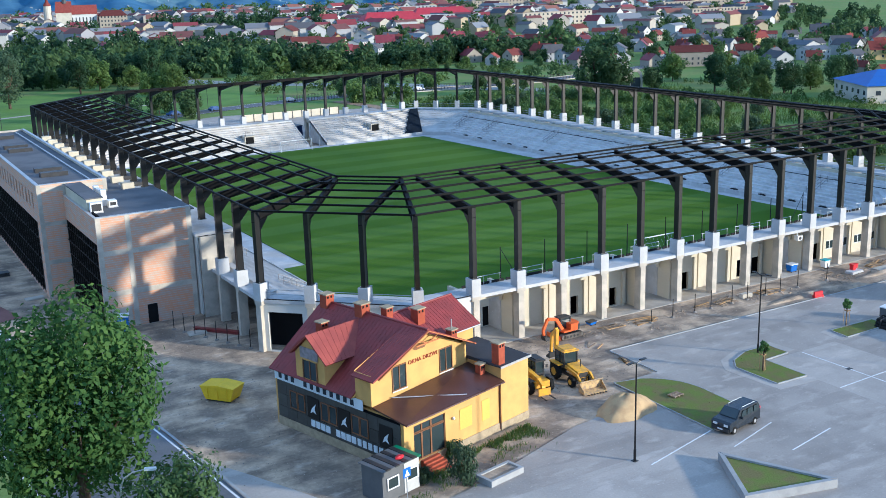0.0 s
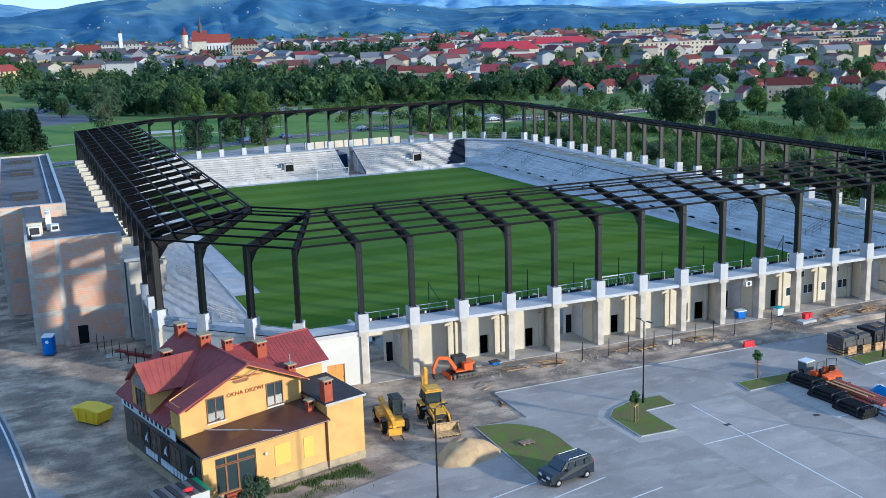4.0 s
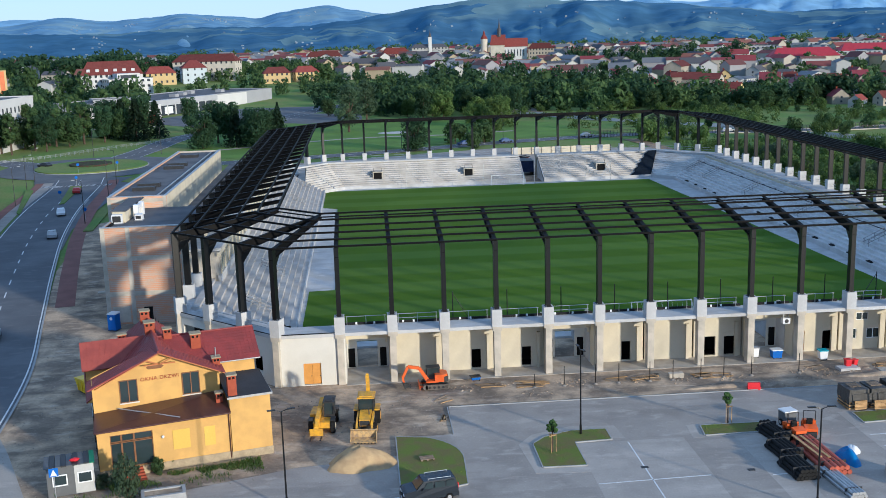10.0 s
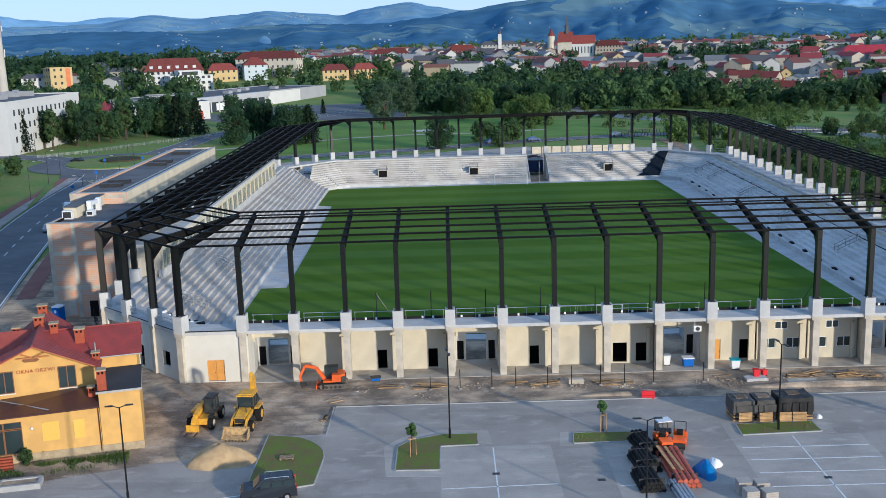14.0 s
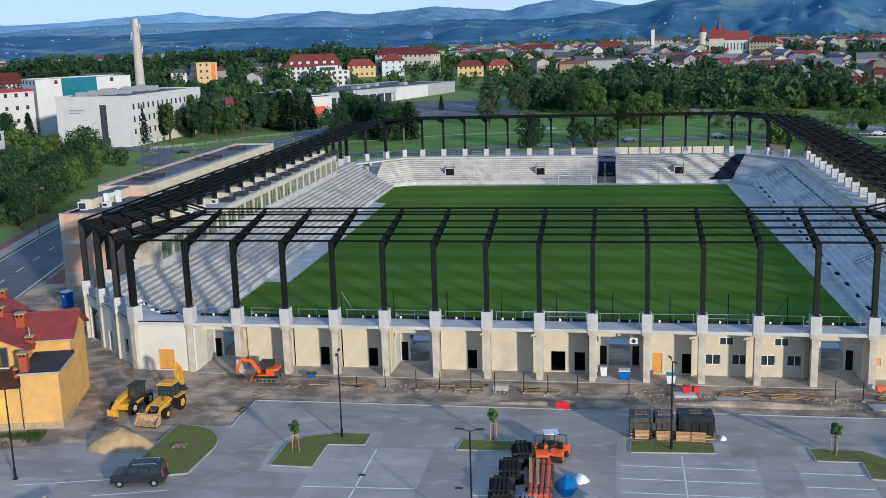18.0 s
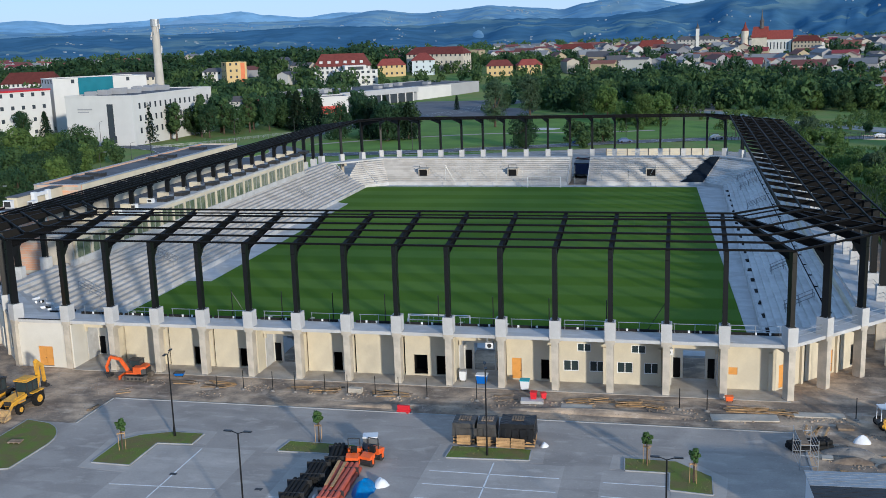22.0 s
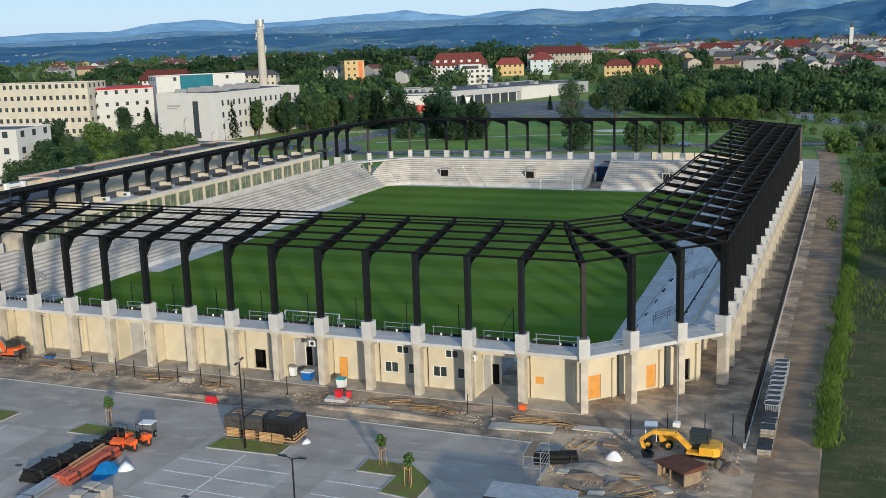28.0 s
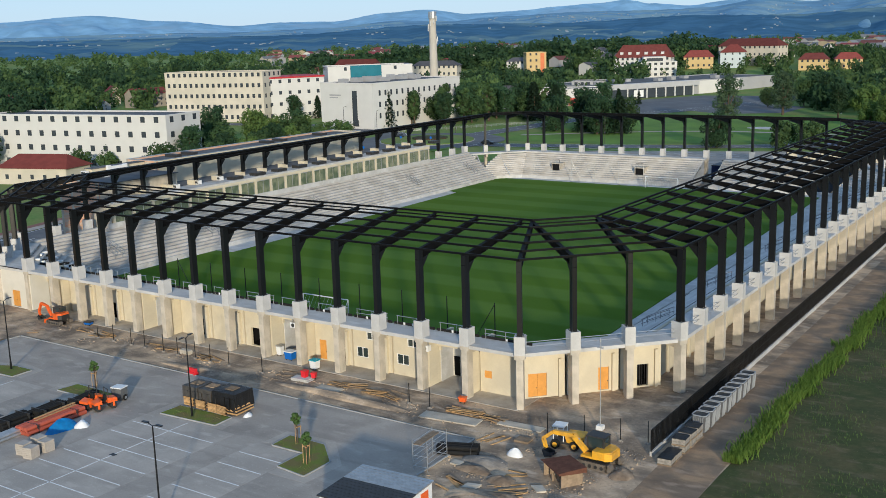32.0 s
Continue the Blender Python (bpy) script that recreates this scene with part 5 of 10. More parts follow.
ISL_D = [(60.0, -21.6), (63.2, -22.0), (63.2, -18.7), (60.4, -16.1), (56.3, -16.0), (56.4, -18.4), (60.0, -18.4)]
ISL_E = [(-0.4, -27.5), (4.9, -25.8)] + arc(-0.4, -20.6, 5.5, -14, 62, 8)[1:] + [(0.0, -15.3), (-0.4, -15.2)]
for nm, poly in (("island_1", ISL_A), ("island_2", ISL_B), ("island_3", ISL_C), ("island_4", ISL_D), ("island_5", ISL_E)):
    island(nm, poly, "kerbed car park island with mown grass")
tri = [(-6.9, -37.4), (-0.6, -39.0), (-3.9, -32.2)]
tp = thing("raised_planter", "triangular grey concrete planter filled with grass", "planter")
for i in range(3):
    a, b = Vector(tri[i]), Vector(tri[(i + 1) % 3])
    u = (b - a).normalized()
    o = Vector((u.y, -u.x)) * 0.35
    part("side", Solid().prism([a + o - u * 0.5, b + o + u * 0.5, b, a], 0, 0.7), KERB, tp)
part("turf", Solid().prism(tri, 0, 0.55), TURF, tp)

# paler paved aprons and painted bays, flush on the paving
pale = thing("parking_bays", "paler block paving of the parking bays", "pavement", kind="structure")
for x0, y0, x1, y1 in ((15.1, -60, 24.6, -18.9), (29.0, -60, 31.5, -19.2), (40.2, -60, 51.5, -18.2), (54.6, -60, 60.0, -18.6), (-26, -45, -5, -27.8)):
    part("bay_paving", Solid().box(x0, y0, 0.0, x1, y1, 0.034), PAVING_PALE, pale)
for poly in (ISL_A, ISL_B, ISL_C, ISL_D):
    cx, cy = sum(q[0] for q in poly) / len(poly), sum(q[1] for q in poly) / len(poly)
    grown = []
    for qx, qy in poly:
        d = math.hypot(qx - cx, qy - cy)
        grown.append((cx + (qx - cx) * (1 + 1.3 / d), cy + (qy - cy) * (1 + 1.3 / d)))
    part("cobbled_apron", Solid().prism(grown, 0.0, 0.038), PAVING_PALE, pale)
kb = Solid().box(4.9, -8.3, 0, 71.1, -8.2, 0.1).box(4.7, -15.2, 0, 4.8, -8.3, 0.1).box(71, -45, 0, 71.15, -8.3, 0.1)
struct("car_park_kerb", kb, KERB, "long concrete edging kerb of the car park", "kerb")
lines = thing("bay_markings", "white painted lines of parking bays", "road marking", kind="structure")
ln = [((15.2, -27.2), (24.4, -26.8)), ((19.6, -45), (19.6, -19.2)), ((29.2, -27.5), (33.0, -27.2)), ((45.6, -60), (45.6, -18.4)), ((-8.6, -29.4), (-0.6, -27.4)), ((-1.2, -30.6), (4.6, -29.0)), ((2.0, -33.5), (7.6, -32.4))]
ln += [((40.6, -20.7 - 2.55 * k), (51.3, -20.7 - 2.55 * k)) for k in range(8)] + [((54.8, -20.9 - 2.55 * k), (59.8, -20.9 - 2.55 * k)) for k in range(8)]
for a, b in ln:
    part("line", Solid().beam((*a, 0.037), (*b, 0.037), 0.12, 0.006), WHITE_PAINT, lines)
for x, y in ((19.6, -24.6), (27.9, -26.3), (45.6, -27.0), (-8.0, -38.0)):
    d = tagged(part("drain_cover", Solid().box(-0.3, -0.2, 0.03, 0.3, 0.2, 0.05), DARK_STEEL), "dark cast iron drain grate in the paving", "drain")
    d.matrix_basis = Matrix.Translation((x, y, 0))
grate = thing("wooden_pallet", "grey wooden pallet lying on the grass", "pallet", at=pose(2.0, -20.6, 0.16, 0, 0, 8))
for k in range(6):
    part("slat", Solid().box(-0.6, -0.4 + k * 0.15, 0.1, 0.6, -0.3 + k * 0.15, 0.13), OLDTIMBER, grate)
for x in (-0.55, -0.05, 0.45):
    part("bearer", Solid().box(x, -0.4, 0, x + 0.1, 0.45, 0.1), OLDTIMBER, grate)


def street_lamp(x, y, yaw, h=7.9):
    l = thing("street_lamp", "tall black car park lamp with two flat heads", "street lamp", "car park lamps", at=pose(x, y, 0.03, 0, 0, yaw))
    part("pole", Solid().tube((0, 0, 0.9), (0, 0, h), 0.075, 10, 0.055), STEEL, l)
    part("base_section", Solid().tube((0, 0, 0), (0, 0, 0.95), 0.11, 10), STEEL, l)
    part("foot", Solid().box(-0.2, -0.2, -0.02, 0.2, 0.2, 0.05), DARK_STEEL, l)
    for sx in (-1, 1):
        a = part("arm", Solid().tube((0, 0, h - 0.05), (sx * 0.5, 0, h + 0.12), 0.035, 8), STEEL, l)
        part("lamp_head", Solid().prism([(sx * 0.45, -0.12), (sx * 0.45, 0.12), (sx * 1.05, 0.1), (sx * 1.05, -0.1)][:: -1 if sx > 0 else 1], h + 0.1, h + 0.17), STEEL, a)
    return l


LAMP = street_lamp(-9.2, -28.2, 10)
for x, y, a in ((15.9, -17.0, 98), (30.0, -33.8, 0), (44.8, -17.1, 104), (59.8, -34.0, 0)):
    copy_thing(LAMP, pose(x, y, 0.03, 0, 0, a))

# ---- site vehicles ----


def wheel(parent, x, y, z, r, w, rim_mat, name="wheel"):
    """A wheel with its axle along x."""
    o = part(name, Solid().tube((x - w / 2, y, z), (x + w / 2, y, z), r * 0.82, 16).tube((x - w * 0.4, y, z), (x + w * 0.4, y, z), r, 16), RUBBER, parent)
    part("rim", Solid().tube((x - w / 2 - 0.02, y, z), (x + w / 2 + 0.02, y, z), r * 0.52, 12), rim_mat, o)
    for k in range(12):
        a = 2 * math.pi * k / 12
        c, s_ = math.cos(a), math.sin(a)
        if r > 0.45:
            part("tread_block", Solid().beam((x - w * 0.42, y + c * r, z + s_ * r), (x + w * 0.42, y + math.cos(a + 0.2) * r, z + math.sin(a + 0.2) * r), 0.07, 0.05), RUBBER, o)
    return o


def cab(parent, x0, y0, z0, x1, y1, z1, roof_mat, frame_mat=None):
    c = part("cab_glass", Solid().prism([(x0 + 0.05, y0 + 0.05), (x1 - 0.05, y0 + 0.05), (x1 - 0.05, y1 - 0.05), (x0 + 0.05, y1 - 0.05)], z0, z1 - 0.02), GLASS, parent)
    for x in (x0, x1 - 0.09):
        for y in (y0, (y0 + y1) / 2, y1 - 0.09):
            part("cab_pillar", Solid().box(x, y, z0, x + 0.09, y + 0.09, z1), frame_mat or DARK_STEEL, c)
    part("cab_roof", Solid().box(x0 - 0.08, y0 - 0.12, z1, x1 + 0.08, y1 + 0.08, z1 + 0.12).box(x0 + 0.1, y0 + 0.1, z1 + 0.12, x1 - 0.1, y1 - 0.1, z1 + 0.2), roof_mat, c)
    part("cab_sill", Solid().box(x0 - 0.01, y0 - 0.01, z0 - 0.05, x1 + 0.01, y1 + 0.01, z0 + 0.25), frame_mat or DARK_STEEL, c)
    return c


def bucket(parent, w, size, material, at, name="bucket"):
    s = Solid()
    prof = [(0, 0), (size, -0.15 * size), (size, -0.05 * size), (0.15 * size, 0.12 * size), (0.1 * size, 0.75 * size), (0.45 * size, 0.95 * size), (0.4 * size, 1.02 * size), (0, 0.85 * size)]
    vs = [(x, p[0], p[1]) for x in (-w / 2, w / 2) for p in prof]
    n = len(prof)
    s.add(vs, [tuple(range(n)), tuple(range(2 * n - 1, n - 1, -1))] + [(i, n + i, n + (i + 1) % n, (i + 1) % n) for i in range(n)])
    s.prism([(-w / 2 - 0.02, 0), (-w / 2 + 0.03, 0), (-w / 2 + 0.03, size), (-w / 2 - 0.02, size)], -0.1 * size, [0.9 * size, 0.9 * size, 0.1, 0.1]).prism([(w / 2 - 0.03, 0), (w / 2 + 0.02, 0), (w / 2 + 0.02, size), (w / 2 - 0.03, size)], -0.1 * size, [0.9 * size, 0.9 * size, 0.1, 0.1])
    b = part(name, s, material, parent)
    b.matrix_basis = at
    for k in range(max(3, int(w / 0.3))):
        part("tooth", Solid().box(-w / 2 + 0.05 + k * 0.3, size, -0.16 * size, -w / 2 + 0.15 + k * 0.3, size + 0.15, -0.08 * size), DARK_STEEL, b)
    return b


# backhoe loader; it faces -y
bh = thing("backhoe_loader", "yellow backhoe loader with a lowered front bucket and folded rear boom", "backhoe", at=pose(-3.0, -12.3, 0, 0, 0, -5))
part("chassis", Solid().box(-0.5, -1.6, 0.55, 0.5, 1.9, 1.0), DARK_STEEL, bh)
part("bonnet", Solid().prism([(-0.5, -1.9), (0.5, -1.9), (0.55, 0.0), (-0.55, 0.0)], 0.9, [1.45, 1.45, 1.75, 1.75]), PIT_YELLOW, bh)
part("radiator_grille", Solid().box(-0.45, -1.94, 0.95, 0.45, -1.905, 1.4), DARK_STEEL, bh)
for x in (-0.95, 0.95):
    wheel(bh, x, 1.25, 0.75, 0.75, 0.5, PIT_YELLOW)
    wheel(bh, x * 0.92, -1.35, 0.5, 0.5, 0.38, PIT_YELLOW)
    part("rear_fender", Solid().prism([(x - 0.25, 0.4), (x + 0.25, 0.4), (x + 0.25, 2.0), (x - 0.25, 2.0)], 1.5, 1.6), PIT_YELLOW, bh)
    part("loader_arm", Solid().beam((x * 0.72, 0.0, 1.5), (x * 0.72, -2.0, 1.25), 0.16, 0.28).beam((x * 0.72, -1.95, 1.25), (x * 0.72, -2.9, 0.5), 0.16, 0.26), PIT_YELLOW, bh)
    part("hydraulic_ram", Solid().tube((x * 0.72, -0.2, 1.1), (x * 0.72, -1.7, 1.2), 0.05, 8), GALV, bh)
cab(bh, -0.72, 0.15, 1.35, 0.72, 1.75, 2.75, PIT_YELLOW)
bucket(bh, 2.3, 0.95, mat("worn_bucket_steel", (0.55, 0.38, 0.16), 0.6, var=0.25, scale=0.3, col2=(0.3, 0.22, 0.14)), pose(0, -2.95, 0.22, 0, 0, 180))
part("boom", Solid().beam((0, 2.1, 1.1), (0, 2.75, 2.6), 0.32, 0.4, (0, 1, 0)).beam((0, 2.7, 2.5), (0, 2.6, 4.2), 0.3, 0.36, (0, 1, 0)), PIT_YELLOW, bh)
part("dipper", Solid().beam((0, 2.55, 4.2), (0, 3.5, 3.3), 0.26, 0.32, (0, 1, 0)).beam((0, 3.45, 3.4), (0, 3.6, 1.7), 0.24, 0.28, (0, 1, 0)), PIT_YELLOW, bh)
bucket(bh, 0.6, 0.6, DARK_STEEL, pose(0, 3.4, 1.15, 0, 0, 0), "rear_bucket")
part("exhaust", Solid().tube((0.35, -0.9, 1.6), (0.35, -0.9, 2.3), 0.05, 8), DARK_STEEL, bh)
part("stabiliser", Solid().box(-1.0, 2.0, 0.3, -0.85, 2.2, 1.4).box(0.85, 2.0, 0.3, 1.0, 2.2, 1.4), DARK_STEEL, bh)

# telescopic handler; it faces -y
th = thing("telescopic_handler", "amber telescopic handler with pallet forks and a dark cab", "telehandler", at=pose(-6.9, -11.4, 0, 0, 0, -5))
part("chassis", Solid().box(-0.75, -2.0, 0.6, 0.75, 2.1, 1.15), PIT_YELLOW, th)
part("engine_cover", Solid().box(-1.15, -0.8, 0.8, -0.62, 1.3, 1.5), PIT_YELLOW, th)
for x in (-1.0, 1.0):
    for y in (-1.45, 1.45):
        wheel(th, x, y, 0.62, 0.62, 0.42, mat("pale_rim", (0.6, 0.55, 0.4), 0.6) if (x, y) == (-1.0, -1.45) else bpy.data.materials["pale_rim"])
        part("mudguard", Solid().box(x - 0.22, y - 0.5, 1.28, x + 0.22, y + 0.5, 1.34), DARK_STEEL, th)
cab(th, 0.1, -0.6, 1.15, 1.0, 1.0, 2.5, DARK_STEEL)
part("telescopic_boom", Solid().beam((-0.35, 2.2, 1.9), (-0.35, -2.0, 1.35), 0.38, 0.42).beam((-0.35, -1.9, 1.36), (-0.35, -2.7, 1.0), 0.3, 0.34), PIT_YELLOW, th)
part("boom_head", Solid().beam((-0.35, -2.6, 1.05), (-0.35, -2.75, 0.35), 0.35, 0.3, (0, 1, 0)), PIT_YELLOW, th)
part("fork_carriage", Solid().box(-0.95, -2.95, 0.25, 0.25, -2.85, 0.9), PIT_YELLOW, th)
for x in (-0.85, 0.05):
    part("fork", Solid().box(x, -4.0, 0.2, x + 0.12, -2.9, 0.26), DARK_STEEL, th)
part("mirror", Solid().box(1.05, -0.8, 1.9, 1.25, -0.75, 2.2), DARK_STEEL, th)


def excavator(name, label, m, sc, paint, boom_pts, body_yaw=0, blade=True):
    """A tracked excavator facing -y, built at the size of a small machine and scaled."""
    ex = thing(name, label, "excavator", at=m @ Matrix.Scale(sc, 4))
    for x in (-0.72, 0.72):
        t = part("track", Solid().prism([(x - 0.2, -1.0), (x + 0.2, -1.0), (x + 0.2, 1.0), (x - 0.2, 1.0)], [0.12, 0.12, 0.12, 0.12], 0.5).tube((x - 0.2, -1.0, 0.27), (x + 0.2, -1.0, 0.27), 0.25, 12).tube((x - 0.2, 1.0, 0.27), (x + 0.2, 1.0, 0.27), 0.25, 12).box(x - 0.2, -1.0, 0.02, x + 0.2, 1.0, 0.14), mat("dusty_track_rubber", (0.16, 0.14, 0.12), 0.9, var=0.2, scale=0.2) if "dusty_track_rubber" not in bpy.data.materials else bpy.data.materials["dusty_track_rubber"], ex)
        for k in range(11):
            part("track_shoe", Solid().box(x - 0.22, -1.0 + k * 0.19, 0.5, x + 0.22, -0.9 + k * 0.19, 0.53), DARK_STEEL, t)
        for y in (-0.6, -0.2, 0.2, 0.6):
            part("roller", Solid().tube((x - 0.215, y, 0.24), (x + 0.215, y, 0.24), 0.12, 8), DARK_STEEL, t)
    part("undercarriage", Solid().box(-0.5, -0.6, 0.25, 0.5, 0.6, 0.55).tube((0, 0, 0.5), (0, 0, 0.66), 0.45, 14), DARK_STEEL, ex)
    if blade:
        part("dozer_blade", Solid().box(-0.95, -1.55, 0.1, 0.95, -1.48, 0.5).box(-0.6, -1.5, 0.2, -0.5, -0.5, 0.3).box(0.5, -1.5, 0.2, 0.6, -0.5, 0.3), paint, ex)
    up = new("upper_body")
    up.parent = ex
    up.matrix_basis = pose(0, 0, 0, 0, 0, body_yaw)
    part("engine_housing", Solid().prism([(-0.78, -0.1), (0.78, -0.1), (0.78, 0.7), (0.5, 1.05), (-0.5, 1.05), (-0.78, 0.7)], 0.68, 1.35 if blade else 1.2), paint, up)
    part("counterweight", Solid().prism([(-0.8, 0.72), (0.8, 0.72), (0.55, 1.12), (-0.55, 1.12)], 0.66, 1.15), DARK_STEEL if blade else paint, up)
    part("deck", Solid().box(-0.75, -0.9, 0.64, 0.75, 0.2, 0.78), paint, up)
    part("cab_glass", Solid().box(-0.68, -0.75, 0.78, 0.12, 0.35, 1.8), GLASS, up)
    f = Solid()
    for x in (-0.72, 0.08):
        for y in (-0.8, 0.3):
            f.box(x, y, 0.75, x + 0.08, y + 0.09, 1.82)
    f.box(-0.74, -0.82, 1.8, 0.18, 0.42, 1.88)
    part("cab_frame", f, DARK_STEEL, up)
    w = 0.24
    for k, (a, b) in enumerate(zip(boom_pts, boom_pts[1:])):
        part(("boom_foot", "boom", "stick", "linkage")[k], Solid().beam((0.38, *a), (0.38, *b), w, 0.3 - 0.04 * k, (0, 1, 0)), paint, up)
    a, b = boom_pts[0], boom_pts[1]
    part("boom_cylinder", Solid().tube((0.38, a[0] - 0.15, a[1] - 0.1), (0.38, (a[0] + 2 * b[0]) / 3, (a[1] + 2 * b[1]) / 3 - 0.2), 0.05, 8), GALV, up)
    part("stick_cylinder", Solid().tube((0.38, (a[0] + b[0]) / 2, (a[1] + b[1]) / 2 + 0.25), (0.38, *boom_pts[2]), 0.05, 8), GALV, up)
    bucket(up, 0.6, 0.5, DARK_STEEL, Matrix.Translation((0.38, boom_pts[-1][0], boom_pts[-1][1] - 0.45)) @ pose(0, 0, 0, 20, 0, 0))
    return ex


excavator("mini_excavator", "orange mini excavator with a dark cab and raised boom", pose(4.1, -2.1, 0, 0, 0, -88), 1.12, PIT_ORANGE, [(-0.8, 0.9), (-1.5, 2.0), (-2.5, 2.2), (-3.0, 1.2), (-2.9, 0.7)], 0)
excavator("tracked_excavator", "large yellow tracked excavator resting its folded boom on the ground", pose(82.9, -7.7, -0.03, 0, 0, -92), 1.34, PIT_YELLOW, [(-0.7, 0.9), (-1.6, 1.75), (-3.0, 1.7), (-3.75, 1.1), (-3.55, 0.5)], 0, False)

# parked van
NAVY = mat("dark_van_paint", (0.02, 0.026, 0.035), 0.25, var=0.08, spec=0.6)


def van(m, paint, name="van", label="dark blue compact van with roof rails parked on the paving", sc=(1, 1, 1)):
    v = thing(name, label, "van", at=m)
    prof = [(-2.15, 0.35), (2.1, 0.35), (2.12, 0.95), (1.9, 1.1), (1.15, 1.18), (0.55, 1.78), (-1.9, 1.82), (-2.12, 1.2)]
    n = len(prof)
    s = Solid()
    for y in (-0.86, 0.86):
        s.v += [(x, y * (0.86 if z > 1.5 else 1), z) for x, z in prof]
    s.f += [tuple(range(n))[::-1], tuple(range(n, 2 * n))] + [(i, (i + 1) % n, n + (i + 1) % n, n + i) for i in range(n)]
    part("body", s, paint, v)
    for sy in (-1, 1):
        for x0, x1 in ((-1.85, -1.15), (-1.05, -0.25), (-0.15, 0.62)):
            part("side_window", Solid().prism([(x0, 0), (x1, 0), (x1 - 0.05 if x1 < 0.5 else x1 - 0.3, 0.45), (x0 + 0.02, 0.45)], -0.012, 0.012), GLASS, v).matrix_basis = Matrix(((1, 0, 0, 0), (0, -0.2 * sy, sy, 0.875 * sy), (0, 1, 0, 1.22), (0, 0, 0, 1)))
        for x in (-1.4, 1.4):
            wheel(v, 0, 0, 0, 0.32, 0.2, GALV).matrix_basis = pose(x, 0.78 * sy, 0.32, 0, 0, 90)
        part("roof_rail", Solid().tube((-1.6, 0.62 * sy, 1.9), (0.2, 0.62 * sy, 1.9), 0.025, 6).tube((-1.6, 0.62 * sy, 1.8), (-1.6, 0.62 * sy, 1.9), 0.025, 6).tube((0.2, 0.62 * sy, 1.76), (0.2, 0.62 * sy, 1.9), 0.025, 6), GALV, v)
        part("headlight", Solid().box(1.98, 0.5 * sy - 0.2, 0.72, 2.13, 0.5 * sy + 0.2, 0.92), WHITE_PLASTIC, v)
        part("tail_light", Solid().box(-2.15, 0.78 * sy - 0.07, 0.9, -2.08, 0.78 * sy + 0.07, 1.4), RED_PLASTIC, v)
        part("door_mirror", Solid().box(0.6, 0.9 * sy - 0.08, 1.15, 0.72, 0.9 * sy + 0.12 * sy + 0.08, 1.32), paint, v)
    part("windscreen", Solid().prism([(0.62, -0.7), (1.16, -0.74), (1.16, 0.74), (0.62, 0.7)], [1.74, 1.2, 1.2, 1.74], [1.77, 1.23, 1.23, 1.77]), GLASS, v)
    part("rear_window", Solid().prism([(-2.1, -0.6), (-1.98, -0.6), (-1.98, 0.6), (-2.1, 0.6)], [1.25, 1.25, 1.25, 1.25], [1.3, 1.7, 1.7, 1.3]), GLASS, v)
    part("bumper", Solid().box(2.05, -0.8, 0.3, 2.18, 0.8, 0.6).box(-2.2, -0.8, 0.3, -2.08, 0.8, 0.6), DARK_STEEL, v)
    part("plate_bar", Solid().box(2.18, -0.26, 0.42, 2.19, 0.26, 0.53), WHITE_PLASTIC, v)
    return v


van(pose(1.7, -27.9, 0.03, 0, 0, 190), NAVY)
CARCOL = [mat("car_paint_" + nm, c, 0.3, var=0.05, spec=0.6) for nm, c in (("silver", (0.4, 0.41, 0.42)), ("white", (0.7, 0.7, 0.7)), ("red", (0.4, 0.02, 0.02)), ("black", (0.02, 0.02, 0.022)), ("blue", (0.03, 0.07, 0.2)))]


def car(m, paint):
    v = thing("car", "saloon car on the road, seen small", "car", "cars", at=m)
    prof = [(-2.1, 0.35), (2.1, 0.35), (2.12, 0.75), (1.1, 0.92), (0.45, 1.42), (-1.1, 1.45), (-1.75, 0.98), (-2.12, 0.9)]
    n, s = len(prof), Solid()
    for y in (-0.86, 0.86):
        s.v += [(x, y * (0.8 if z > 1.2 else 1), z) for x, z in prof]
    s.f += [tuple(range(n))[::-1], tuple(range(n, 2 * n))] + [(i, (i + 1) % n, n + (i + 1) % n, n + i) for i in range(n)]
    part("body", s, paint, v)
    part("windows", Solid().prism([(-1.6, -0.8), (0.9, -0.8), (0.9, 0.8), (-1.6, 0.8)], 0.95, [1.0, 1.06, 1.06, 1.0]).prism([(-1.25, -0.74), (0.42, -0.74), (0.42, 0.74), (-1.25, 0.74)], 1.0, 1.36), GLASS, v)
    for x in (-1.3, 1.3):
        for y in (-0.78, 0.78):
            part("wheel", Solid().tube((x, y - 0.1, 0.32), (x, y + 0.1, 0.32), 0.32, 12), RUBBER, v)
    return v


# ---- heaps, stacks and site clutter ----
def heap(name, label, cat, x, y, rx, ry, h, material, seed, n=28, m=9):
    r = random.Random(seed)
    vs, fs = [], []
    for j in range(m + 1):
        f = j / m
        for k in range(n):
            a = 2 * math.pi * k / n
            q = f * (1 + 0.1 * math.sin(3 * a + seed) + 0.05 * math.sin(7 * a + 1))
            z = h * (1 - f ** 2.1) ** 1.15 * (1 + 0.08 * math.sin(2 * a + seed * 2)) + (0.22 * h * f * noise.noise((3 * f * math.cos(a), 3 * f * math.sin(a), seed)) + r.uniform(-0.02, 0.03) * h if j else 0)
            vs.append((x + rx * q * math.cos(a), y + ry * q * math.sin(a), max(-0.02, z) if j < m else -0.05))
    for j in range(m):
        for k in range(n):
            fs.append((j * n + k, (j + 1) * n + k, (j + 1) * n + (k + 1) % n, j * n + (k + 1) % n))
    s = Solid().add(vs, fs)
    return tagged(part(name, s, material, smooth=True), label, cat)


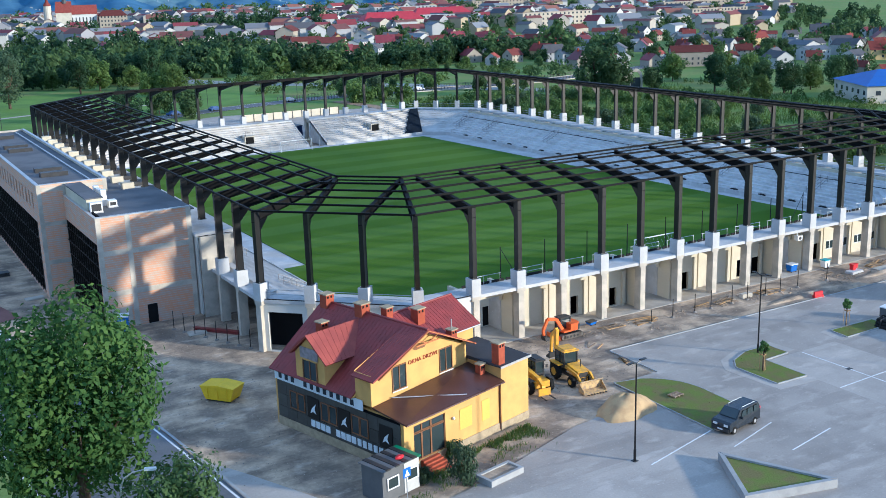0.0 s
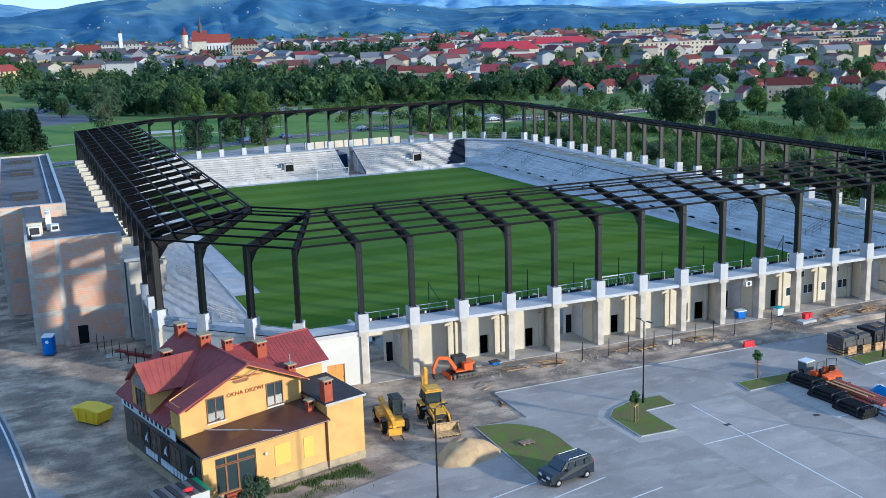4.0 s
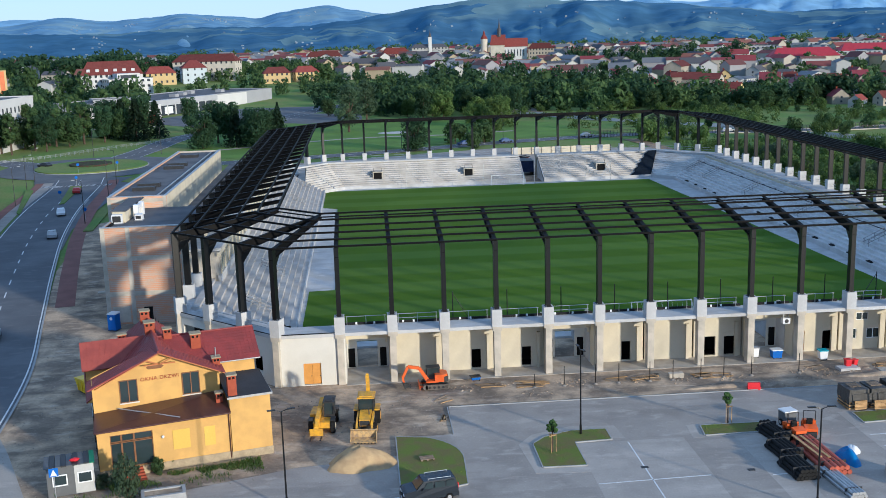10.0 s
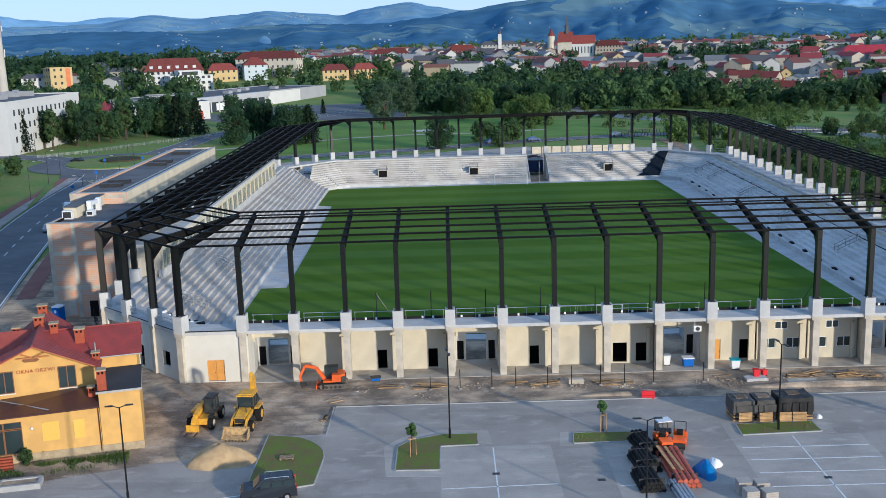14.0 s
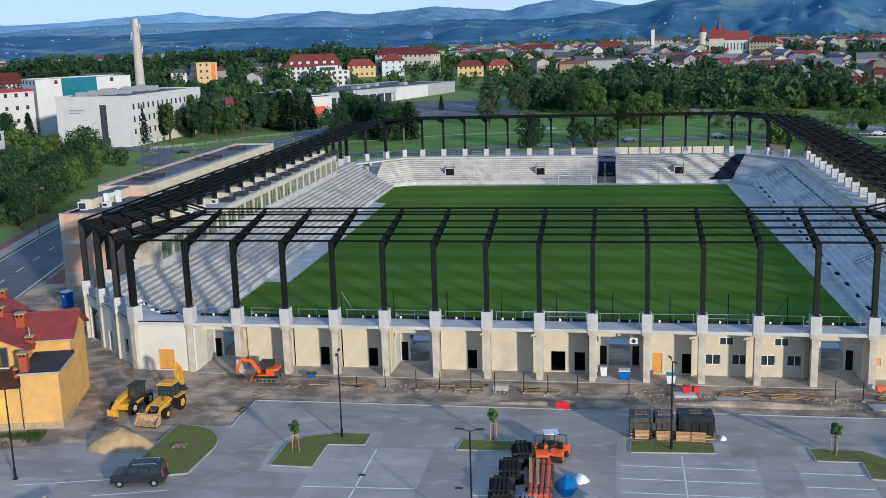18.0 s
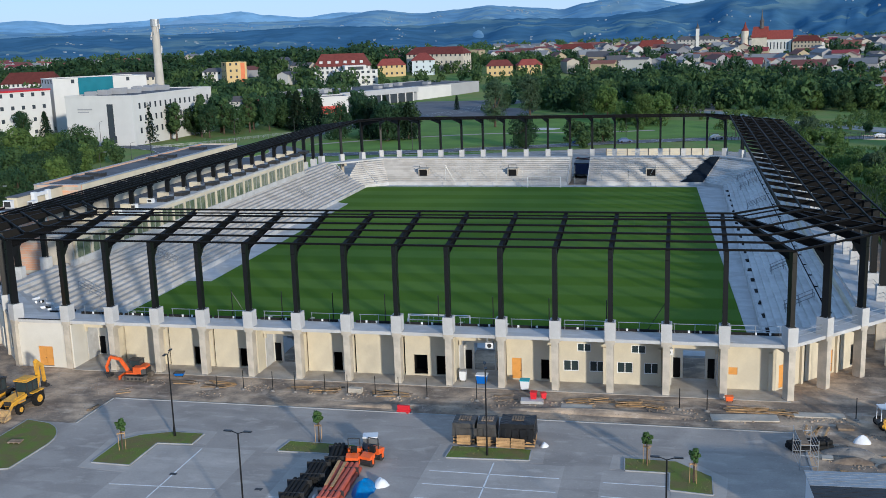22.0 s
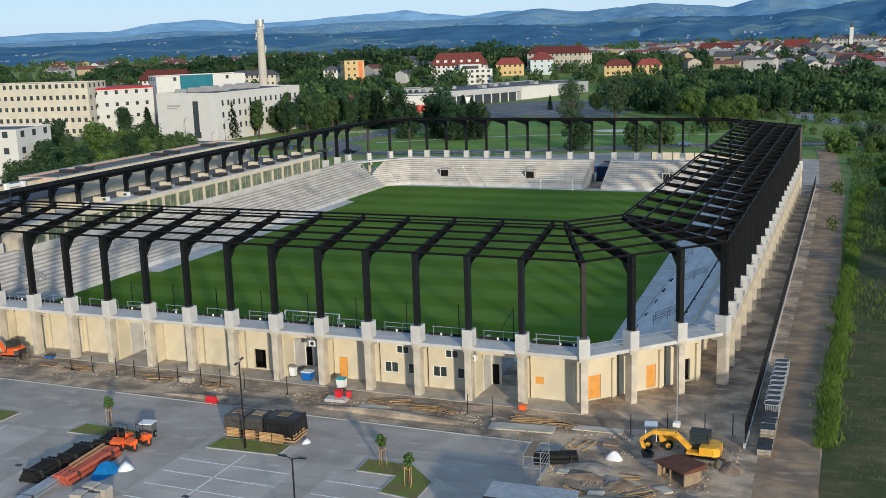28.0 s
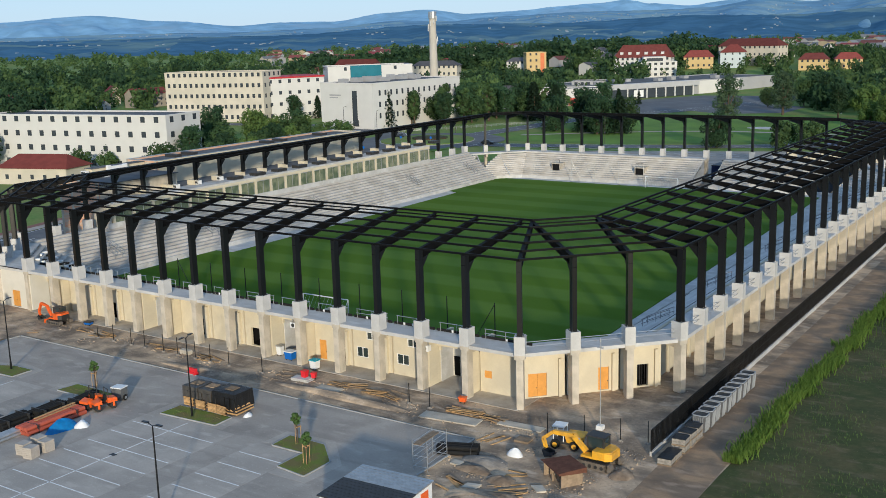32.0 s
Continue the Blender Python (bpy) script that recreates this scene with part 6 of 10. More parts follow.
heap("sand_mound", "pale yellow mound of building sand", "sand", -3.6, -20.6, 3.0, 1.9, 1.6, SAND, 2)
heap("rubble_mound", "low mound of grey rubble on the site", "rubble", 74.5, -12.0, 2.2, 1.2, 0.4, GRAVEL, 5)
heap("soil_mound", "low mound of brown soil on the site", "soil", 77.5, -18.5, 3.0, 1.6, 0.5, DIRT, 7)
heap("soil_bank", "low bank of loose soil along the trench", "soil", 36.0, -6.6, 8.0, 0.7, 0.3, DIRT, 9)
heap("soil_bank", "low bank of loose soil along the trench", "soil", 54.0, -5.6, 9.0, 0.8, 0.35, DIRT, 11)

skip = thing("yellow_skip", "bright yellow covered waste skip on the dirt", "skip", at=pose(-31.3, 2.0, 0, 0, 0, -52))
YEL = mat("bright_yellow_paint", (0.8, 0.55, 0.01), 0.45, var=0.08, scale=0.6)
part("body", Solid().add([(-1.3, -0.8, 0.15), (1.3, -0.8, 0.15), (1.3, 0.8, 0.15), (-1.3, 0.8, 0.15), (-1.75, -0.9, 1.35), (1.75, -0.9, 1.35), (1.75, 0.9, 1.35), (-1.75, 0.9, 1.35)], [(3, 2, 1, 0), (4, 5, 6, 7), (0, 1, 5, 4), (1, 2, 6, 5), (2, 3, 7, 6), (3, 0, 4, 7)]), YEL, skip)
part("lid", Solid().prism([(-1.75, -0.95), (0.0, -0.95), (0.0, 0.95), (-1.75, 0.95)], 1.35, [1.42, 1.6, 1.6, 1.42]).prism([(0.02, -0.95), (1.75, -0.95), (1.75, 0.95), (0.02, 0.95)], 1.35, [1.6, 1.42, 1.42, 1.6]), YEL, skip)
for x in (-1.0, 0.0, 1.0):
    part("rib", Solid().box(x - 0.05, -0.95, 0.3, x + 0.05, -0.86, 1.3).box(x - 0.05, 0.86, 0.3, x + 0.05, 0.95, 1.3), YEL, skip)
part("runner", Solid().box(-1.2, -0.7, 0, 1.2, -0.55, 0.15).box(-1.2, 0.55, 0, 1.2, 0.7, 0.15), DARK_STEEL, skip)


def toilet(x, y, yaw):
    t = thing("portable_toilet", "blue plastic portable toilet with a white roof", "portable toilet", "portable toilets", at=pose(x, y, 0, 0, 0, yaw))
    part("cabin", Solid().box(-0.55, -0.55, 0.1, 0.55, 0.55, 2.1), BLUE_PLASTIC, t)
    part("door", Solid().box(-0.42, -0.6, 0.2, 0.42, -0.56, 2.0), BLUE_PLASTIC, t)
    part("badge", Solid().tube((0, -0.63, 1.6), (0, -0.605, 1.6), 0.2, 14), WHITE_PLASTIC, t)
    part("roof", Solid().prism([(-0.6, -0.6), (0.6, -0.6), (0.6, 0.6), (-0.6, 0.6)], 2.1, [2.2, 2.2, 2.28, 2.28]), WHITE_PLASTIC, t)
    part("base", Solid().box(-0.58, -0.58, 0, 0.58, 0.58, 0.1), DARK_STEEL, t)


toilet(-34.2, 25.6, -20)


def pallet(m, parent=None):
    p = thing("wooden_pallet", "raw wooden pallet leaning on a stack", "pallet", "pallets in the car park", at=m)
    for k in range(7):
        part("slat", Solid().box(-0.6, -0.4 + k * 0.125, 0.11, 0.6, -0.3 + k * 0.125, 0.14), TIMBER, p)
    for y in (-0.4, -0.05, 0.3):
        part("bearer", Solid().box(-0.6, y, 0, 0.6, y + 0.1, 0.11), TIMBER, p)
    return p


P0 = pallet(pose(42.4, -15.2, 0.62, 90, 0, 4))
for x, y, z, rx, rz in ((44.2, -15.35, 0.62, 88, 3), (45.9, -15.4, 0.62, 86, 0), (47.2, -15.45, 0.62, 84, -6)):
    copy_thing(P0, pose(x, y, z, rx, 0, rz))
COVER = mat("grey_translucent_sheet", (0.075, 0.07, 0.064), 0.5, var=0.25, scale=0.5, bump=0.4)
BLACK_SHEET = mat("black_plastic_sheet", (0.015, 0.015, 0.016), 0.4, var=0.3, scale=0.6, bump=0.5)


def covered_stack(x, y, w, d, h, cover, label):
    st = thing("covered_pallet_stack", label, "material stack", "covered stacks", at=pose(x, y, 0.16, 0, 0, 3))
    for k in range(int(h / 0.3)):
        part("pallet_layer", Solid().box(-w / 2, -d / 2, k * 0.3, w / 2, d / 2, k * 0.3 + 0.14), TIMBER, st)
        part("goods", Solid().box(-w / 2 + 0.05, -d / 2 + 0.05, k * 0.3 + 0.14, w / 2 - 0.05, d / 2 - 0.05, k * 0.3 + 0.3), DARK_STEEL, st)
    r = random.Random(int(x * 10))
    s = Solid()
    n = 8
    rim = []
    for a, b in ((-1, -1), (1, -1), (1, 1), (-1, 1)):
        rim.append((a * (w / 2 + 0.03), b * (d / 2 + 0.03)))
    pts, top = [], []
    for i in range(4):
        for k in range(n):
            t = k / n
            p, q = rim[i], rim[(i + 1) % 4]
            cx, cy = p[0] + (q[0] - p[0]) * t, p[1] + (q[1] - p[1]) * t
            j = 1 + r.uniform(0, 0.05)
            pts.append((cx * j, cy * j, h * r.uniform(0.2, 0.5)))
            top.append((cx * 0.98, cy * 0.98, h + r.uniform(0.0, 0.08)))
    m = len(pts)
    s.add(pts + top + [(0, 0, h + 0.1)], [(i, (i + 1) % m, m + (i + 1) % m, m + i) for i in range(m)] + [(m + i, m + (i + 1) % m, 2 * m) for i in range(m)])
    part("cover_sheet", s, cover, st)
    # loose folds of the sheet hang down over the front
    for k in range(4):
        a = -w / 2 + (k + r.uniform(0.1, 0.5)) * w / 4
        b, z = a + r.uniform(0.25, 0.6), h * r.uniform(0.05, 0.35)
        y0 = -d / 2 - 0.1
        f = Solid().add([(a, y0, h * 0.8), (b, y0 - 0.04, h * 0.82), (b + r.uniform(-0.1, 0.15), y0 - 0.1, z), (a + r.uniform(-0.1, 0.1), y0 - 0.06, z + 0.15), (a, y0 + 0.05, h * 0.8), (b, y0 + 0.03, h * 0.82), (b, y0 - 0.05, z), (a, y0 - 0.02, z + 0.15)], [(0, 1, 2, 3), (7, 6, 5, 4), (0, 4, 5, 1), (1, 5, 6, 2), (2, 6, 7, 3), (3, 7, 4, 0)])
        part("sheet_fold", f, cover, st)
    p = Solid()
    for k in range(5):
        p.box(-0.5 + k * 0.22, -0.45, h + 0.1, -0.36 + k * 0.22, 0.55, h + 0.16)
    for y in (-0.42, 0.02, 0.46):
        p.box(-0.5, y, h + 0.02, 0.52, y + 0.09, h + 0.1)
    part("top_pallet", p, OLDTIMBER, st)


covered_stack(42.3, -13.9, 1.9, 2.2, 1.8, COVER, "pallet stack wrapped in grey translucent sheet")
covered_stack(44.3, -13.8, 1.6, 2.2, 1.8, COVER, "pallet stack wrapped in grey translucent sheet")
covered_stack(47.0, -13.8, 3.0, 2.4, 2.0, BLACK_SHEET, "wide pallet stack under loose black plastic sheet")
bag = heap("white_sack", "white sack beside the pallet stacks", "sack", 49.3, -14.2, 0.4, 0.6, 0.35, WHITE_PLASTIC, 21, 14, 5)


def bundle(x, y, yaw, length, n, rows_, r0, material, name, label, cat, z=0.03):
    b = thing(name, label, cat, at=pose(x, y, z, 0, 0, yaw))
    for j in range(rows_):
        for k in range(n - j):
            cx = (k - (n - j - 1) / 2) * 2 * r0
            part("pipe", Solid().tube((cx, -length / 2, r0 + j * r0 * 1.75), (cx, length / 2, r0 + j * r0 * 1.75), r0, 10), material, b)
    for y2 in (-length / 3, length / 3):
        part("strap", Solid().box(-n * r0, y2, 0.0, n * r0, y2 + 0.06, rows_ * r0 * 1.8 + 0.02), DARK_STEEL, b)
    return b


REDPIPE = mat("red_brown_pipe", (0.4, 0.09, 0.05), 0.5, var=0.12, scale=0.6, rand=0.2)
bundle(34.2, -25.0, 2, 6.6, 5, 2, 0.21, REDPIPE, "red_pipe_bundle", "bundle of long red brown drain pipes", "pipes")
bundle(32.4, -20.0, 10, 3.6, 5, 3, 0.17, RUBBER, "black_pipe_bundle", "bundle of short black plastic pipes", "pipes")
bundle(31.8, -23.6, 6, 3.4, 6, 3, 0.17, RUBBER, "black_pipe_bundle", "bundle of short black plastic pipes", "pipes")
bundle(31.4, -27.2, 4, 3.4, 6, 3, 0.17, RUBBER, "black_pipe_bundle", "bundle of short black plastic pipes", "pipes")
bundle(33.7, -30.0, 4, 5.0, 5, 2, 0.14, GALV, "grey_pipe_bundle", "bundle of pale grey plastic pipes", "pipes")
for x, y, z in ((33.4, -24.0, 0.82), (34.0, -24.3, 0.84)):
    b = tagged(part("timber_plank", Solid().box(-0.12, -2.4, 0, 0.12, 2.4, 0.05), TIMBER), "wooden plank laid on the red pipes", "plank")
    b.matrix_basis = pose(x, y, z, 0, 0, 5)
BLUE_TARP = mat("blue_tarpaulin", (0.02, 0.17, 0.45), 0.45, var=0.2, scale=0.4, bump=0.5)
heap("blue_tarpaulin", "crumpled bright blue tarpaulin over materials", "tarpaulin", 36.35, -25.4, 0.95, 1.7, 1.0, BLUE_TARP, 31, 18, 6)
heap("white_tarpaulin", "crumpled white sheet over materials", "tarpaulin", 37.4, -24.0, 0.7, 0.8, 0.6, WHITE_PLASTIC, 33, 16, 6)
for k, (x, y) in enumerate(((38.3, -29.2), (39.6, -29.4), (38.4, -30.8), (39.7, -31.0))):
    st = thing("block_pack", "wrapped pack of pale paving blocks", "paving packs", "packs of blocks", at=pose(x, y, 0.03, 0, 0, 4 * k))
    for j in range(6):
        part("block_layer", Solid().box(-0.5, -0.5, j * 0.17, 0.5, 0.5, j * 0.17 + 0.155), PAVING_PALE, st)


def roller(x, y, yaw):
    r = thing("tandem_roller", "small orange tandem road roller with a roll bar", "road roller", "road rollers", at=pose(x, y, 0.03, 0, 0, yaw))
    for yy in (-0.75, 0.75):
        part("drum", Solid().tube((-0.5, yy, 0.35), (0.5, yy, 0.35), 0.35, 18), DARK_STEEL, r)
        part("fork", Solid().box(-0.6, yy - 0.1, 0.3, -0.52, yy + 0.1, 0.95), PIT_ORANGE, r)
        part("fork", Solid().box(0.52, yy - 0.1, 0.3, 0.6, yy + 0.1, 0.95), PIT_ORANGE, r)
    part("bonnet", Solid().prism([(-0.55, 0.2), (0.55, 0.2), (0.5, 1.15), (-0.5, 1.15)], 0.7, [1.25, 1.25, 1.05, 1.05]), PIT_ORANGE, r)
    part("front_body", Solid().prism([(-0.5, -1.15), (0.5, -1.15), (0.55, -0.4), (-0.55, -0.4)], 0.7, [0.95, 0.95, 1.1, 1.1]), PIT_ORANGE, r)
    part("floor", Solid().box(-0.5, -0.45, 0.62, 0.5, 0.25, 0.7), DARK_STEEL, r)
    part("driver_seat", Solid().box(-0.25, 0.0, 0.95, 0.25, 0.2, 1.45).box(-0.25, -0.3, 0.85, 0.25, 0.05, 0.98), RUBBER, r)
    part("roll_bar", Solid().tube((-0.5, 0.25, 0.9), (-0.5, 0.25, 2.1), 0.04, 8).tube((0.5, 0.25, 0.9), (0.5, 0.25, 2.1), 0.04, 8).tube((-0.5, 0.25, 2.1), (0.5, 0.25, 2.1), 0.04, 8), DARK_STEEL, r)
    part("steering_wheel", Solid().tube((0, -0.42, 1.3), (0, -0.4, 1.33), 0.18, 12), RUBBER, r)


roller(34.0, -20.2, 8)
roller(35.5, -19.9, -16)
gen = thing("site_generator", "grey site generator trailer with a white canopy", "generator", at=pose(34.6, -17.3, 0.03, 0, 0, 12))
part("casing", Solid().box(-0.6, -0.5, 0.35, 0.6, 0.5, 1.3), KGREY, gen)
part("canopy", Solid().box(-0.65, -0.55, 1.3, 0.65, 0.55, 1.4), WHITE_PLASTIC, gen)
wheel(gen, -0.65, 0, 0.3, 0.3, 0.15, GALV)
wheel(gen, 0.65, 0, 0.3, 0.3, 0.15, GALV)
barrier = thing("red_barrier", "red plastic road barrier lying on the kerb edge", "barrier", at=pose(35.1, -8.0, 0.1, 0, 0, -4))
part("body", Solid().prism([(-0.65, -0.22), (0.65, -0.22), (0.65, 0.22), (-0.65, 0.22)], 0, 0.2).prism([(-0.6, -0.12), (0.6, -0.12), (0.6, 0.12), (-0.6, 0.12)], 0.2, 0.62), RED_PLASTIC, barrier)
part("foot", Solid().box(-0.55, -0.3, -0.08, -0.35, 0.3, 0).box(0.35, -0.3, -0.08, 0.55, 0.3, 0), RED_PLASTIC, barrier)

# fence posts along the trench
FP = mast(14.0, -3.9, 0, 1.4, 0.05, "fence_post", "black steel fence post set in a concrete footing", "fence post", "fence posts", STEEL)
part("footing", heap("x", "", "", 0, 0, 0.3, 0.3, 0.1, GRAVEL, 3, 10, 3).data, None, FP)
bpy.data.objects.remove(bpy.data.objects["x"])
for x in (17.0, 20.2, 22.6, 25.8, 28.2, 31.1, 33.5, 36.4, 41.4):
    copy_thing(FP, Matrix.Translation((x, -3.95, 0)) @ Matrix.Diagonal((1, 1, 1.5, 1)))
for x, y in ((60.7, -3.7), (63.2, -3.8), (79.2, -3.0), (82.3, -2.2), (84.6, -1.6), (76.2, -4.2)):
    copy_thing(FP, Matrix.Translation((x, y, 0)) @ Matrix.Diagonal((1, 1, 1.5, 1)))
for k in range(8):
    copy_thing(FP, Matrix.Translation((-29.2 + 0.85 * k * 0.8, 24.3 - k * 1.55, 0)) @ Matrix.Diagonal((1, 1, 1.5, 1)))

# clutter along the facade
rnd = random.Random(12)


def planks(x, y, yaw, n, length, spread, label, z=0.0):
    st = thing("plank_pile", label, "timber pile", "timber piles", at=pose(x, y, z, 0, 0, yaw))
    for k in range(n):
        b = part("plank", Solid().box(-length / 2 * rnd.uniform(0.7, 1), -0.08, 0, length / 2, 0.08, 0.05), OLDTIMBER if rnd.random() < 0.5 else TIMBER, st)
        b.matrix_basis = pose(rnd.uniform(-spread, spread) * 0.4, rnd.uniform(-spread, spread), 0.055 * (k // 4), 0, 0, rnd.uniform(-16, 16))


planks(51.0, -2.9, 4, 14, 2.2, 0.5, "loose pile of old planks on the dirt")
planks(56.0, -3.3, 8, 18, 2.6, 0.6, "loose pile of pale planks on the dirt")
planks(66.8, -3.0, 0, 16, 4.0, 0.7, "stacked timber and boards beside the corner")
planks(69.5, -3.4, -4, 12, 3.6, 0.5, "stacked timber and boards beside the corner")
planks(25.5, -3.3, 3, 10, 3.0, 0.4, "loose planks along the trench")
planks(13.5, -3.4, -3, 8, 2.6, 0.4, "loose planks along the trench")
planks(31.5, -3.0, 2, 10, 2.0, 0.4, "loose planks along the trench")
planks(4.3, -11.2, 80, 8, 1.6, 0.3, "small pile of timber at the kerb corner")
for x, y, a, b, h, mt, lb in ((46.8, -3.6, 2.2, 1.1, 0.3, SLAB, "pallet of pale concrete slabs on the dirt"), (51.2, -4.6, 3.0, 1.6, 0.12, CONC, "low pale concrete slab lying on the dirt"), (66.5, -5.2, 6.0, 1.6, 0.14, CONC, "long pale concrete element on the ground"), (28.8, -3.2, 1.6, 0.6, 0.5, CONC, "stack of concrete blocks"), (73.2, -3.6, 4.6, 1.1, 0.12, CONC, "long pale concrete element on the ground"), (75.0, -6.4, 1.4, 1.0, 0.2, OLDTIMBER, "wooden crate base on the ground"), (72.6, -13.4, 0.9, 0.8, 0.15, CONC, "broken concrete slab"), (-27.5, 21.5, 2.0, 1.6, 0.12, CONC, "pale concrete slab on the dirt"), (-40.0, 46.0, 2.2, 1.2, 0.2, CONC, "pale concrete slab beside the building"), (-41.5, 60.0, 1.4, 1.4, 0.5, DARK_STEEL, "stack of dark formwork panels")):
    st = thing("building_slabs", lb, "slabs", "slabs on the site", at=pose(x, y, 0, 0, 0, rnd.uniform(-6, 6)))
    nlay = max(1, int(h / 0.12))
    for k in range(nlay):
        part("slab", Solid().box(-a / 2, -b / 2, k * h / nlay, a / 2 - rnd.uniform(0, 0.15), b / 2, (k + 0.9) * h / nlay), mt, st)


for x, y, a, n, ln in ((9.5, -2.6, 4, 5, 2.6), (13.8, -2.9, -3, 7, 3.2), (22.4, -3.0, 2, 4, 2.4), (25.6, -2.5, 8, 6, 2.8), (33.0, -3.1, -5, 5, 3.4), (44.0, -2.9, 12, 4, 2.0), (53.2, -2.4, 20, 9, 2.2), (58.0, -2.6, -14, 10, 2.6), (68.4, -3.4, 6, 8, 3.6), (4.6, -6.2, 30, 3, 1.6), (72.4, -7.4, 70, 4, 2.6), (78.2, -13.0, 15, 4, 1.8)):
    planks(x, y, a, n, ln, 0.9, "scattered raw timber planks on the trodden dirt")


def bin_box(x, y, w, d, h, body, lid, label, yaw=0):
    b = thing("site_container", label, "container", "bins at the entrance", at=pose(x, y, 0.03 if y > -1 else 0.1, 0, 0, yaw))
    part("body", Solid().add([(-w * 0.42, -d * 0.42, 0.12), (w * 0.42, -d * 0.42, 0.12), (w * 0.42, d * 0.42, 0.12), (-w * 0.42, d * 0.42, 0.12), (-w / 2, -d / 2, h), (w / 2, -d / 2, h), (w / 2, d / 2, h), (-w / 2, d / 2, h)], [(3, 2, 1, 0), (4, 5, 6, 7), (0, 1, 5, 4), (1, 2, 6, 5), (2, 3, 7, 6), (3, 0, 4, 7)]), body, b)
    part("lid", Solid().box(-w / 2 - 0.04, -d / 2 - 0.04, h, w / 2 + 0.04, d / 2 + 0.04, h + 0.1), lid, b)
    for x2 in (-w * 0.35, w * 0.35):
        part("castor", Solid().tube((x2, -d * 0.35, 0.08), (x2 + 0.05, -d * 0.35, 0.08), 0.08, 8), RUBBER, b)


bin_box(38.9, 1.6, 0.7, 0.6, 1.1, WHITE_PLASTIC, GALV, "grey white plastic bin under the stand")
bin_box(41.0, 1.0, 1.1, 0.9, 0.95, BLUE_PLASTIC, WHITE_PLASTIC, "blue plastic bin with a white lid")
bin_box(45.6, -0.2, 0.9, 0.8, 1.0, WHITE_PLASTIC, mat("turquoise_lid", (0.03, 0.35, 0.45), 0.5), "white tank with a turquoise lid")
bin_box(46.9, -3.3, 0.6, 0.6, 0.8, RED_PLASTIC, RED_PLASTIC, "red plastic tub on a concrete slab")
bin_box(47.8, -2.9, 0.5, 0.5, 0.6, RED_PLASTIC, RED_PLASTIC, "red plastic tub on a concrete slab", 20)
bin_box(65.3, -1.2, 0.7, 0.5, 0.5, PIT_ORANGE, PIT_ORANGE, "orange plastic tub on the dirt", 10)
bin_box(8.3, -0.9, 1.0, 0.7, 0.4, BLUE_PLASTIC, DARK_STEEL, "low blue plastic tray on the dirt", 10)
for x in (41.9, 59.6):
    c = thing("heater_unit", "white fan unit hung under the slab", "fan unit", at=Matrix.Translation((x, 1.0, 3.9)))
    part("casing", Solid().box(-0.4, -0.3, 0, 0.4, 0.3, 0.6), WHITE_PLASTIC, c)
    part("fan_grille", Solid().tube((0, -0.32, 0.3), (0, -0.305, 0.3), 0.22, 12), DARK_STEEL, c)
    part("bracket", Solid().box(-0.3, -0.05, 0.6, -0.2, 0.05, 1.3).box(0.2, -0.05, 0.6, 0.3, 0.05, 1.3), GALV, c)

# south-east corner
shed = thing("site_shed", "long white and black ribbed metal site shed", "shed", at=pose(73.1, -25.0, 0, 0, 0, 3))
part("walls", Solid().box(-3.1, -2.8, 0, 3.1, 2.8, 2.5), WHITE_PLASTIC, shed)
for k in range(14):
    part("roof_sheet", Solid().prism([(-3.25, -2.95 + k * 0.42), (3.25, -2.95 + k * 0.42), (3.25, -2.95 + (k + 1) * 0.42 - 0.04), (-3.25, -2.95 + (k + 1) * 0.42 - 0.04)], 2.45 + 0.01 * k, 2.55 + 0.01 * k), DARK_STEEL if k < 8 else GALV, shed)
part("orange_door", Solid().box(3.11, 1.2, 0.1, 3.16, 2.2, 2.2), PIT_ORANGE, shed)
scaf = thing("scaffold_tower", "light aluminium scaffold tower", "scaffold", at=pose(70.7, -14.6, 0, 0, 0, 4))
for x in (-0.7, 0.7):
    for y in (-1.6, 1.6):
        part("standard", Solid().tube((x, y, 0), (x, y, 2.6), 0.035, 6), GALV, scaf)
    for k in range(6):
        part("rung", Solid().tube((x, -1.6, 0.3 + k * 0.42), (x, 1.6, 0.3 + k * 0.42), 0.025, 6), GALV, scaf)
for y in (-1.6, 1.6):
    for k in range(3):
        part("ledger", Solid().tube((-0.7, y, 0.4 + k * 0.9), (0.7, y, 0.4 + k * 0.9), 0.025, 6), GALV, scaf)
part("platform", Solid().box(-0.66, -1.56, 2.2, 0.0, 1.56, 2.26), OLDTIMBER, scaf)
bundle(71.4, -11.4, -68, 3.6, 4, 2, 0.2, RUBBER, "black_pipe_bundle", "bundle of black plastic pipes on the dirt", "pipes", 0.0)
heap("white_bulk_bag", "white woven bulk bag of aggregate", "bulk bag", 75.9, -9.4, 0.75, 0.6, 0.6, WHITE_PLASTIC, 41, 16, 6)
rust = thing("rusty_steel_box", "rusty brown steel trench box on timber legs", "steel box", at=pose(81.7, -11.7, 0, 0, 0, -34))
RUST = mat("brown_rusted_steel", (0.13, 0.06, 0.04), 0.8, var=0.25, scale=0.6)
part("top_plate", Solid().prism([(-1.9, -1.1), (1.6, -1.3), (1.9, 1.0), (-1.2, 1.2)], 1.15, [1.2, 1.35, 1.6, 1.4]), RUST, rust)
part("side_panel", Solid().box(-1.5, -1.05, 0, -1.4, 0.9, 1.15).box(1.3, -1.0, 0, 1.4, 0.9, 1.2).box(-1.4, 0.8, 0, 1.3, 0.9, 1.15), OLDTIMBER, rust)
part("leg", Solid().box(-0.2, -1.0, 0, -0.08, -0.9, 1.15), OLDTIMBER, rust)
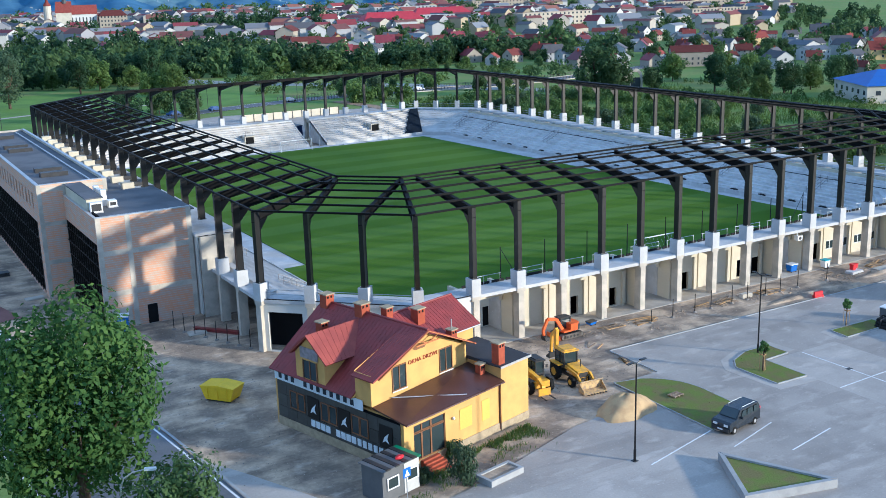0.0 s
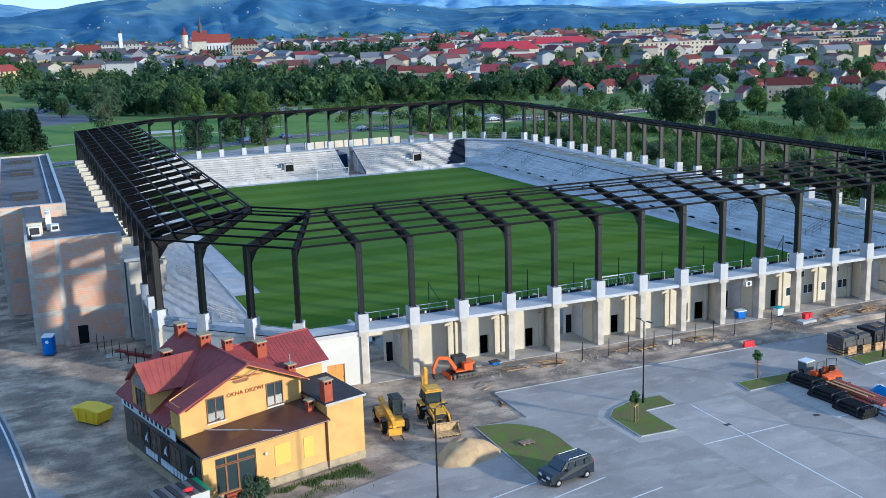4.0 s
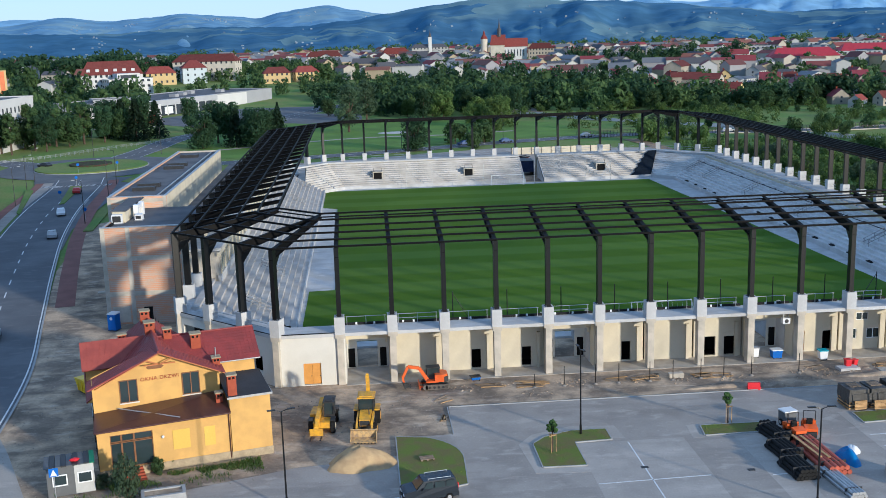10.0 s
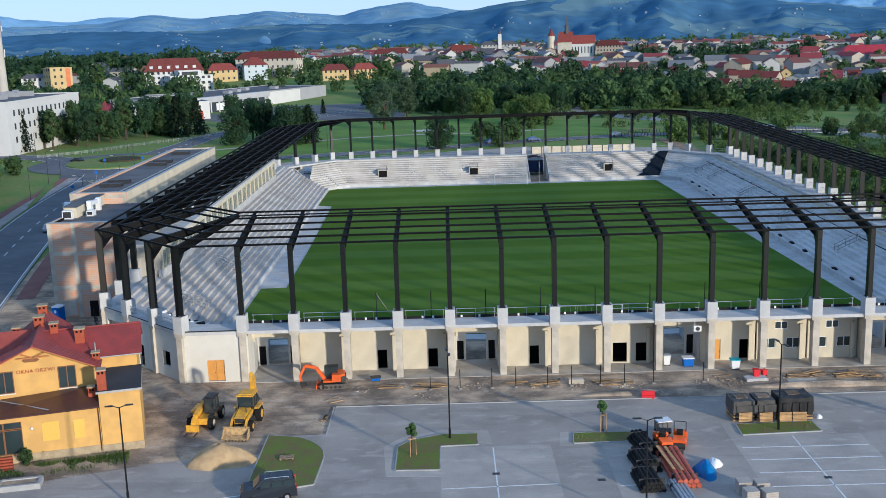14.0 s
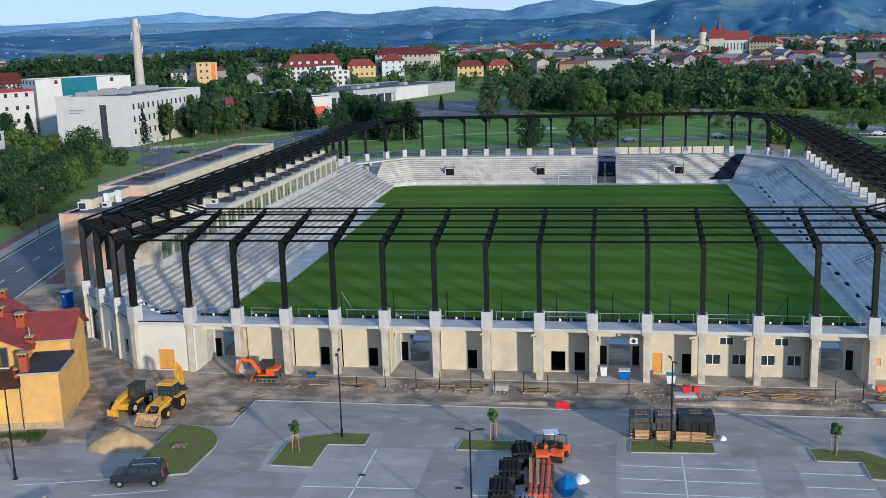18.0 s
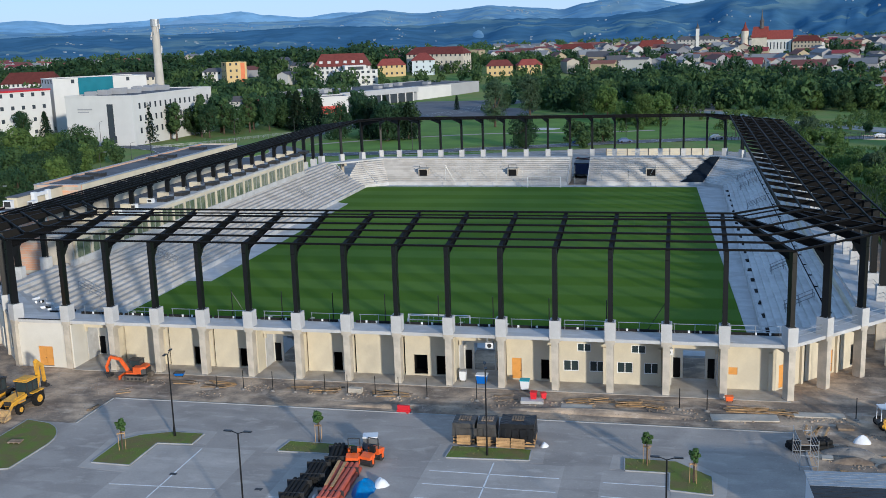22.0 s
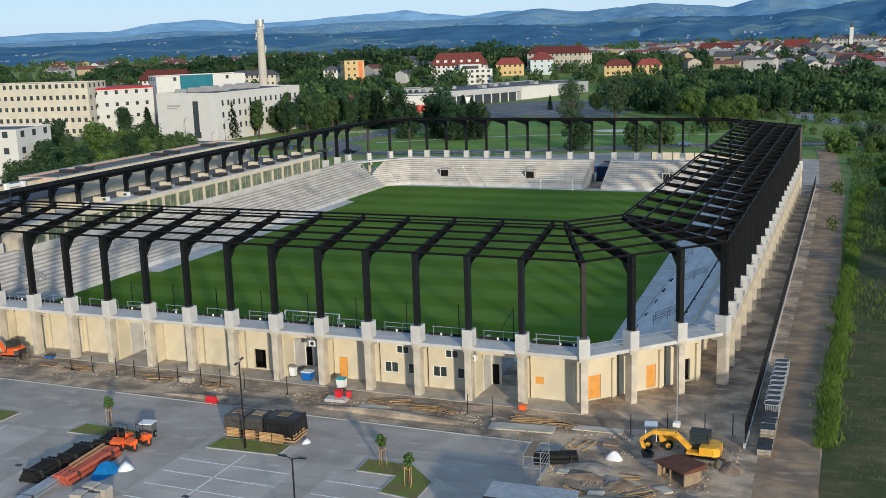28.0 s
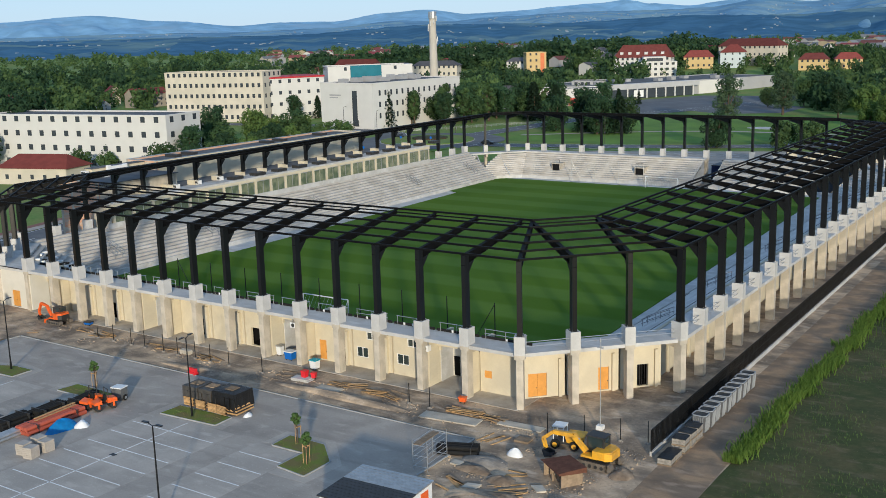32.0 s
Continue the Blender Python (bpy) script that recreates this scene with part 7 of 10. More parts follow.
trk = thing("site_dumper", "small grey site dumper behind the excavator boom", "dumper", at=pose(79.0, -5.6, 0, 0, 0, 100))
part("skip_tray", Solid().add([(-0.6, -1.2, 0.6), (0.6, -1.2, 0.6), (0.6, 0, 0.6), (-0.6, 0, 0.6), (-0.8, -1.5, 1.3), (0.8, -1.5, 1.3), (0.8, 0.1, 1.3), (-0.8, 0.1, 1.3)], [(3, 2, 1, 0), (4, 5, 6, 7), (0, 1, 5, 4), (1, 2, 6, 5), (2, 3, 7, 6), (3, 0, 4, 7)]), PIT_YELLOW, trk)
part("chassis", Solid().box(-0.5, -1.0, 0.4, 0.5, 1.4, 0.65), DARK_STEEL, trk)
part("canopy", Solid().box(-0.6, 0.2, 1.9, 0.6, 1.3, 2.0).tube((-0.55, 0.3, 0.6), (-0.55, 0.3, 1.9), 0.04, 6).tube((0.55, 0.3, 0.6), (0.55, 0.3, 1.9), 0.04, 6).tube((-0.55, 1.2, 0.6), (-0.55, 1.2, 1.9), 0.04, 6).tube((0.55, 1.2, 0.6), (0.55, 1.2, 1.9), 0.04, 6), WHITE_PLASTIC, trk)
for x in (-0.7, 0.7):
    for y in (-0.7, 1.0):
        wheel(trk, x, y, 0.42, 0.42, 0.3, PIT_YELLOW)
SOIL = mat("dark_damp_soil", (0.17, 0.13, 0.095), 0.95, var=0.3, scale=1.2, fine=12, bump=0.8, col2=(0.28, 0.22, 0.16))
for k, (x, y, rx, ry, h) in enumerate(((74.5, -13.8, 1.8, 0.8, 0.35), (77.6, -14.6, 1.3, 1.0, 0.45), (79.2, -17.2, 1.9, 1.0, 0.3), (83.5, -16.0, 1.2, 0.9, 0.4), (76.8, -19.4, 1.6, 0.8, 0.35), (85.3, -8.6, 1.0, 1.3, 0.4))):
    heap("soil_mound", "low mound of dark damp soil and rubble", "soil mound", x, y, rx, ry, h, SOIL, 60 + k, 20, 6)
planks(78.6, -15.8, 38, 9, 2.8, 1.4, "broken boards scattered over the dirt")
planks(74.2, -17.0, -24, 8, 2.4, 1.2, "broken boards scattered over the dirt")
for k, (x, y, yaw) in enumerate(((76.0, -16.6, 20), (80.9, -14.3, -35), (82.7, -18.2, 60), (75.2, -11.9, 5), (73.1, -19.9, -12))):
    tagged(part("broken_slab", Solid().prism([(-0.7, -0.4), (0.5, -0.5), (0.8, 0.2), (-0.4, 0.45)], 0.0, [0.14, 0.1, 0.18, 0.12]), CONC, at=pose(x, y, 0, 0, 0, yaw)), "broken piece of concrete slab on the dirt", "slab", "broken slabs")
pole = thing("survey_mast", "thin pale steel mast with a small head", "mast", at=Matrix.Translation((79.6, -0.6, 0)))
part("pole", Solid().tube((0, 0, 0), (0, 0, 8.2), 0.06, 8, 0.03), GALV, pole)
part("head", Solid().box(-0.3, -0.05, 7.6, 0.3, 0.05, 7.7).tube((0, 0, 8.2), (0, 0, 8.5), 0.08, 8), GALV, pole)
part("base", Solid().box(-0.3, -0.3, 0, 0.3, 0.3, 0.4), WHITE_PLASTIC, pole)

# eastern fence on its low wall, and stone cages beside it
fe = thing("east_fence", "dark steel panel fence on a low pale concrete wall", "fence", kind="structure")
part("base_wall", Solid().prism([(85.75, -4.0), (86.0, -4.0), (85.0, 150.0), (84.75, 150.0)], 0, 0.45), SLAB, fe)
NF = 62
for k in range(NF):
    f0, f1 = k / NF, (k + 1) / NF
    x0, y0, x1, y1 = 85.88 - f0, -4 + 154 * f0, 85.88 - f1, -4 + 154 * f1
    part("post", Solid().box(x0 - 0.04, y0 - 0.04, 0.45, x0 + 0.04, y0 + 0.04, 2.4), STEEL, fe)
    s = Solid()
    for j in range(1, 9):
        s.beam((x0 + (x1 - x0) * j / 9, y0 + (y1 - y0) * j / 9, 0.5), (x0 + (x1 - x0) * j / 9, y0 + (y1 - y0) * j / 9, 2.4), 0.06, 0.11)
    s.beam((x0, y0, 2.25), (x1, y1, 2.25), 0.04, 0.05).beam((x0, y0, 0.6), (x1, y1, 0.6), 0.04, 0.05).beam((x0, y0, 1.4), (x1, y1, 1.4), 0.04, 0.05)
    part("fence_panel", s, STEEL, fe)
CAGE = mat("stone_in_wire_cage", (0.33, 0.31, 0.28), 0.9, var=0.3, scale=0.25, bump=0.8)
BIN_GREY = mat("grey_moulded_plastic", (0.085, 0.09, 0.1), 0.6, var=0.15, scale=0.5)
RIM_GREY = mat("pale_grey_rim", (0.3, 0.32, 0.35), 0.6, var=0.1, scale=0.5)


def ribbed_bin(y, x, yaw):
    """A tapering grey tub with upright ribs, a pale rim and a dark fill."""
    g = thing("grey_tub", "dark grey ribbed tub with a pale rim standing by the fence", "tub", "tubs along the fence", at=pose(x, y, 0, 0, 0, yaw))
    ring_ = lambda a, b, c: [(-a + c, -b), (a - c, -b), (a, -b + c), (a, b - c), (a - c, b), (-a + c, b), (-a, b - c), (-a, -b + c)]  # noqa: E731
    lo, hi, s = ring_(0.56, 0.5, 0.15), ring_(0.68, 0.62, 0.2), Solid()
    s.add([(*p, 0) for p in lo] + [(*p, 1.55) for p in hi], [tuple(range(8))[::-1], tuple(range(8, 16))] + [(k, (k + 1) % 8, 8 + (k + 1) % 8, 8 + k) for k in range(8)])
    part("body", s, BIN_GREY, g)
    rim = Solid()
    inner = ring_(0.6, 0.54, 0.17)
    for k in range(8):
        p, q, u, v = hi[k], hi[(k + 1) % 8], inner[(k + 1) % 8], inner[k]
        rim.prism([p, q, u, v], 1.55, 1.64)
    part("rim", rim, RIM_GREY, g)
    part("fill", Solid().prism(inner, 1.55, 1.58), BLACK_SHEET, g)
    s = Solid()
    for k in range(6):
        a = -0.42 + k * 0.168
        s.beam((a, -0.52, 0.1), (a * 1.1, -0.63, 1.5), 0.05, 0.05).beam((0.58, a * 0.9, 0.1), (0.69, a, 1.5), 0.05, 0.05)
    part("rib", s, RIM_GREY, g)


for k in range(10):
    ribbed_bin(3.5 + k * 1.45, 87.4 + 0.05 * math.sin(k * 2.1), rnd.uniform(-4, 4))
for y, levels in ((1.6, 2), (0.1, 2), (-1.5, 2), (-3.3, 1), (-4.6, 1)):
    for j in range(levels):
        g = thing("crate_of_stone", "pallet of pale paving stone with a dark cover", "stone crate", "stone crates along the fence", at=pose(87.5, y, j * 0.62, 0, 0, rnd.uniform(-5, 5)))
        part("base", Solid().box(-0.62, -0.66, 0, 0.62, 0.66, 0.1), OLDTIMBER, g)
        for a in range(3):
            for b in range(2):
                part("stone_course", Solid().box(-0.58, -0.62 + a * 0.42, 0.11 + b * 0.24, 0.58, -0.24 + a * 0.42, 0.33 + b * 0.24), CAGE, g)
        if j == levels - 1:
            part("cover", Solid().prism([(-0.6, -0.64), (0.61, -0.62), (0.6, 0.64), (-0.62, 0.63)], 0.58, [0.64, 0.6, 0.63, 0.61]), BLACK_SHEET, g)
red = tagged(part("red_steel_beam", Solid().box(-0.25, -3, 0.3, 0.25, 3, 0.34).box(-0.25, -3, 0, 0.25, 3, 0.04).box(-0.03, -3, 0.04, 0.03, 3, 0.3), RED_METAL), "dark red steel beam lying beside the corner block", "beam")
red.matrix_basis = pose(-25.5, 20.5, 0, 0, 0, 40)

# ---- roads ----
ROAD_W = smooth_line([(-34, -150), (-35.5, -110), (-37, -75), (-40, -40), (-42.5, -15), (-45.5, 8), (-50.5, 30), (-58, 62), (-64.5, 92), (-70, 125), (-74, 160), (-77, 178)])
ROAD_N = smooth_line([(-76, 226), (-73, 250), (-70, 280), (-58, 318), (-41.7, 352), (-16, 428), (20, 520), (60, 620)])
ROAD_E = smooth_line([(-60, 198), (-40, 202), (-24, 206), (9, 216), (43, 230), (80, 239), (115, 238), (150, 233), (200, 240), (260, 262), (330, 300)])
ROAD_L = smooth_line([(-101, 212), (-112, 222), (-150, 236), (-200, 232), (-260, 220)])
roads = thing("road", "grey asphalt road with white lane lines", "road", kind="structure")
for line, half in ((ROAD_W, 6.0), (ROAD_N, 5.0), (ROAD_E, 4.2), (ROAD_L, 5.0)):
    part("carriageway", band(Solid(), line, half, half, 0.02), ASPHALT, roads)
    s = Solid()
    for off in (half - 0.35, -half + 0.35):
        a, b = strip(line, off + 0.09, -off + 0.09)
        for i in range(len(a) - 1):
            s.add([(*b[i], 0.028), (*b[i + 1], 0.028), (*a[i + 1], 0.028), (*a[i], 0.028)], [(0, 1, 2, 3)])
    part("edge_line", s, WHITE_PAINT, roads)
    s = Solid()
    acc = 0.0
    for i in range(len(line) - 1):
        p, q = line[i], line[i + 1]
        n = max(1, int((q - p).length / 3.0))
        for k in range(n):
            acc += 1
            if int(acc) % 2:
                u = p.lerp(q, k / n)
                v = p.lerp(q, (k + 0.8) / n)
                s.beam((*u, 0.03), (*v, 0.03), 0.18, 0.006)
    part("centre_dash", s, WHITE_PAINT, roads)
part("junction_flare", Solid().sheet([(-55.5, 80), (-59.0, 100), (-60.3, 137), (-61, 178), (-90, 180), (-83.6, 159), (-75.1, 119), (-66.0, 80)], 0.016), ASPHALT, roads)
c = (-80.5, 203)
part("roundabout_surface", Solid().sheet(arc(*c, 26, 0, 351, 39), 0.024), ASPHALT, roads)
rb = thing("roundabout_island", "round grass island with low shrubs in the road junction", "traffic island", kind="structure")
part("kerb", Solid().prism(arc(*c, 16.0, 0, 351, 39), 0, 0.15), KERB, rb)
part("flower_bed", Solid().prism(arc(c[0] - 1, c[1] + 3, 6.0, 0, 345, 23), 0.4, 0.9), mat("dark_red_bedding", (0.07, 0.03, 0.03), 0.9, var=0.4, scale=0.8, bump=0.8, col2=(0.05, 0.08, 0.03)), rb, "bed of dark red low shrubs")
part("turf", Solid().prism(arc(*c, 15.6, 0, 351, 39), 0.1, 0.45), MEADOW, rb)
foot = thing("footpath", "reddish block paved footpath beside the road", "pavement", kind="structure")
part("path", band(Solid(), [p + Vector((-9.8, -1.4)) for p in ROAD_W[40:86]], 1.0, 1.0, 0.03), mat("red_block_paving", (0.25, 0.13, 0.11), 0.9, var=0.15, scale=3), foot)
part("verge_kerb", band(Solid(), [p + Vector((6.2, 0)) for p in ROAD_W[26:76]], 0.12, 0.12, 0.1), KERB, foot)
part("bus_lay_by", Solid().sheet([(-38.5, -30), (-24, -34), (-22, -27.5), (-30, -24), (-34.5, -14), (-39.5, -4)], 0.01), PAVING_PALE, foot)
for poly in ([(-56.2, 97), (-54.4, 97), (-58.0, 136), (-59.9, 136)], [(-70.5, 133), (-69.6, 133.5), (-72.9, 162), (-75.9, 162.5)], [(-76.6, 122.6), (-75.3, 120.5), (-83.3, 157), (-85.7, 159)], [(-64.5, 168), (-62.0, 166), (-59.5, 188), (-61.5, 190)]):
    part("grass_refuge", Solid().prism(poly, 0, 0.18), MEADOW, foot)
br = thing("bridge_parapet", "dark steel railing and concrete edge of a road bridge", "bridge", kind="structure")
for off in (4.9, -4.9):
    a, _ = strip(ROAD_E, off, 0)
    for i in range(38, 66):
        if i >= 48:
            part("edge_beam", Solid().beam((*a[i], -0.15), (*a[i + 1], -0.15), 0.6, 0.7), CONC, br)
        s = Solid().beam((*a[i], 1.2), (*a[i + 1], 1.2), 0.07, 0.08).beam((*a[i], 0.8), (*a[i + 1], 0.8), 0.04, 0.05)
        for f in (0, 0.25, 0.5, 0.75):
            q = a[i].lerp(a[i + 1], f)
            s.box(q.x - 0.06, q.y - 0.06, 0.03, q.x + 0.06, q.y + 0.06, 1.16)
        part("railing", s, DARK_STEEL, br)
pathline = smooth_line([(-60, 230), (-30, 250), (0, 262), (30, 262), (52, 268)])
struct("park_path", band(Solid(), pathline, 1.3, 1.3, -0.02), PAVING_PALE, "pale gravel path through the park lawn", "path")
struct("park_lawn", Solid().sheet([(-62, 212), (-20, 214), (40, 238), (82, 248), (70, 300), (20, 330), (-30, 335), (-55, 300)], -0.05), mat("mown_lawn", (0.15, 0.25, 0.05), 0.95, var=0.2, scale=12, fine=6, bump=0.4, col2=(0.12, 0.2, 0.045)), "mown green park lawn", "lawn")
struct("pale_pad", Solid().prism([(11 + 7.5 * math.cos(k * 0.3142), 277 + 4.2 * math.sin(k * 0.3142)) for k in range(20)], -0.1, 0.0), SLAB, "pale oval paved pad in the park lawn", "pavement")
struct("shop_car_park", Solid().sheet([(-104, 372), (-60, 318), (-46, 345), (-24, 330), (-2, 340), (-2, 372), (-30, 392), (-14, 470), (-44, 488)], -0.03), ASPHALT, "grey asphalt car park before the supermarket", "car park")
struct("gravel_bank", Solid().prism([(51, 352), (78, 350), (72, 392), (58, 402)], -0.1, [0.0, 0.0, 1.5, 1.5]), GRAVEL, "pale gravel bank by the river", "ground")
hoard = thing("site_hoarding", "cream board hoarding with dark posts behind the stadium", "hoarding", at=Matrix.Translation((40.6, 194, 0)))
for k in range(11):
    part("post", Solid().box(k * 2.9 - 0.09, -0.16, 0, k * 2.9 + 0.09, 0.02, 2.15), DARK_STEEL, hoard)
    if k < 10:
        part("board", Solid().box(k * 2.9 + 0.1, -0.06, 0.1, k * 2.9 + 2.8, 0.0, 2.05), PLASTER, hoard)
struct("site_car_park", Solid().sheet([(-28, 154), (86, 154), (84, 200), (40, 214), (0, 200), (-34, 190)], -0.015), PAVING, "grey paved yard behind the north stand", "pavement")
struct("river", Solid().sheet([(40, 420), (52, 392), (74, 352), (100, 300), (132, 262), (160, 200), (150, 198), (120, 258), (88, 300), (62, 345), (42, 385), (30, 418)], -0.04), mat("river_shingle", (0.3, 0.3, 0.27), 0.6, var=0.2, scale=6, col2=(0.16, 0.2, 0.22)), "shallow river with pale shingle banks", "water")
struct("dirt_track", band(Solid(), smooth_line([(92, -40), (89.6, -10), (89.6, 30), (89.4, 80), (88.4, 140), (86, 200), (84, 226)]), 2.4, 2.4, -0.01), mat("pale_track_dirt", (0.37, 0.255, 0.155), 0.95, var=0.25, scale=2.5, col2=(0.23, 0.175, 0.125), bump=0.5), "pale dirt track outside the fence", "track")
struct("dry_meadow", Solid().sheet([(90, -80), (130, -80), (112, 40), (104, 120), (96, 160), (90, 60)], -0.06), mat("dry_meadow_grass", (0.105, 0.095, 0.045), 0.95, var=0.3, scale=5, fine=6, bump=0.6, col2=(0.06, 0.075, 0.028)), "brownish dry meadow with bare soil", "meadow")
trodden(bpy.data.materials["pale_track_dirt"], (0.15, 0.115, 0.085), (0.42, 0.32, 0.23))
trodden(bpy.data.materials["dry_meadow_grass"], (0.06, 0.07, 0.03), (0.17, 0.14, 0.085))
for k, (x, y, yaw) in enumerate(((-60.5, 92, 105), (-66, 118, -75), (-71, 150, 100), (-55, 200, 10), (44, 229, 20), (72, 236.5, 14), (120, 236, -3), (-62, 306, 60), (-95, 207, 150), (30, 226, 200), (-48.5, 24, 105))):
    car(pose(x, y, 0.02, 0, 0, yaw), CARCOL[k % 5])
for k in range(14):
    x = -20 + k * 6.4
    car(pose(x, 166 + 3 * math.sin(k), 0.0, 0, 0, 85 + 6 * math.sin(k * 3)), CARCOL[(k * 3) % 5])

def road_lamp(x, y, yaw):
    l = thing("road_lamp", "slim dark road lamp with a short arm", "street lamp", "road lamps", at=pose(x, y, 0, 0, 0, yaw))
    part("pole", Solid().tube((0, 0, 0), (0, 0, 8.6), 0.09, 8, 0.05), DARK_STEEL, l)
    part("arm", Solid().tube((0, 0, 8.5), (1.3, 0, 8.8), 0.045, 6), DARK_STEEL, l)
    part("lamp_head", Solid().box(1.2, -0.12, 8.75, 1.85, 0.12, 8.87), GALV, l)
    return l


RL = road_lamp(-68.5, 77, 10)
for x, y, a in ((-80.4, 134, 10), (-85.0, 157.5, 20), (-58.1, 106.1, 190), (-61.8, 142.2, 190), (-64.7, 163.5, 160), (-88.1, 174.3, 40), (-86.3, 229, 60), (-66, 232, 180), (-60, 262, 180), (-52, 292, 160), (-110, 214, 80), (-135, 226, 80), (-160, 229, 90), (-20, 212, 100), (10, 222, 100), (44, 236, 100), (78, 245, 95), (-61, 50, 10)):
    copy_thing(RL, pose(x, y, 0, 0, 0, a))
for x, y in ((-73.6, 160), (-80.5, 188.2), (-70.4, 190.5), (-70.6, 134.5), (-58.4, 108)):
    g = thing("road_sign", "small round blue road sign on a post", "road sign", "road signs", at=pose(x, y, 0, 0, 0, 10))
    part("post", Solid().tube((0, 0, 0), (0, 0, 2.9), 0.035, 6), GALV, g)
    part("plate", Solid().tube((0, -0.06, 2.6), (0, -0.03, 2.6), 0.4, 12), BLUE_PLASTIC, g)
gr_ = thing("road_guard_rail", "pale grey steel railing along the road by the roundabout", "railing", "road railings")
line = [Vector((-112, 219.5)), Vector((-100, 231)), Vector((-92, 245)), Vector((-84, 257)), Vector((-74.6, 268)), Vector((-66, 286))]
for p, q in zip(line, line[1:]):
    n = int((q - p).length / 2)
    s = Solid()
    for h in (0.45, 0.75, 1.05):
        s.beam((*p, h), (*q, h), 0.06, 0.07)
    part("rail", s, GALV, gr_)
    for k in range(n):
        u = p.lerp(q, k / n)
        part("post", Solid().box(u.x - 0.04, u.y - 0.04, -0.1, u.x + 0.04, u.y + 0.04, 1.1), GALV, gr_)
part("zebra_crossing", band(Solid(), [(-83, 163), (-66, 164)], 1.6, 1.6, 0.031), mat("worn_crossing_paint", (0.4, 0.4, 0.4), 0.8, var=0.3, scale=0.8, col2=(0.1, 0.1, 0.105), mix=(0.45, 0.55), stretch=(1.2, 0.05, 1)), roads)
part("pavement_west", band(Solid(), [p + Vector((-8.6, -1.2)) for p in ROAD_W[40:86]], 2.2, 2.2, 0.022), PAVING, foot)
part("pavement_east", band(Solid(), [p + Vector((8.4, 1.2)) for p in ROAD_W[50:86]], 1.3, 1.3, 0.022), bpy.data.materials["red_block_paving"], foot)

# ---- buildings ----
WHITE_WALL = mat("white_facade", (0.58, 0.58, 0.575), 0.85, var=0.05, scale=5)
CREAM_WALL = mat("cream_facade", (0.55, 0.51, 0.43), 0.85, var=0.07, scale=5, col2=(0.48, 0.45, 0.38))
GREY_WALL = mat("grey_facade", (0.33, 0.34, 0.36), 0.8, var=0.07, scale=5)
OCHRE_WALL = mat("ochre_facade", (0.54, 0.41, 0.2), 0.85, var=0.07, scale=5)
RED_TILE = mat("red_roof_tile", (0.21, 0.055, 0.045), 0.85, var=0.15, scale=2, rand=0.3)
DULL_TILE = mat("brown_red_roof_tile", (0.14, 0.042, 0.036), 0.85, var=0.15, scale=2, rand=0.3)
CRIMSON_SHEET = mat("crimson_sheet_roof", (0.165, 0.03, 0.038), 0.6, var=0.15, scale=2, rand=0.3)
SLATE_SHEET = mat("blue_grey_sheet_roof", (0.12, 0.135, 0.16), 0.6, var=0.15, scale=2, rand=0.3)
# duller white and cream than the nearer facades, for the town houses
TOWN_WHITE = mat("dull_white_render", (0.42, 0.42, 0.42), 0.9, var=0.1, scale=5, rand=0.25)
TOWN_CREAM = mat("dull_cream_render", (0.38, 0.34, 0.28), 0.9, var=0.1, scale=5, rand=0.25)
PALE_BLUE_WALL = mat("pale_blue_facade", (0.5, 0.56, 0.6), 0.85, var=0.05, scale=5)
DARK_TILE = mat("dark_roof_tile", (0.09, 0.085, 0.09), 0.7, var=0.15, scale=2, rand=0.25)
TEAL = mat("teal_glass_facade", (0.03, 0.16, 0.22), 0.2, var=0.1)
FAR_GLASS = mat("dark_window_glass", (0.05, 0.06, 0.075), 0.15, var=0.1, bump=0)


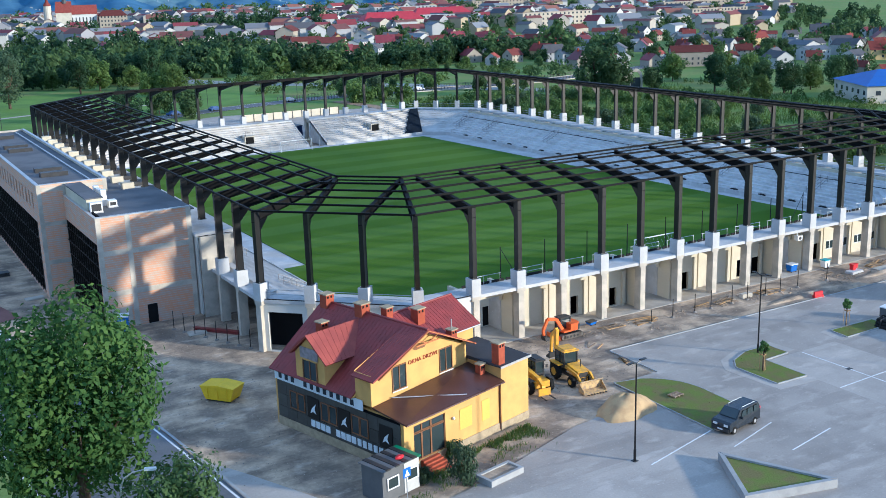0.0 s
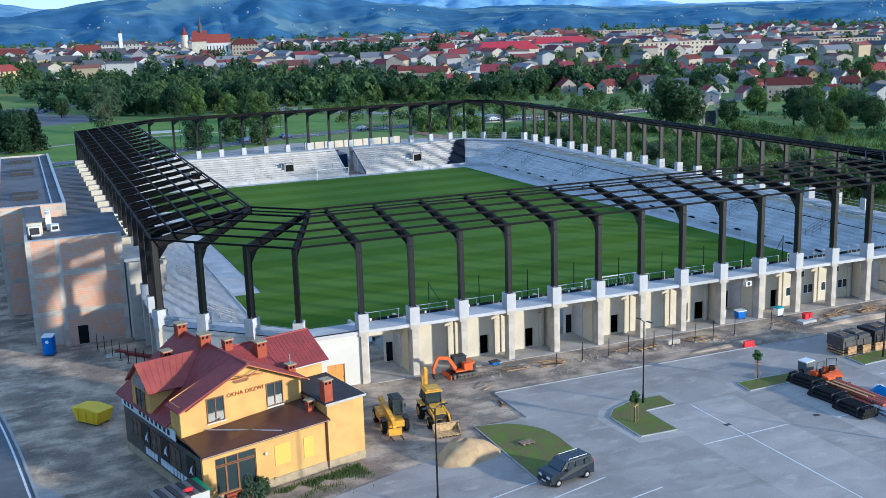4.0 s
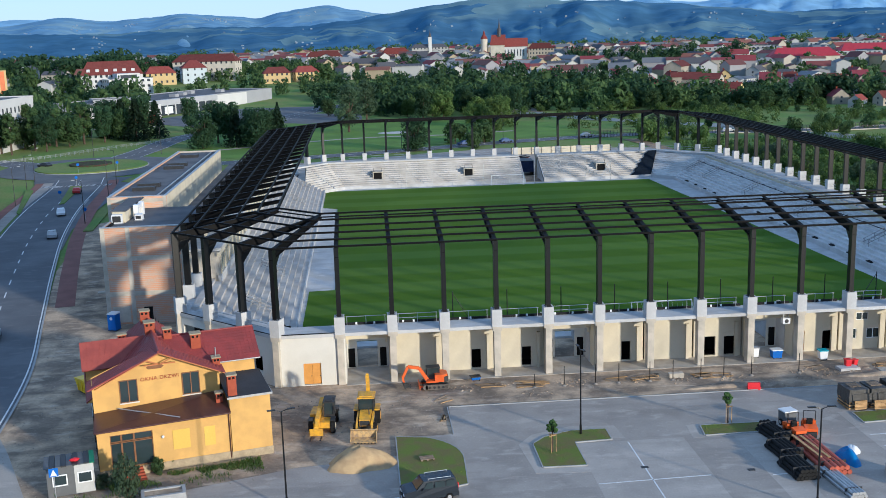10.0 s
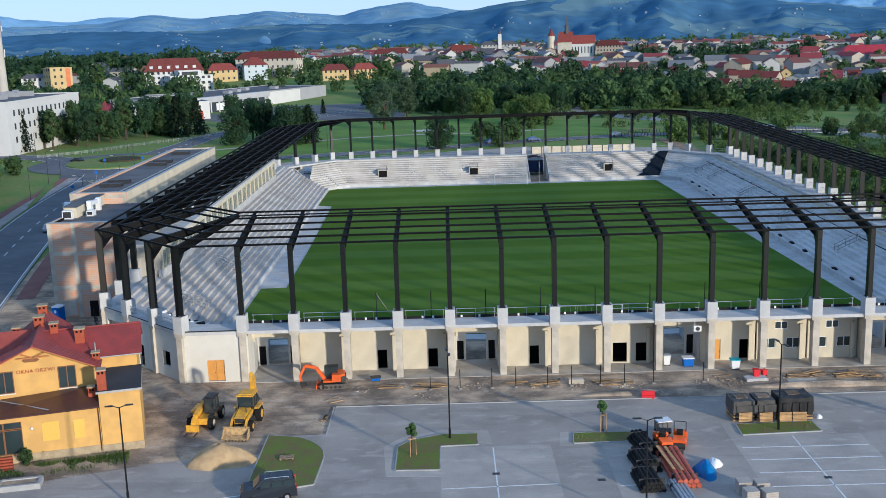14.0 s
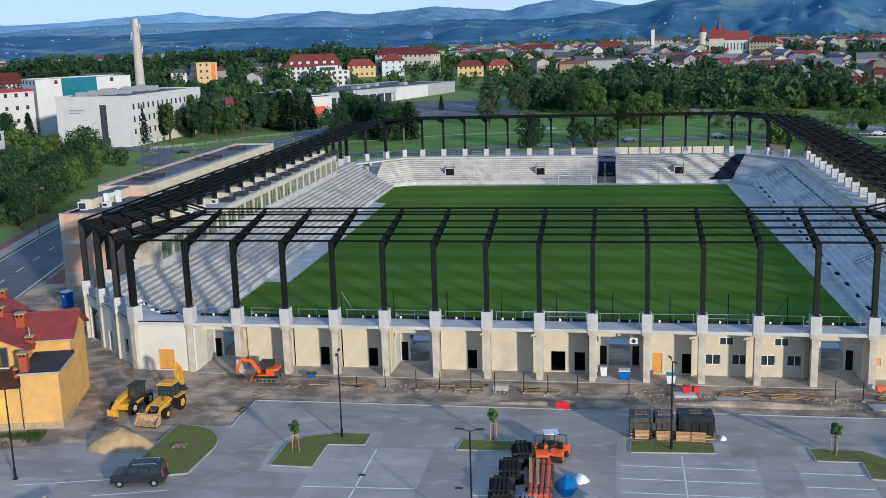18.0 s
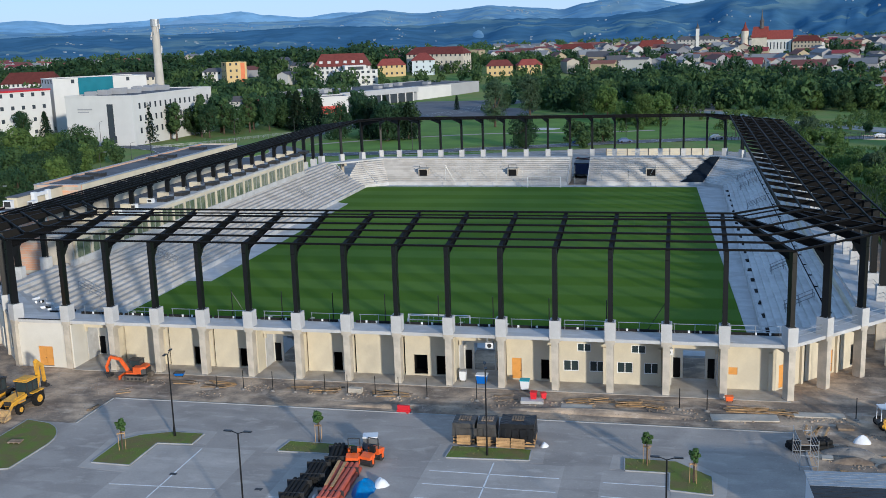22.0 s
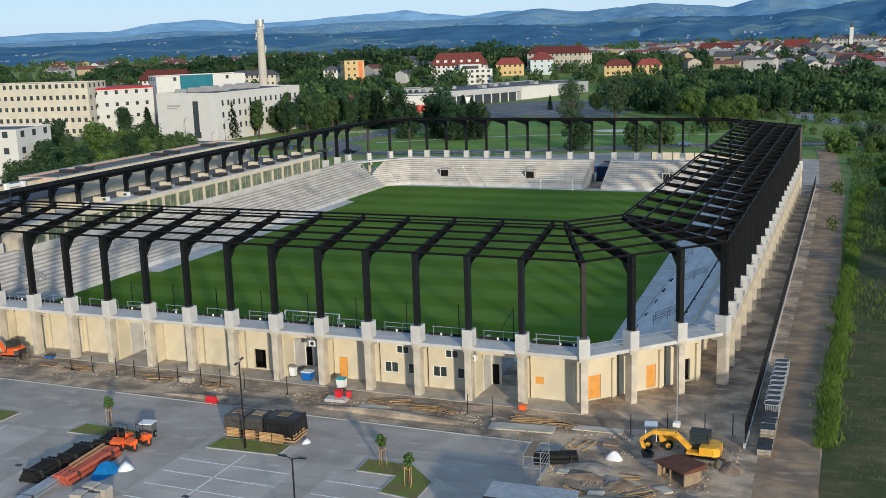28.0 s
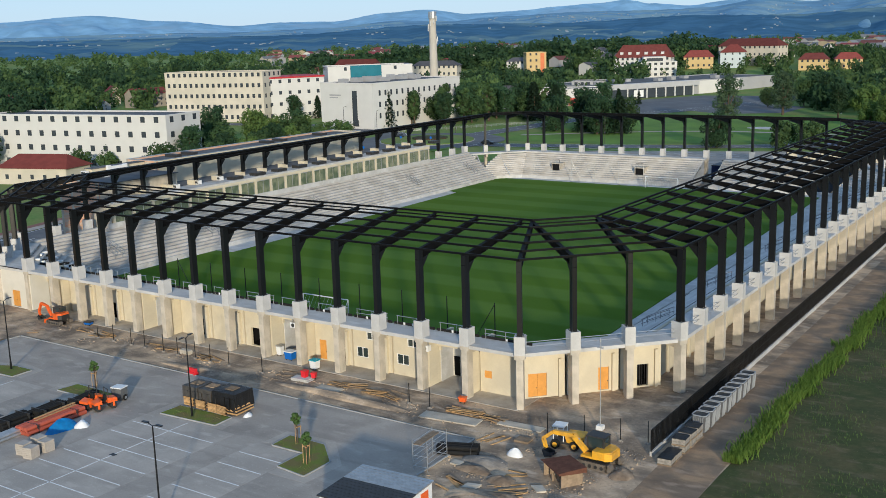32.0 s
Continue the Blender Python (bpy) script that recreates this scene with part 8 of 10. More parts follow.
def block(name, label, p, q, depth, h, wall, roof, rows_, cols, win=(1.3, 1.5), sides=2, z0=2.2, roof_h=0.0):
    """A building whose front runs from p to q, standing `depth` back from it; a grid of windows on front and end."""
    p, q = Vector(p), Vector(q)
    u = (q - p).normalized()
    L = (q - p).length
    ob = thing(name, label, "building", at=Matrix.Translation((*p, rise(p.x, p.y) - 0.1)) @ pose(0, 0, 0, 0, 0, math.degrees(math.atan2(u.y, u.x))))
    part("wall", Solid().box(0, 0, -1.5, L, depth, h), wall, ob)
    if roof_h:
        s = Solid().add([(-0.6, -0.6, h), (L + 0.6, -0.6, h), (L + 0.6, depth + 0.6, h), (-0.6, depth + 0.6, h), (depth * 0.3, depth / 2, h + roof_h), (L - depth * 0.3, depth / 2, h + roof_h)], [(3, 2, 1, 0), (0, 1, 5, 4), (1, 2, 5), (2, 3, 4, 5), (3, 0, 4)])
        part("roof", s, roof, ob)
    else:
        part("roof", Solid().box(0.4, 0.4, h, L - 0.4, depth - 0.4, h + 0.12), roof, ob)
        part("parapet", Solid().box(-0.1, -0.1, h, L + 0.1, 0.4, h + 0.5).box(-0.1, depth - 0.4, h, L + 0.1, depth + 0.1, h + 0.5).box(-0.1, 0.4, h, 0.4, depth - 0.4, h + 0.5).box(L - 0.4, 0.4, h, L + 0.1, depth - 0.4, h + 0.5), wall, ob)
    pane = Solid().box(-win[0] / 2, -0.05, -win[1] / 2, win[0] / 2, 0.1, win[1] / 2).mesh("window", FAR_GLASS)
    dz = (h - z0 - 0.8) / max(1, rows_ - 1) if rows_ > 1 else 0
    for r in range(rows_):
        for k in range(cols):
            o = part("window", pane, None, ob)
            o.matrix_basis = Matrix.Translation(((k + 0.7) * L / (cols + 0.4), 0, z0 + r * dz))
        if sides > 1:
            m = max(2, int(depth / 4))
            for k in range(m):
                o = part("window", pane, None, ob)
                o.matrix_basis = pose(L, (k + 0.5) * depth / m, z0 + r * dz, 0, 0, 90)
                o = part("window", pane, None, ob)
                o.matrix_basis = pose(0, (k + 0.5) * depth / m, z0 + r * dz, 0, 0, -90)
    return ob


D = block("hospital_wing", "new white hospital wing with rows of narrow windows", (-151.5, 232.5), (-124, 230.2), 53.6, 17.0, WHITE_WALL, ROOFING, 1, 2, (1.0, 2.4), 1)
part("entrance_glass", Solid().box(17.0, -0.08, 1, 19.5, 0.1, 14.5), FAR_GLASS, D)
part("name_plate", Solid().box(5.0, -0.1, 12.5, 11.0, 0.05, 13.0).box(5.0, -0.1, 11.6, 9.5, 0.05, 12.0), GREY_WALL, D, "unreadable lettering bars")
pane = Solid().box(-0.5, -0.06, -1.0, 0.5, 0.1, 1.0).mesh("window", FAR_GLASS)
for r in range(3):
    for k in range(15):
        part("window", pane, None, D).matrix_basis = pose(27.6, 4 + k * 3.3, 5.0 + r * 4.3, 0, 0, 90)
for k in range(9):
    part("roof_unit", Solid().box(4 + 2.0 * (k % 3), 6 + k * 4.8, 17.1, 7 + 3 * (k % 4), 9 + k * 4.8, 18.6 + 0.3 * (k % 3)), GREY_WALL, D)
C1 = block("hospital_block", "white hospital block with a red roof edge", (-196, 247.6), (-182.6, 271.5), 22, 17.5, WHITE_WALL, mat("red_roof_edge", (0.4, 0.02, 0.03), 0.6), 4, 6)
part("red_band", Solid().box(-0.3, -0.3, 17.9, 27.6, 22, 18.6), bpy.data.materials["red_roof_edge"], C1)
C2 = block("hospital_tower", "white hospital block with a teal glazed stair", (-184, 276), (-158, 304), 18, 21.5, WHITE_WALL, ROOFING, 2, 3)
part("teal_stair", Solid().box(10, -0.4, 4, 24, 2, 22.0), TEAL, C2)
block("hospital_old_block", "long cream old hospital block with many windows", (-240, 232), (-193, 244), 16, 21, CREAM_WALL, DARK_TILE, 5, 17, (1.3, 1.7), 2)
block("hospital_south_block", "long pale four storey block with regular windows", (-166, 98), (-101, 109.6), 15, 15.2, WHITE_WALL, ROOFING, 4, 14, (1.5, 1.6), 2)
block("red_roof_lodge", "low cream house with a hipped dark red roof", (-128, 76), (-108, 82), 10, 4.2, CREAM_WALL, RED_TILE, 1, 5, (1.0, 1.2), 2, 2.0, 3.2)
SM = block("supermarket", "long low grey and white supermarket with dark shop front", (-110, 388), (-52, 494), 44, 7.0, GREY_WALL, ROOFING, 1, 1, (0.5, 0.5), 1)
part("shop_front", Solid().box(8, -2.6, 0.2, 62, -2.4, 4.8), FAR_GLASS, SM)
part("fascia", Solid().box(6, -3.0, 4.9, 66, 0, 7.6), mat("silver_fascia", (0.42, 0.43, 0.45), 0.6, var=0.08), SM)
part("side_cladding", Solid().box(68, -0.2, 0.1, 96, 0, 6.9), WHITE_WALL, SM)
for k in range(10):
    part("column", Solid().box(8 + k * 6 - 0.3, -3.0, 0, 8 + k * 6 + 0.3, -2.62, 4.9), WHITE_WALL, SM)
part("poster", Solid().box(24, -2.75, 0.8, 30, -2.61, 4.2), WHITE_PLASTIC, SM, "pale shop poster")
for k in range(7):
    part("roof_unit", Solid().box(12 + k * 13, 12 + 5 * (k % 3), 7.1, 15 + k * 13, 16 + 5 * (k % 3), 8.6), GREY_WALL, SM)
WH = block("warehouse", "white warehouse with a red lower wall", (-120, 352), (-90, 366), 16, 7.5, WHITE_WALL, ROOFING, 1, 1, (0.4, 0.4), 1)
part("red_cladding", Solid().box(14, -0.12, 0.1, 30, -0.005, 3.6), mat("coral_red_cladding", (0.55, 0.08, 0.06), 0.7, var=0.1), WH)
AP = block("apartment_block", "white apartment house with a steep dark red roof and dormers", (-169, 543), (-134, 551), 14, 11.5, WHITE_WALL, DULL_TILE, 4, 11, (1.4, 1.5), 2, 2.2, 8)
for k in range(6):
    part("dormer", Solid().box(3.4 + k * 5.2, 1.2, 12.6, 5.4 + k * 5.2, 4.2, 15.0), WHITE_WALL, AP)
ST = block("apartment_block", "modern white stepped apartment house", (-150, 531), (-127, 544), 14, 9.5, WHITE_WALL, DARK_TILE, 3, 7, (1.8, 1.5), 2)
part("upper_storey", Solid().box(6, 3, 9.5, 20, 12, 13.0), WHITE_WALL, ST)
part("upper_glazing", Solid().box(8, 2.9, 10.2, 18, 2.99, 12.2), FAR_GLASS, ST)
block("tenement", "orange tenement with a red roof", (-139, 586), (-121, 592), 12, 7.5, OCHRE_WALL, RED_TILE, 2, 5, (1.2, 1.5), 2, 2.2, 4.5)
block("tenement", "tall white house with a brick red hipped roof", (-117, 594), (-102, 598), 18, 10, PALE_BLUE_WALL, RED_TILE, 3, 3, (1.0, 1.3), 2, 2.2, 5)
block("long_tenement", "long cream tenement with a dull red roof", (-128, 622), (-85, 612), 13, 12, CREAM_WALL, DULL_TILE, 3, 12, (1.2, 1.5), 2, 2.2, 5)
block("tenement", "pale yellow house with a brown red roof", (-64, 585), (-47, 588), 11, 6.5, OCHRE_WALL, DULL_TILE, 2, 5, (1.2, 1.5), 2, 2.0, 4)
block("tenement", "yellow house with an orange red roof", (-44, 594), (-29, 599), 11, 6.2, OCHRE_WALL, RED_TILE, 2, 5, (1.2, 1.5), 2, 2.0, 4)
TW = block("tower_house", "ochre tower block with an orange stripe", (-213, 506), (-203, 514), 12, 18.5, OCHRE_WALL, ROOFING, 5, 3, (1.2, 1.5), 2)
part("orange_stripe", Solid().box(9.0, -0.08, 0.2, 11.6, -0.06, 18.4), mat("orange_stripe_paint", (0.6, 0.2, 0.09), 0.8), TW)
block("long_tenement", "long white house with a dark red mansard roof", (-352, 478), (-318, 487), 13, 11, WHITE_WALL, DULL_TILE, 3, 12, (1.2, 1.5), 2, 2.2, 7)
block("long_tenement", "beige long house with a flat dark roof", (-263, 450), (-236, 460), 12, 15, CREAM_WALL, DARK_TILE, 4, 9, (1.2, 1.5), 2, 2.2, 3)
block("long_tenement", "low white long house among the trees", (-236, 520), (-216, 527), 11, 12, WHITE_WALL, DARK_TILE, 3, 7, (1.2, 1.5), 2, 2.2, 2.5)
block("clinic", "low white modern clinic with a flat roof", (-128, 402), (-112, 408), 14, 8.5, GREY_WALL, ROOFING, 2, 5, (1.6, 1.4), 2)
block("school", "long pale palace building with a red roof beside the church", (158, 884), (182, 881), 14, 10, TOWN_CREAM, DULL_TILE, 3, 8, (1.2, 1.6), 2, 2.5, 5)
block("long_tenement", "long white house with a red roof far off", (-50, 900), (-18, 905), 12, 8, TOWN_WHITE, DULL_TILE, 3, 8, (1.2, 1.5), 2, 2.2, 5)
block("long_tenement", "row of old town houses with bright red roofs", (22, 930), (48, 934), 12, 8, TOWN_CREAM, RED_TILE, 3, 7, (1.2, 1.5), 2, 2.2, 6)
block("city_hall", "pale old town hall with a slender clock tower", (58, 1086), (100, 1092), 16, 11, TOWN_WHITE, DARK_TILE, 3, 10, (1.4, 1.8), 2, 3, 4)
for x, y, L in ((285, 610, 46), (372, 690, 52)):
    block("department_store", "store hall with a bright red sheet roof", (x, y), (x + L, y - 6), 18, 7, CREAM_WALL, mat("bright_red_sheet_roof", (0.36, 0.03, 0.045), 0.6), 1, 12, (1.6, 1.4), 1, 3, 6)
block("sports_hall", "hall with a bright blue sheet roof", (190, 106), (226, 84), 26, 5, CREAM_WALL, mat("blue_sheet_roof", (0.02, 0.1, 0.4), 0.5), 1, 9, (1.4, 1.2), 2, 3, 3.5)
for k, (x, y, L) in enumerate(((320, 640, 60), (390, 560, 70), (450, 690, 80), (520, 520, 60), (300, 820, 70), (600, 640, 80), (420, 860, 70), (560, 900, 80))):
    block("slab_flats", "long pale prefabricated block of flats", (x, y), (x + L, y + 8 * math.sin(k)), 12, 8 + 1.5 * (k % 2), TOWN_CREAM if k % 2 else GREY_WALL, ROOFING, 3, 16, (1.6, 1.4), 1)
clock = thing("clock_tower", "slender white clock tower with a dark cap", "tower", at=Matrix.Translation((79, 1089, 7)) @ Matrix.Diagonal((0.75, 0.75, 0.88, 1)))
part("shaft", Solid().box(-2.5, -2.5, 0, 2.5, 2.5, 27), WHITE_WALL, clock)
part("cap", Solid().tube((0, 0, 27), (0, 0, 33), 2.6, 8, 0.5).tube((0, 0, 33), (0, 0, 37), 0.4, 6, 0.05), DARK_TILE, clock)

church = thing("basilica", "old church with steep red roofs, a spire and a round tower", "church", at=pose(131, 899, 7.0, 0, 0, -12) @ Matrix.Diagonal((0.66, 0.66, 0.88, 1)))
part("nave_wall", Solid().box(8, -6, 0, 42, 8, 15), WHITE_WALL, church)
part("nave_roof", Solid().add([(7, -7, 15), (43, -7, 15), (43, 9, 15), (7, 9, 15), (7, 1, 24), (43, 1, 24)], [(0, 1, 5, 4), (2, 3, 4, 5), (1, 2, 5), (3, 0, 4)]), RED_TILE, church)
part("choir_wall", Solid().box(-10, -7, 0, 10, 9, 17), CREAM_WALL, church)
part("choir_roof", Solid().add([(-11, -8, 17), (11, -8, 17), (11, 10, 17), (-11, 10, 17), (-9, 1, 28), (11, 1, 28)], [(0, 1, 5, 4), (2, 3, 4, 5), (1, 2, 5), (3, 0, 4)]), RED_TILE, church)
part("spire", Solid().tube((2, 1, 26), (2, 1, 33), 3.2, 8, 2.6).tube((2, 1, 33), (2, 1, 36), 3.4, 8, 1.4).tube((2, 1, 36), (2, 1, 46), 1.3, 8, 0.05), DARK_TILE, church)
part("round_tower", Solid().tube((-20, 0, 0), (-20, 0, 24), 5.5, 14, 5.0), CREAM_WALL, church)
part("tower_cap", Solid().tube((-20, 0, 24), (-20, 0, 27), 5.4, 14, 3.2).tube((-20, 0, 27), (-20, 0, 33), 2.6, 10, 0.2), RED_TILE, church)
for k in range(7):
    part("tall_window", Solid().box(10 + k * 4.5, -6.1, 5, 11.4 + k * 4.5, -5.9, 12), FAR_GLASS, church)
stack = thing("boiler_chimney", "tall pale concrete boiler chimney with antennas", "chimney", at=Matrix.Translation((-171, 340, 0)))
part("shaft", Solid().tube((0, 0, 0), (0, 0, 42), 2.3, 18, 1.6), mat("pale_chimney_concrete", (0.5, 0.47, 0.42), 0.9, var=0.06, scale=9, col2=(0.43, 0.41, 0.37)), stack)
part("cap", Solid().tube((0, 0, 42), (0, 0, 45.2), 2.0, 12), GALV, stack)
for k in range(10):
    a = k * 0.7
    part("antenna", Solid().box(-0.2, -0.15, 0, 0.2, 0.15, 2.2), WHITE_WALL, stack).matrix_basis = pose(2.2 * math.cos(a), 2.2 * math.sin(a), 30 + k * 1.2, 0, 0, math.degrees(a))
arch = thing("chapel_arch", "pale curved concrete chapel arch with a pointed fin", "monument", at=pose(167, 176, 0, 0, 0, -20) @ Matrix.Diagonal((0.62, 0.62, 0.8, 1)))
s = Solid()
for k in range(10):
    a0, a1 = math.pi * k / 10, math.pi * (k + 1) / 10
    s.beam((3.2 * math.cos(a0), 0, 5 + 4 * math.sin(a0)), (3.2 * math.cos(a1), 0, 5 + 4 * math.sin(a1)), 1.2, 0.8, (0, 1, 0))
part("arch", s.box(-3.6, -0.4, 0, -2.8, 0.4, 5).box(2.8, -0.4, 0, 3.6, 0.4, 5), CONC, arch)
part("fin", Solid().prism([(-6.5, -0.3), (-4.5, -0.3), (-4.5, 0.3), (-6.5, 0.3)], 0, [15, 11, 11, 15]), CONC, arch)
part("doorway", Solid().box(-2.7, 0.3, 0, 2.7, 0.5, 6), FAR_GLASS, arch)


def town_house(w, d, h, rh, wall, roof, label):
    o = thing("town_house", label, "house", "houses of the town")
    part("wall", Solid().box(-w / 2, -d / 2, 0, w / 2, d / 2, h).add([(-w / 2, -d / 2, h), (-w / 2, d / 2, h), (-w / 2, 0, h + rh - 0.15), (w / 2, -d / 2, h), (w / 2, d / 2, h), (w / 2, 0, h + rh - 0.15)], [(0, 2, 1), (3, 4, 5)]), wall, o)
    part("roof", Solid().add([(-w / 2 - 0.5, -d / 2 - 0.5, h - 0.2), (w / 2 + 0.5, -d / 2 - 0.5, h - 0.2), (w / 2 + 0.5, 0, h + rh), (-w / 2 - 0.5, 0, h + rh), (w / 2 + 0.5, d / 2 + 0.5, h - 0.2), (-w / 2 - 0.5, d / 2 + 0.5, h - 0.2)], [(0, 1, 2, 3), (4, 5, 3, 2)]), roof, o)
    if rh > 3.8:
        part("chimney", Solid().box(w * 0.15, 0.4, h + rh * 0.4, w * 0.15 + 0.8, 1.2, h + rh + 0.9), CHIM_BRICK, o)
    n = max(2, int(w / 3.2))
    s = Solid()
    for r in range(2 if h > 4.5 else 1):
        for k in range(n):
            x = -w / 2 + (k + 0.5) * w / n
            s.box(x - 0.5, -d / 2 - 0.06, 1.2 + r * 2.8, x + 0.5, -d / 2 + 0.05, 2.5 + r * 2.8)
        s.box(-w / 2 - 0.06, -0.6, 1.2 + r * 2.8, -w / 2 + 0.05, 0.6, 2.5 + r * 2.8).box(w / 2 - 0.05, -0.6, 1.2 + r * 2.8, w / 2 + 0.06, 0.6, 2.5 + r * 2.8)
    tagged(part("window_glazing", s, FAR_GLASS, o), kind="stuff")
    return o


HOUSES = [town_house(13, 9, 5.6, 3.6, TOWN_WHITE, RED_TILE, "white town house with a red gabled roof"), town_house(11, 10, 5.2, 4.2, TOWN_CREAM, DULL_TILE, "cream town house with a brown red gabled roof"), town_house(14, 10, 5.8, 3.2, TOWN_WHITE, DARK_TILE, "white town house with a dark gabled roof"), town_house(16, 11, 6.2, 2.2, TOWN_WHITE, SLATE_SHEET, "white house with a low grey roof"), town_house(12, 9, 5.0, 4.0, OCHRE_WALL, RED_TILE, "ochre town house with a red gabled roof"), town_house(24, 12, 8.5, 3.6, TOWN_CREAM, DULL_TILE, "larger cream tenement with a dull red roof"), town_house(12, 10, 5.2, 4.4, GREY_WALL, DARK_TILE, "grey town house with a dark steep roof"), town_house(12, 11, 5.0, 4.6, TOWN_CREAM, CRIMSON_SHEET, "cream town house with a crimson sheet roof"), town_house(13, 10, 4.6, 3.4, TOWN_WHITE, SLATE_SHEET, "white town house with a blue grey sheet roof"), town_house(10, 9, 4.4, 4.0, TOWN_WHITE, CRIMSON_SHEET, "small white house with a dark crimson roof")]
rt = random.Random(77)
# wedges of the town as seen from the river: bearing from north to the east, distance, number of houses
WEDGES = [(15, 25, 530, 720, 46), (24, 36, 450, 660, 60), (35, 50, 430, 660, 46), (17, 44, 640, 920, 70), (5, 15, 600, 800, 46), (-5, 5, 690, 860, 22), (-8, 16, 860, 1040, 44), (38, 60, 380, 620, 34), (-31, -19, 430, 545, 16), (-52, -31, 460, 640, 22), (29, 47, 400, 490, 28), (44, 66, 300, 560, 46), (-27, -13, 560, 860, 12), (-40, -26, 500, 800, 14), (-19, -8, 700, 900, 10)]
SPOTS = [(147, 387), (140, 409), (-146, 389), (162, 398), (178, 390)]
KEPT = {0: 0, 1: 4, 2: 9}
for b0, b1, r0, r1, count in WEDGES:
    done = 0
    for _ in range(count * 8):
        b, d = radians(rt.uniform(b0, b1)), math.sqrt(rt.uniform(r0 ** 2, r1 ** 2))
        x, y = 10 + d * math.sin(b), -90 + d * math.cos(b)
        if done < count and all((x - a) ** 2 + (y - c) ** 2 > 15.5 ** 2 for a, c in SPOTS) and not (95 < x < 205 and 860 < y < 930) and not (-180 < x < -20 and 520 < y < 645):
            SPOTS.append((x, y))
            done += 1
first = set()
NEAREST = set(sorted(range(len(SPOTS)), key=lambda i: math.hypot(SPOTS[i][0] - 10, SPOTS[i][1] + 90))[:296]) | {0, 1, 2, 3, 4}
REST = [SPOTS[i] for i in range(len(SPOTS)) if i not in NEAREST]
for i, (x, y) in enumerate(SPOTS):
    if i not in NEAREST:
        continue
    k = KEPT.get(i, rt.choices(range(10), (4, 4, 4, 4, 2, 2, 3, 4, 3, 4))[0])
    m = pose(x, y, rise(x, y) - 0.15, 0, 0, rt.choice((-14, 76, 20, 110, -40, 50)) + rt.uniform(-8, 8)) @ Matrix.Diagonal((*(rt.uniform(0.62, 0.95),) * 3, 1))
    if k not in first:
        first.add(k)
        HOUSES[k].matrix_basis = m
    else:
        copy_thing(HOUSES[k], m)

# the town beyond, too many houses to count
ft = random.Random(19)
walls_far, roofs_far = Solid(), Solid()
for k in range(760 + len(REST)):
    b = radians(ft.uniform(-7, 46) if k % 6 else ft.uniform(-40, -7))
    rr = ft.uniform(980, 1450) if b < 0.3 else ft.uniform(760, 1400)
    x, y = (10 + rr * math.sin(b), -90 + rr * math.cos(b)) if k < 760 else REST[k - 760]
    a, w, d, h, rh = radians(ft.choice((-14, 76, 20, 110))), ft.uniform(5, 11), ft.uniform(4, 5.5), ft.uniform(4, 8.5), ft.uniform(1.0, 3.8)
    ca, sa, z0 = math.cos(a), math.sin(a), rise(x, y) - 0.2
    q = lambda u, v, z: (x + u * ca - v * sa, y + u * sa + v * ca, z0 + z)  # noqa: E731
    walls_far.add([q(-w, -d, 0), q(w, -d, 0), q(w, d, 0), q(-w, d, 0), q(-w, -d, h), q(w, -d, h), q(w, d, h), q(-w, d, h), q(-w, 0, h + rh - 0.1), q(w, 0, h + rh - 0.1)], [(0, 1, 5, 4), (1, 2, 6, 9, 5), (2, 3, 7, 6), (3, 0, 4, 8, 7)])
    roofs_far.add([q(-w - 0.4, -d - 0.4, h - 0.2), q(w + 0.4, -d - 0.4, h - 0.2), q(w + 0.4, 0, h + rh), q(-w - 0.4, 0, h + rh), q(w + 0.4, d + 0.4, h - 0.2), q(-w - 0.4, d + 0.4, h - 0.2)], [(0, 1, 2, 3), (4, 5, 3, 2)])


def mottled(name, cols):
    """One of several tones for each house."""
    m = bpy.data.materials.new(name)
    m.use_nodes = True
    n, l = m.node_tree.nodes, m.node_tree.links
    g, r = n.new("ShaderNodeNewGeometry"), n.new("ShaderNodeValToRGB")
    r.color_ramp.interpolation = "CONSTANT"
    for i, col in enumerate(cols):
        e = r.color_ramp.elements[i] if i < 2 else r.color_ramp.elements.new(i / len(cols))
        e.position, e.color = i / len(cols), (*col, 1)
    l.new(g.outputs["Random Per Island"], r.inputs[0])
    l.new(r.outputs[0], n["Principled BSDF"].inputs["Base Color"])
    n["Principled BSDF"].inputs["Roughness"].default_value = 0.85
    return m


tagged(part("distant_house_walls", walls_far, mottled("distant_walls", [(0.42, 0.42, 0.41), (0.38, 0.35, 0.3), (0.28, 0.28, 0.3), (0.36, 0.3, 0.2), (0.46, 0.46, 0.46)])), "pale walls of the distant town houses", "houses", kind="stuff")
tagged(part("distant_house_roofs", roofs_far, mottled("distant_roofs", [(0.17, 0.05, 0.045), (0.12, 0.045, 0.042), (0.08, 0.08, 0.09), (0.18, 0.075, 0.055), (0.14, 0.15, 0.17), (0.2, 0.035, 0.042), (0.2, 0.21, 0.23)])), "red and grey roofs of the distant town houses", "roofs", kind="stuff")

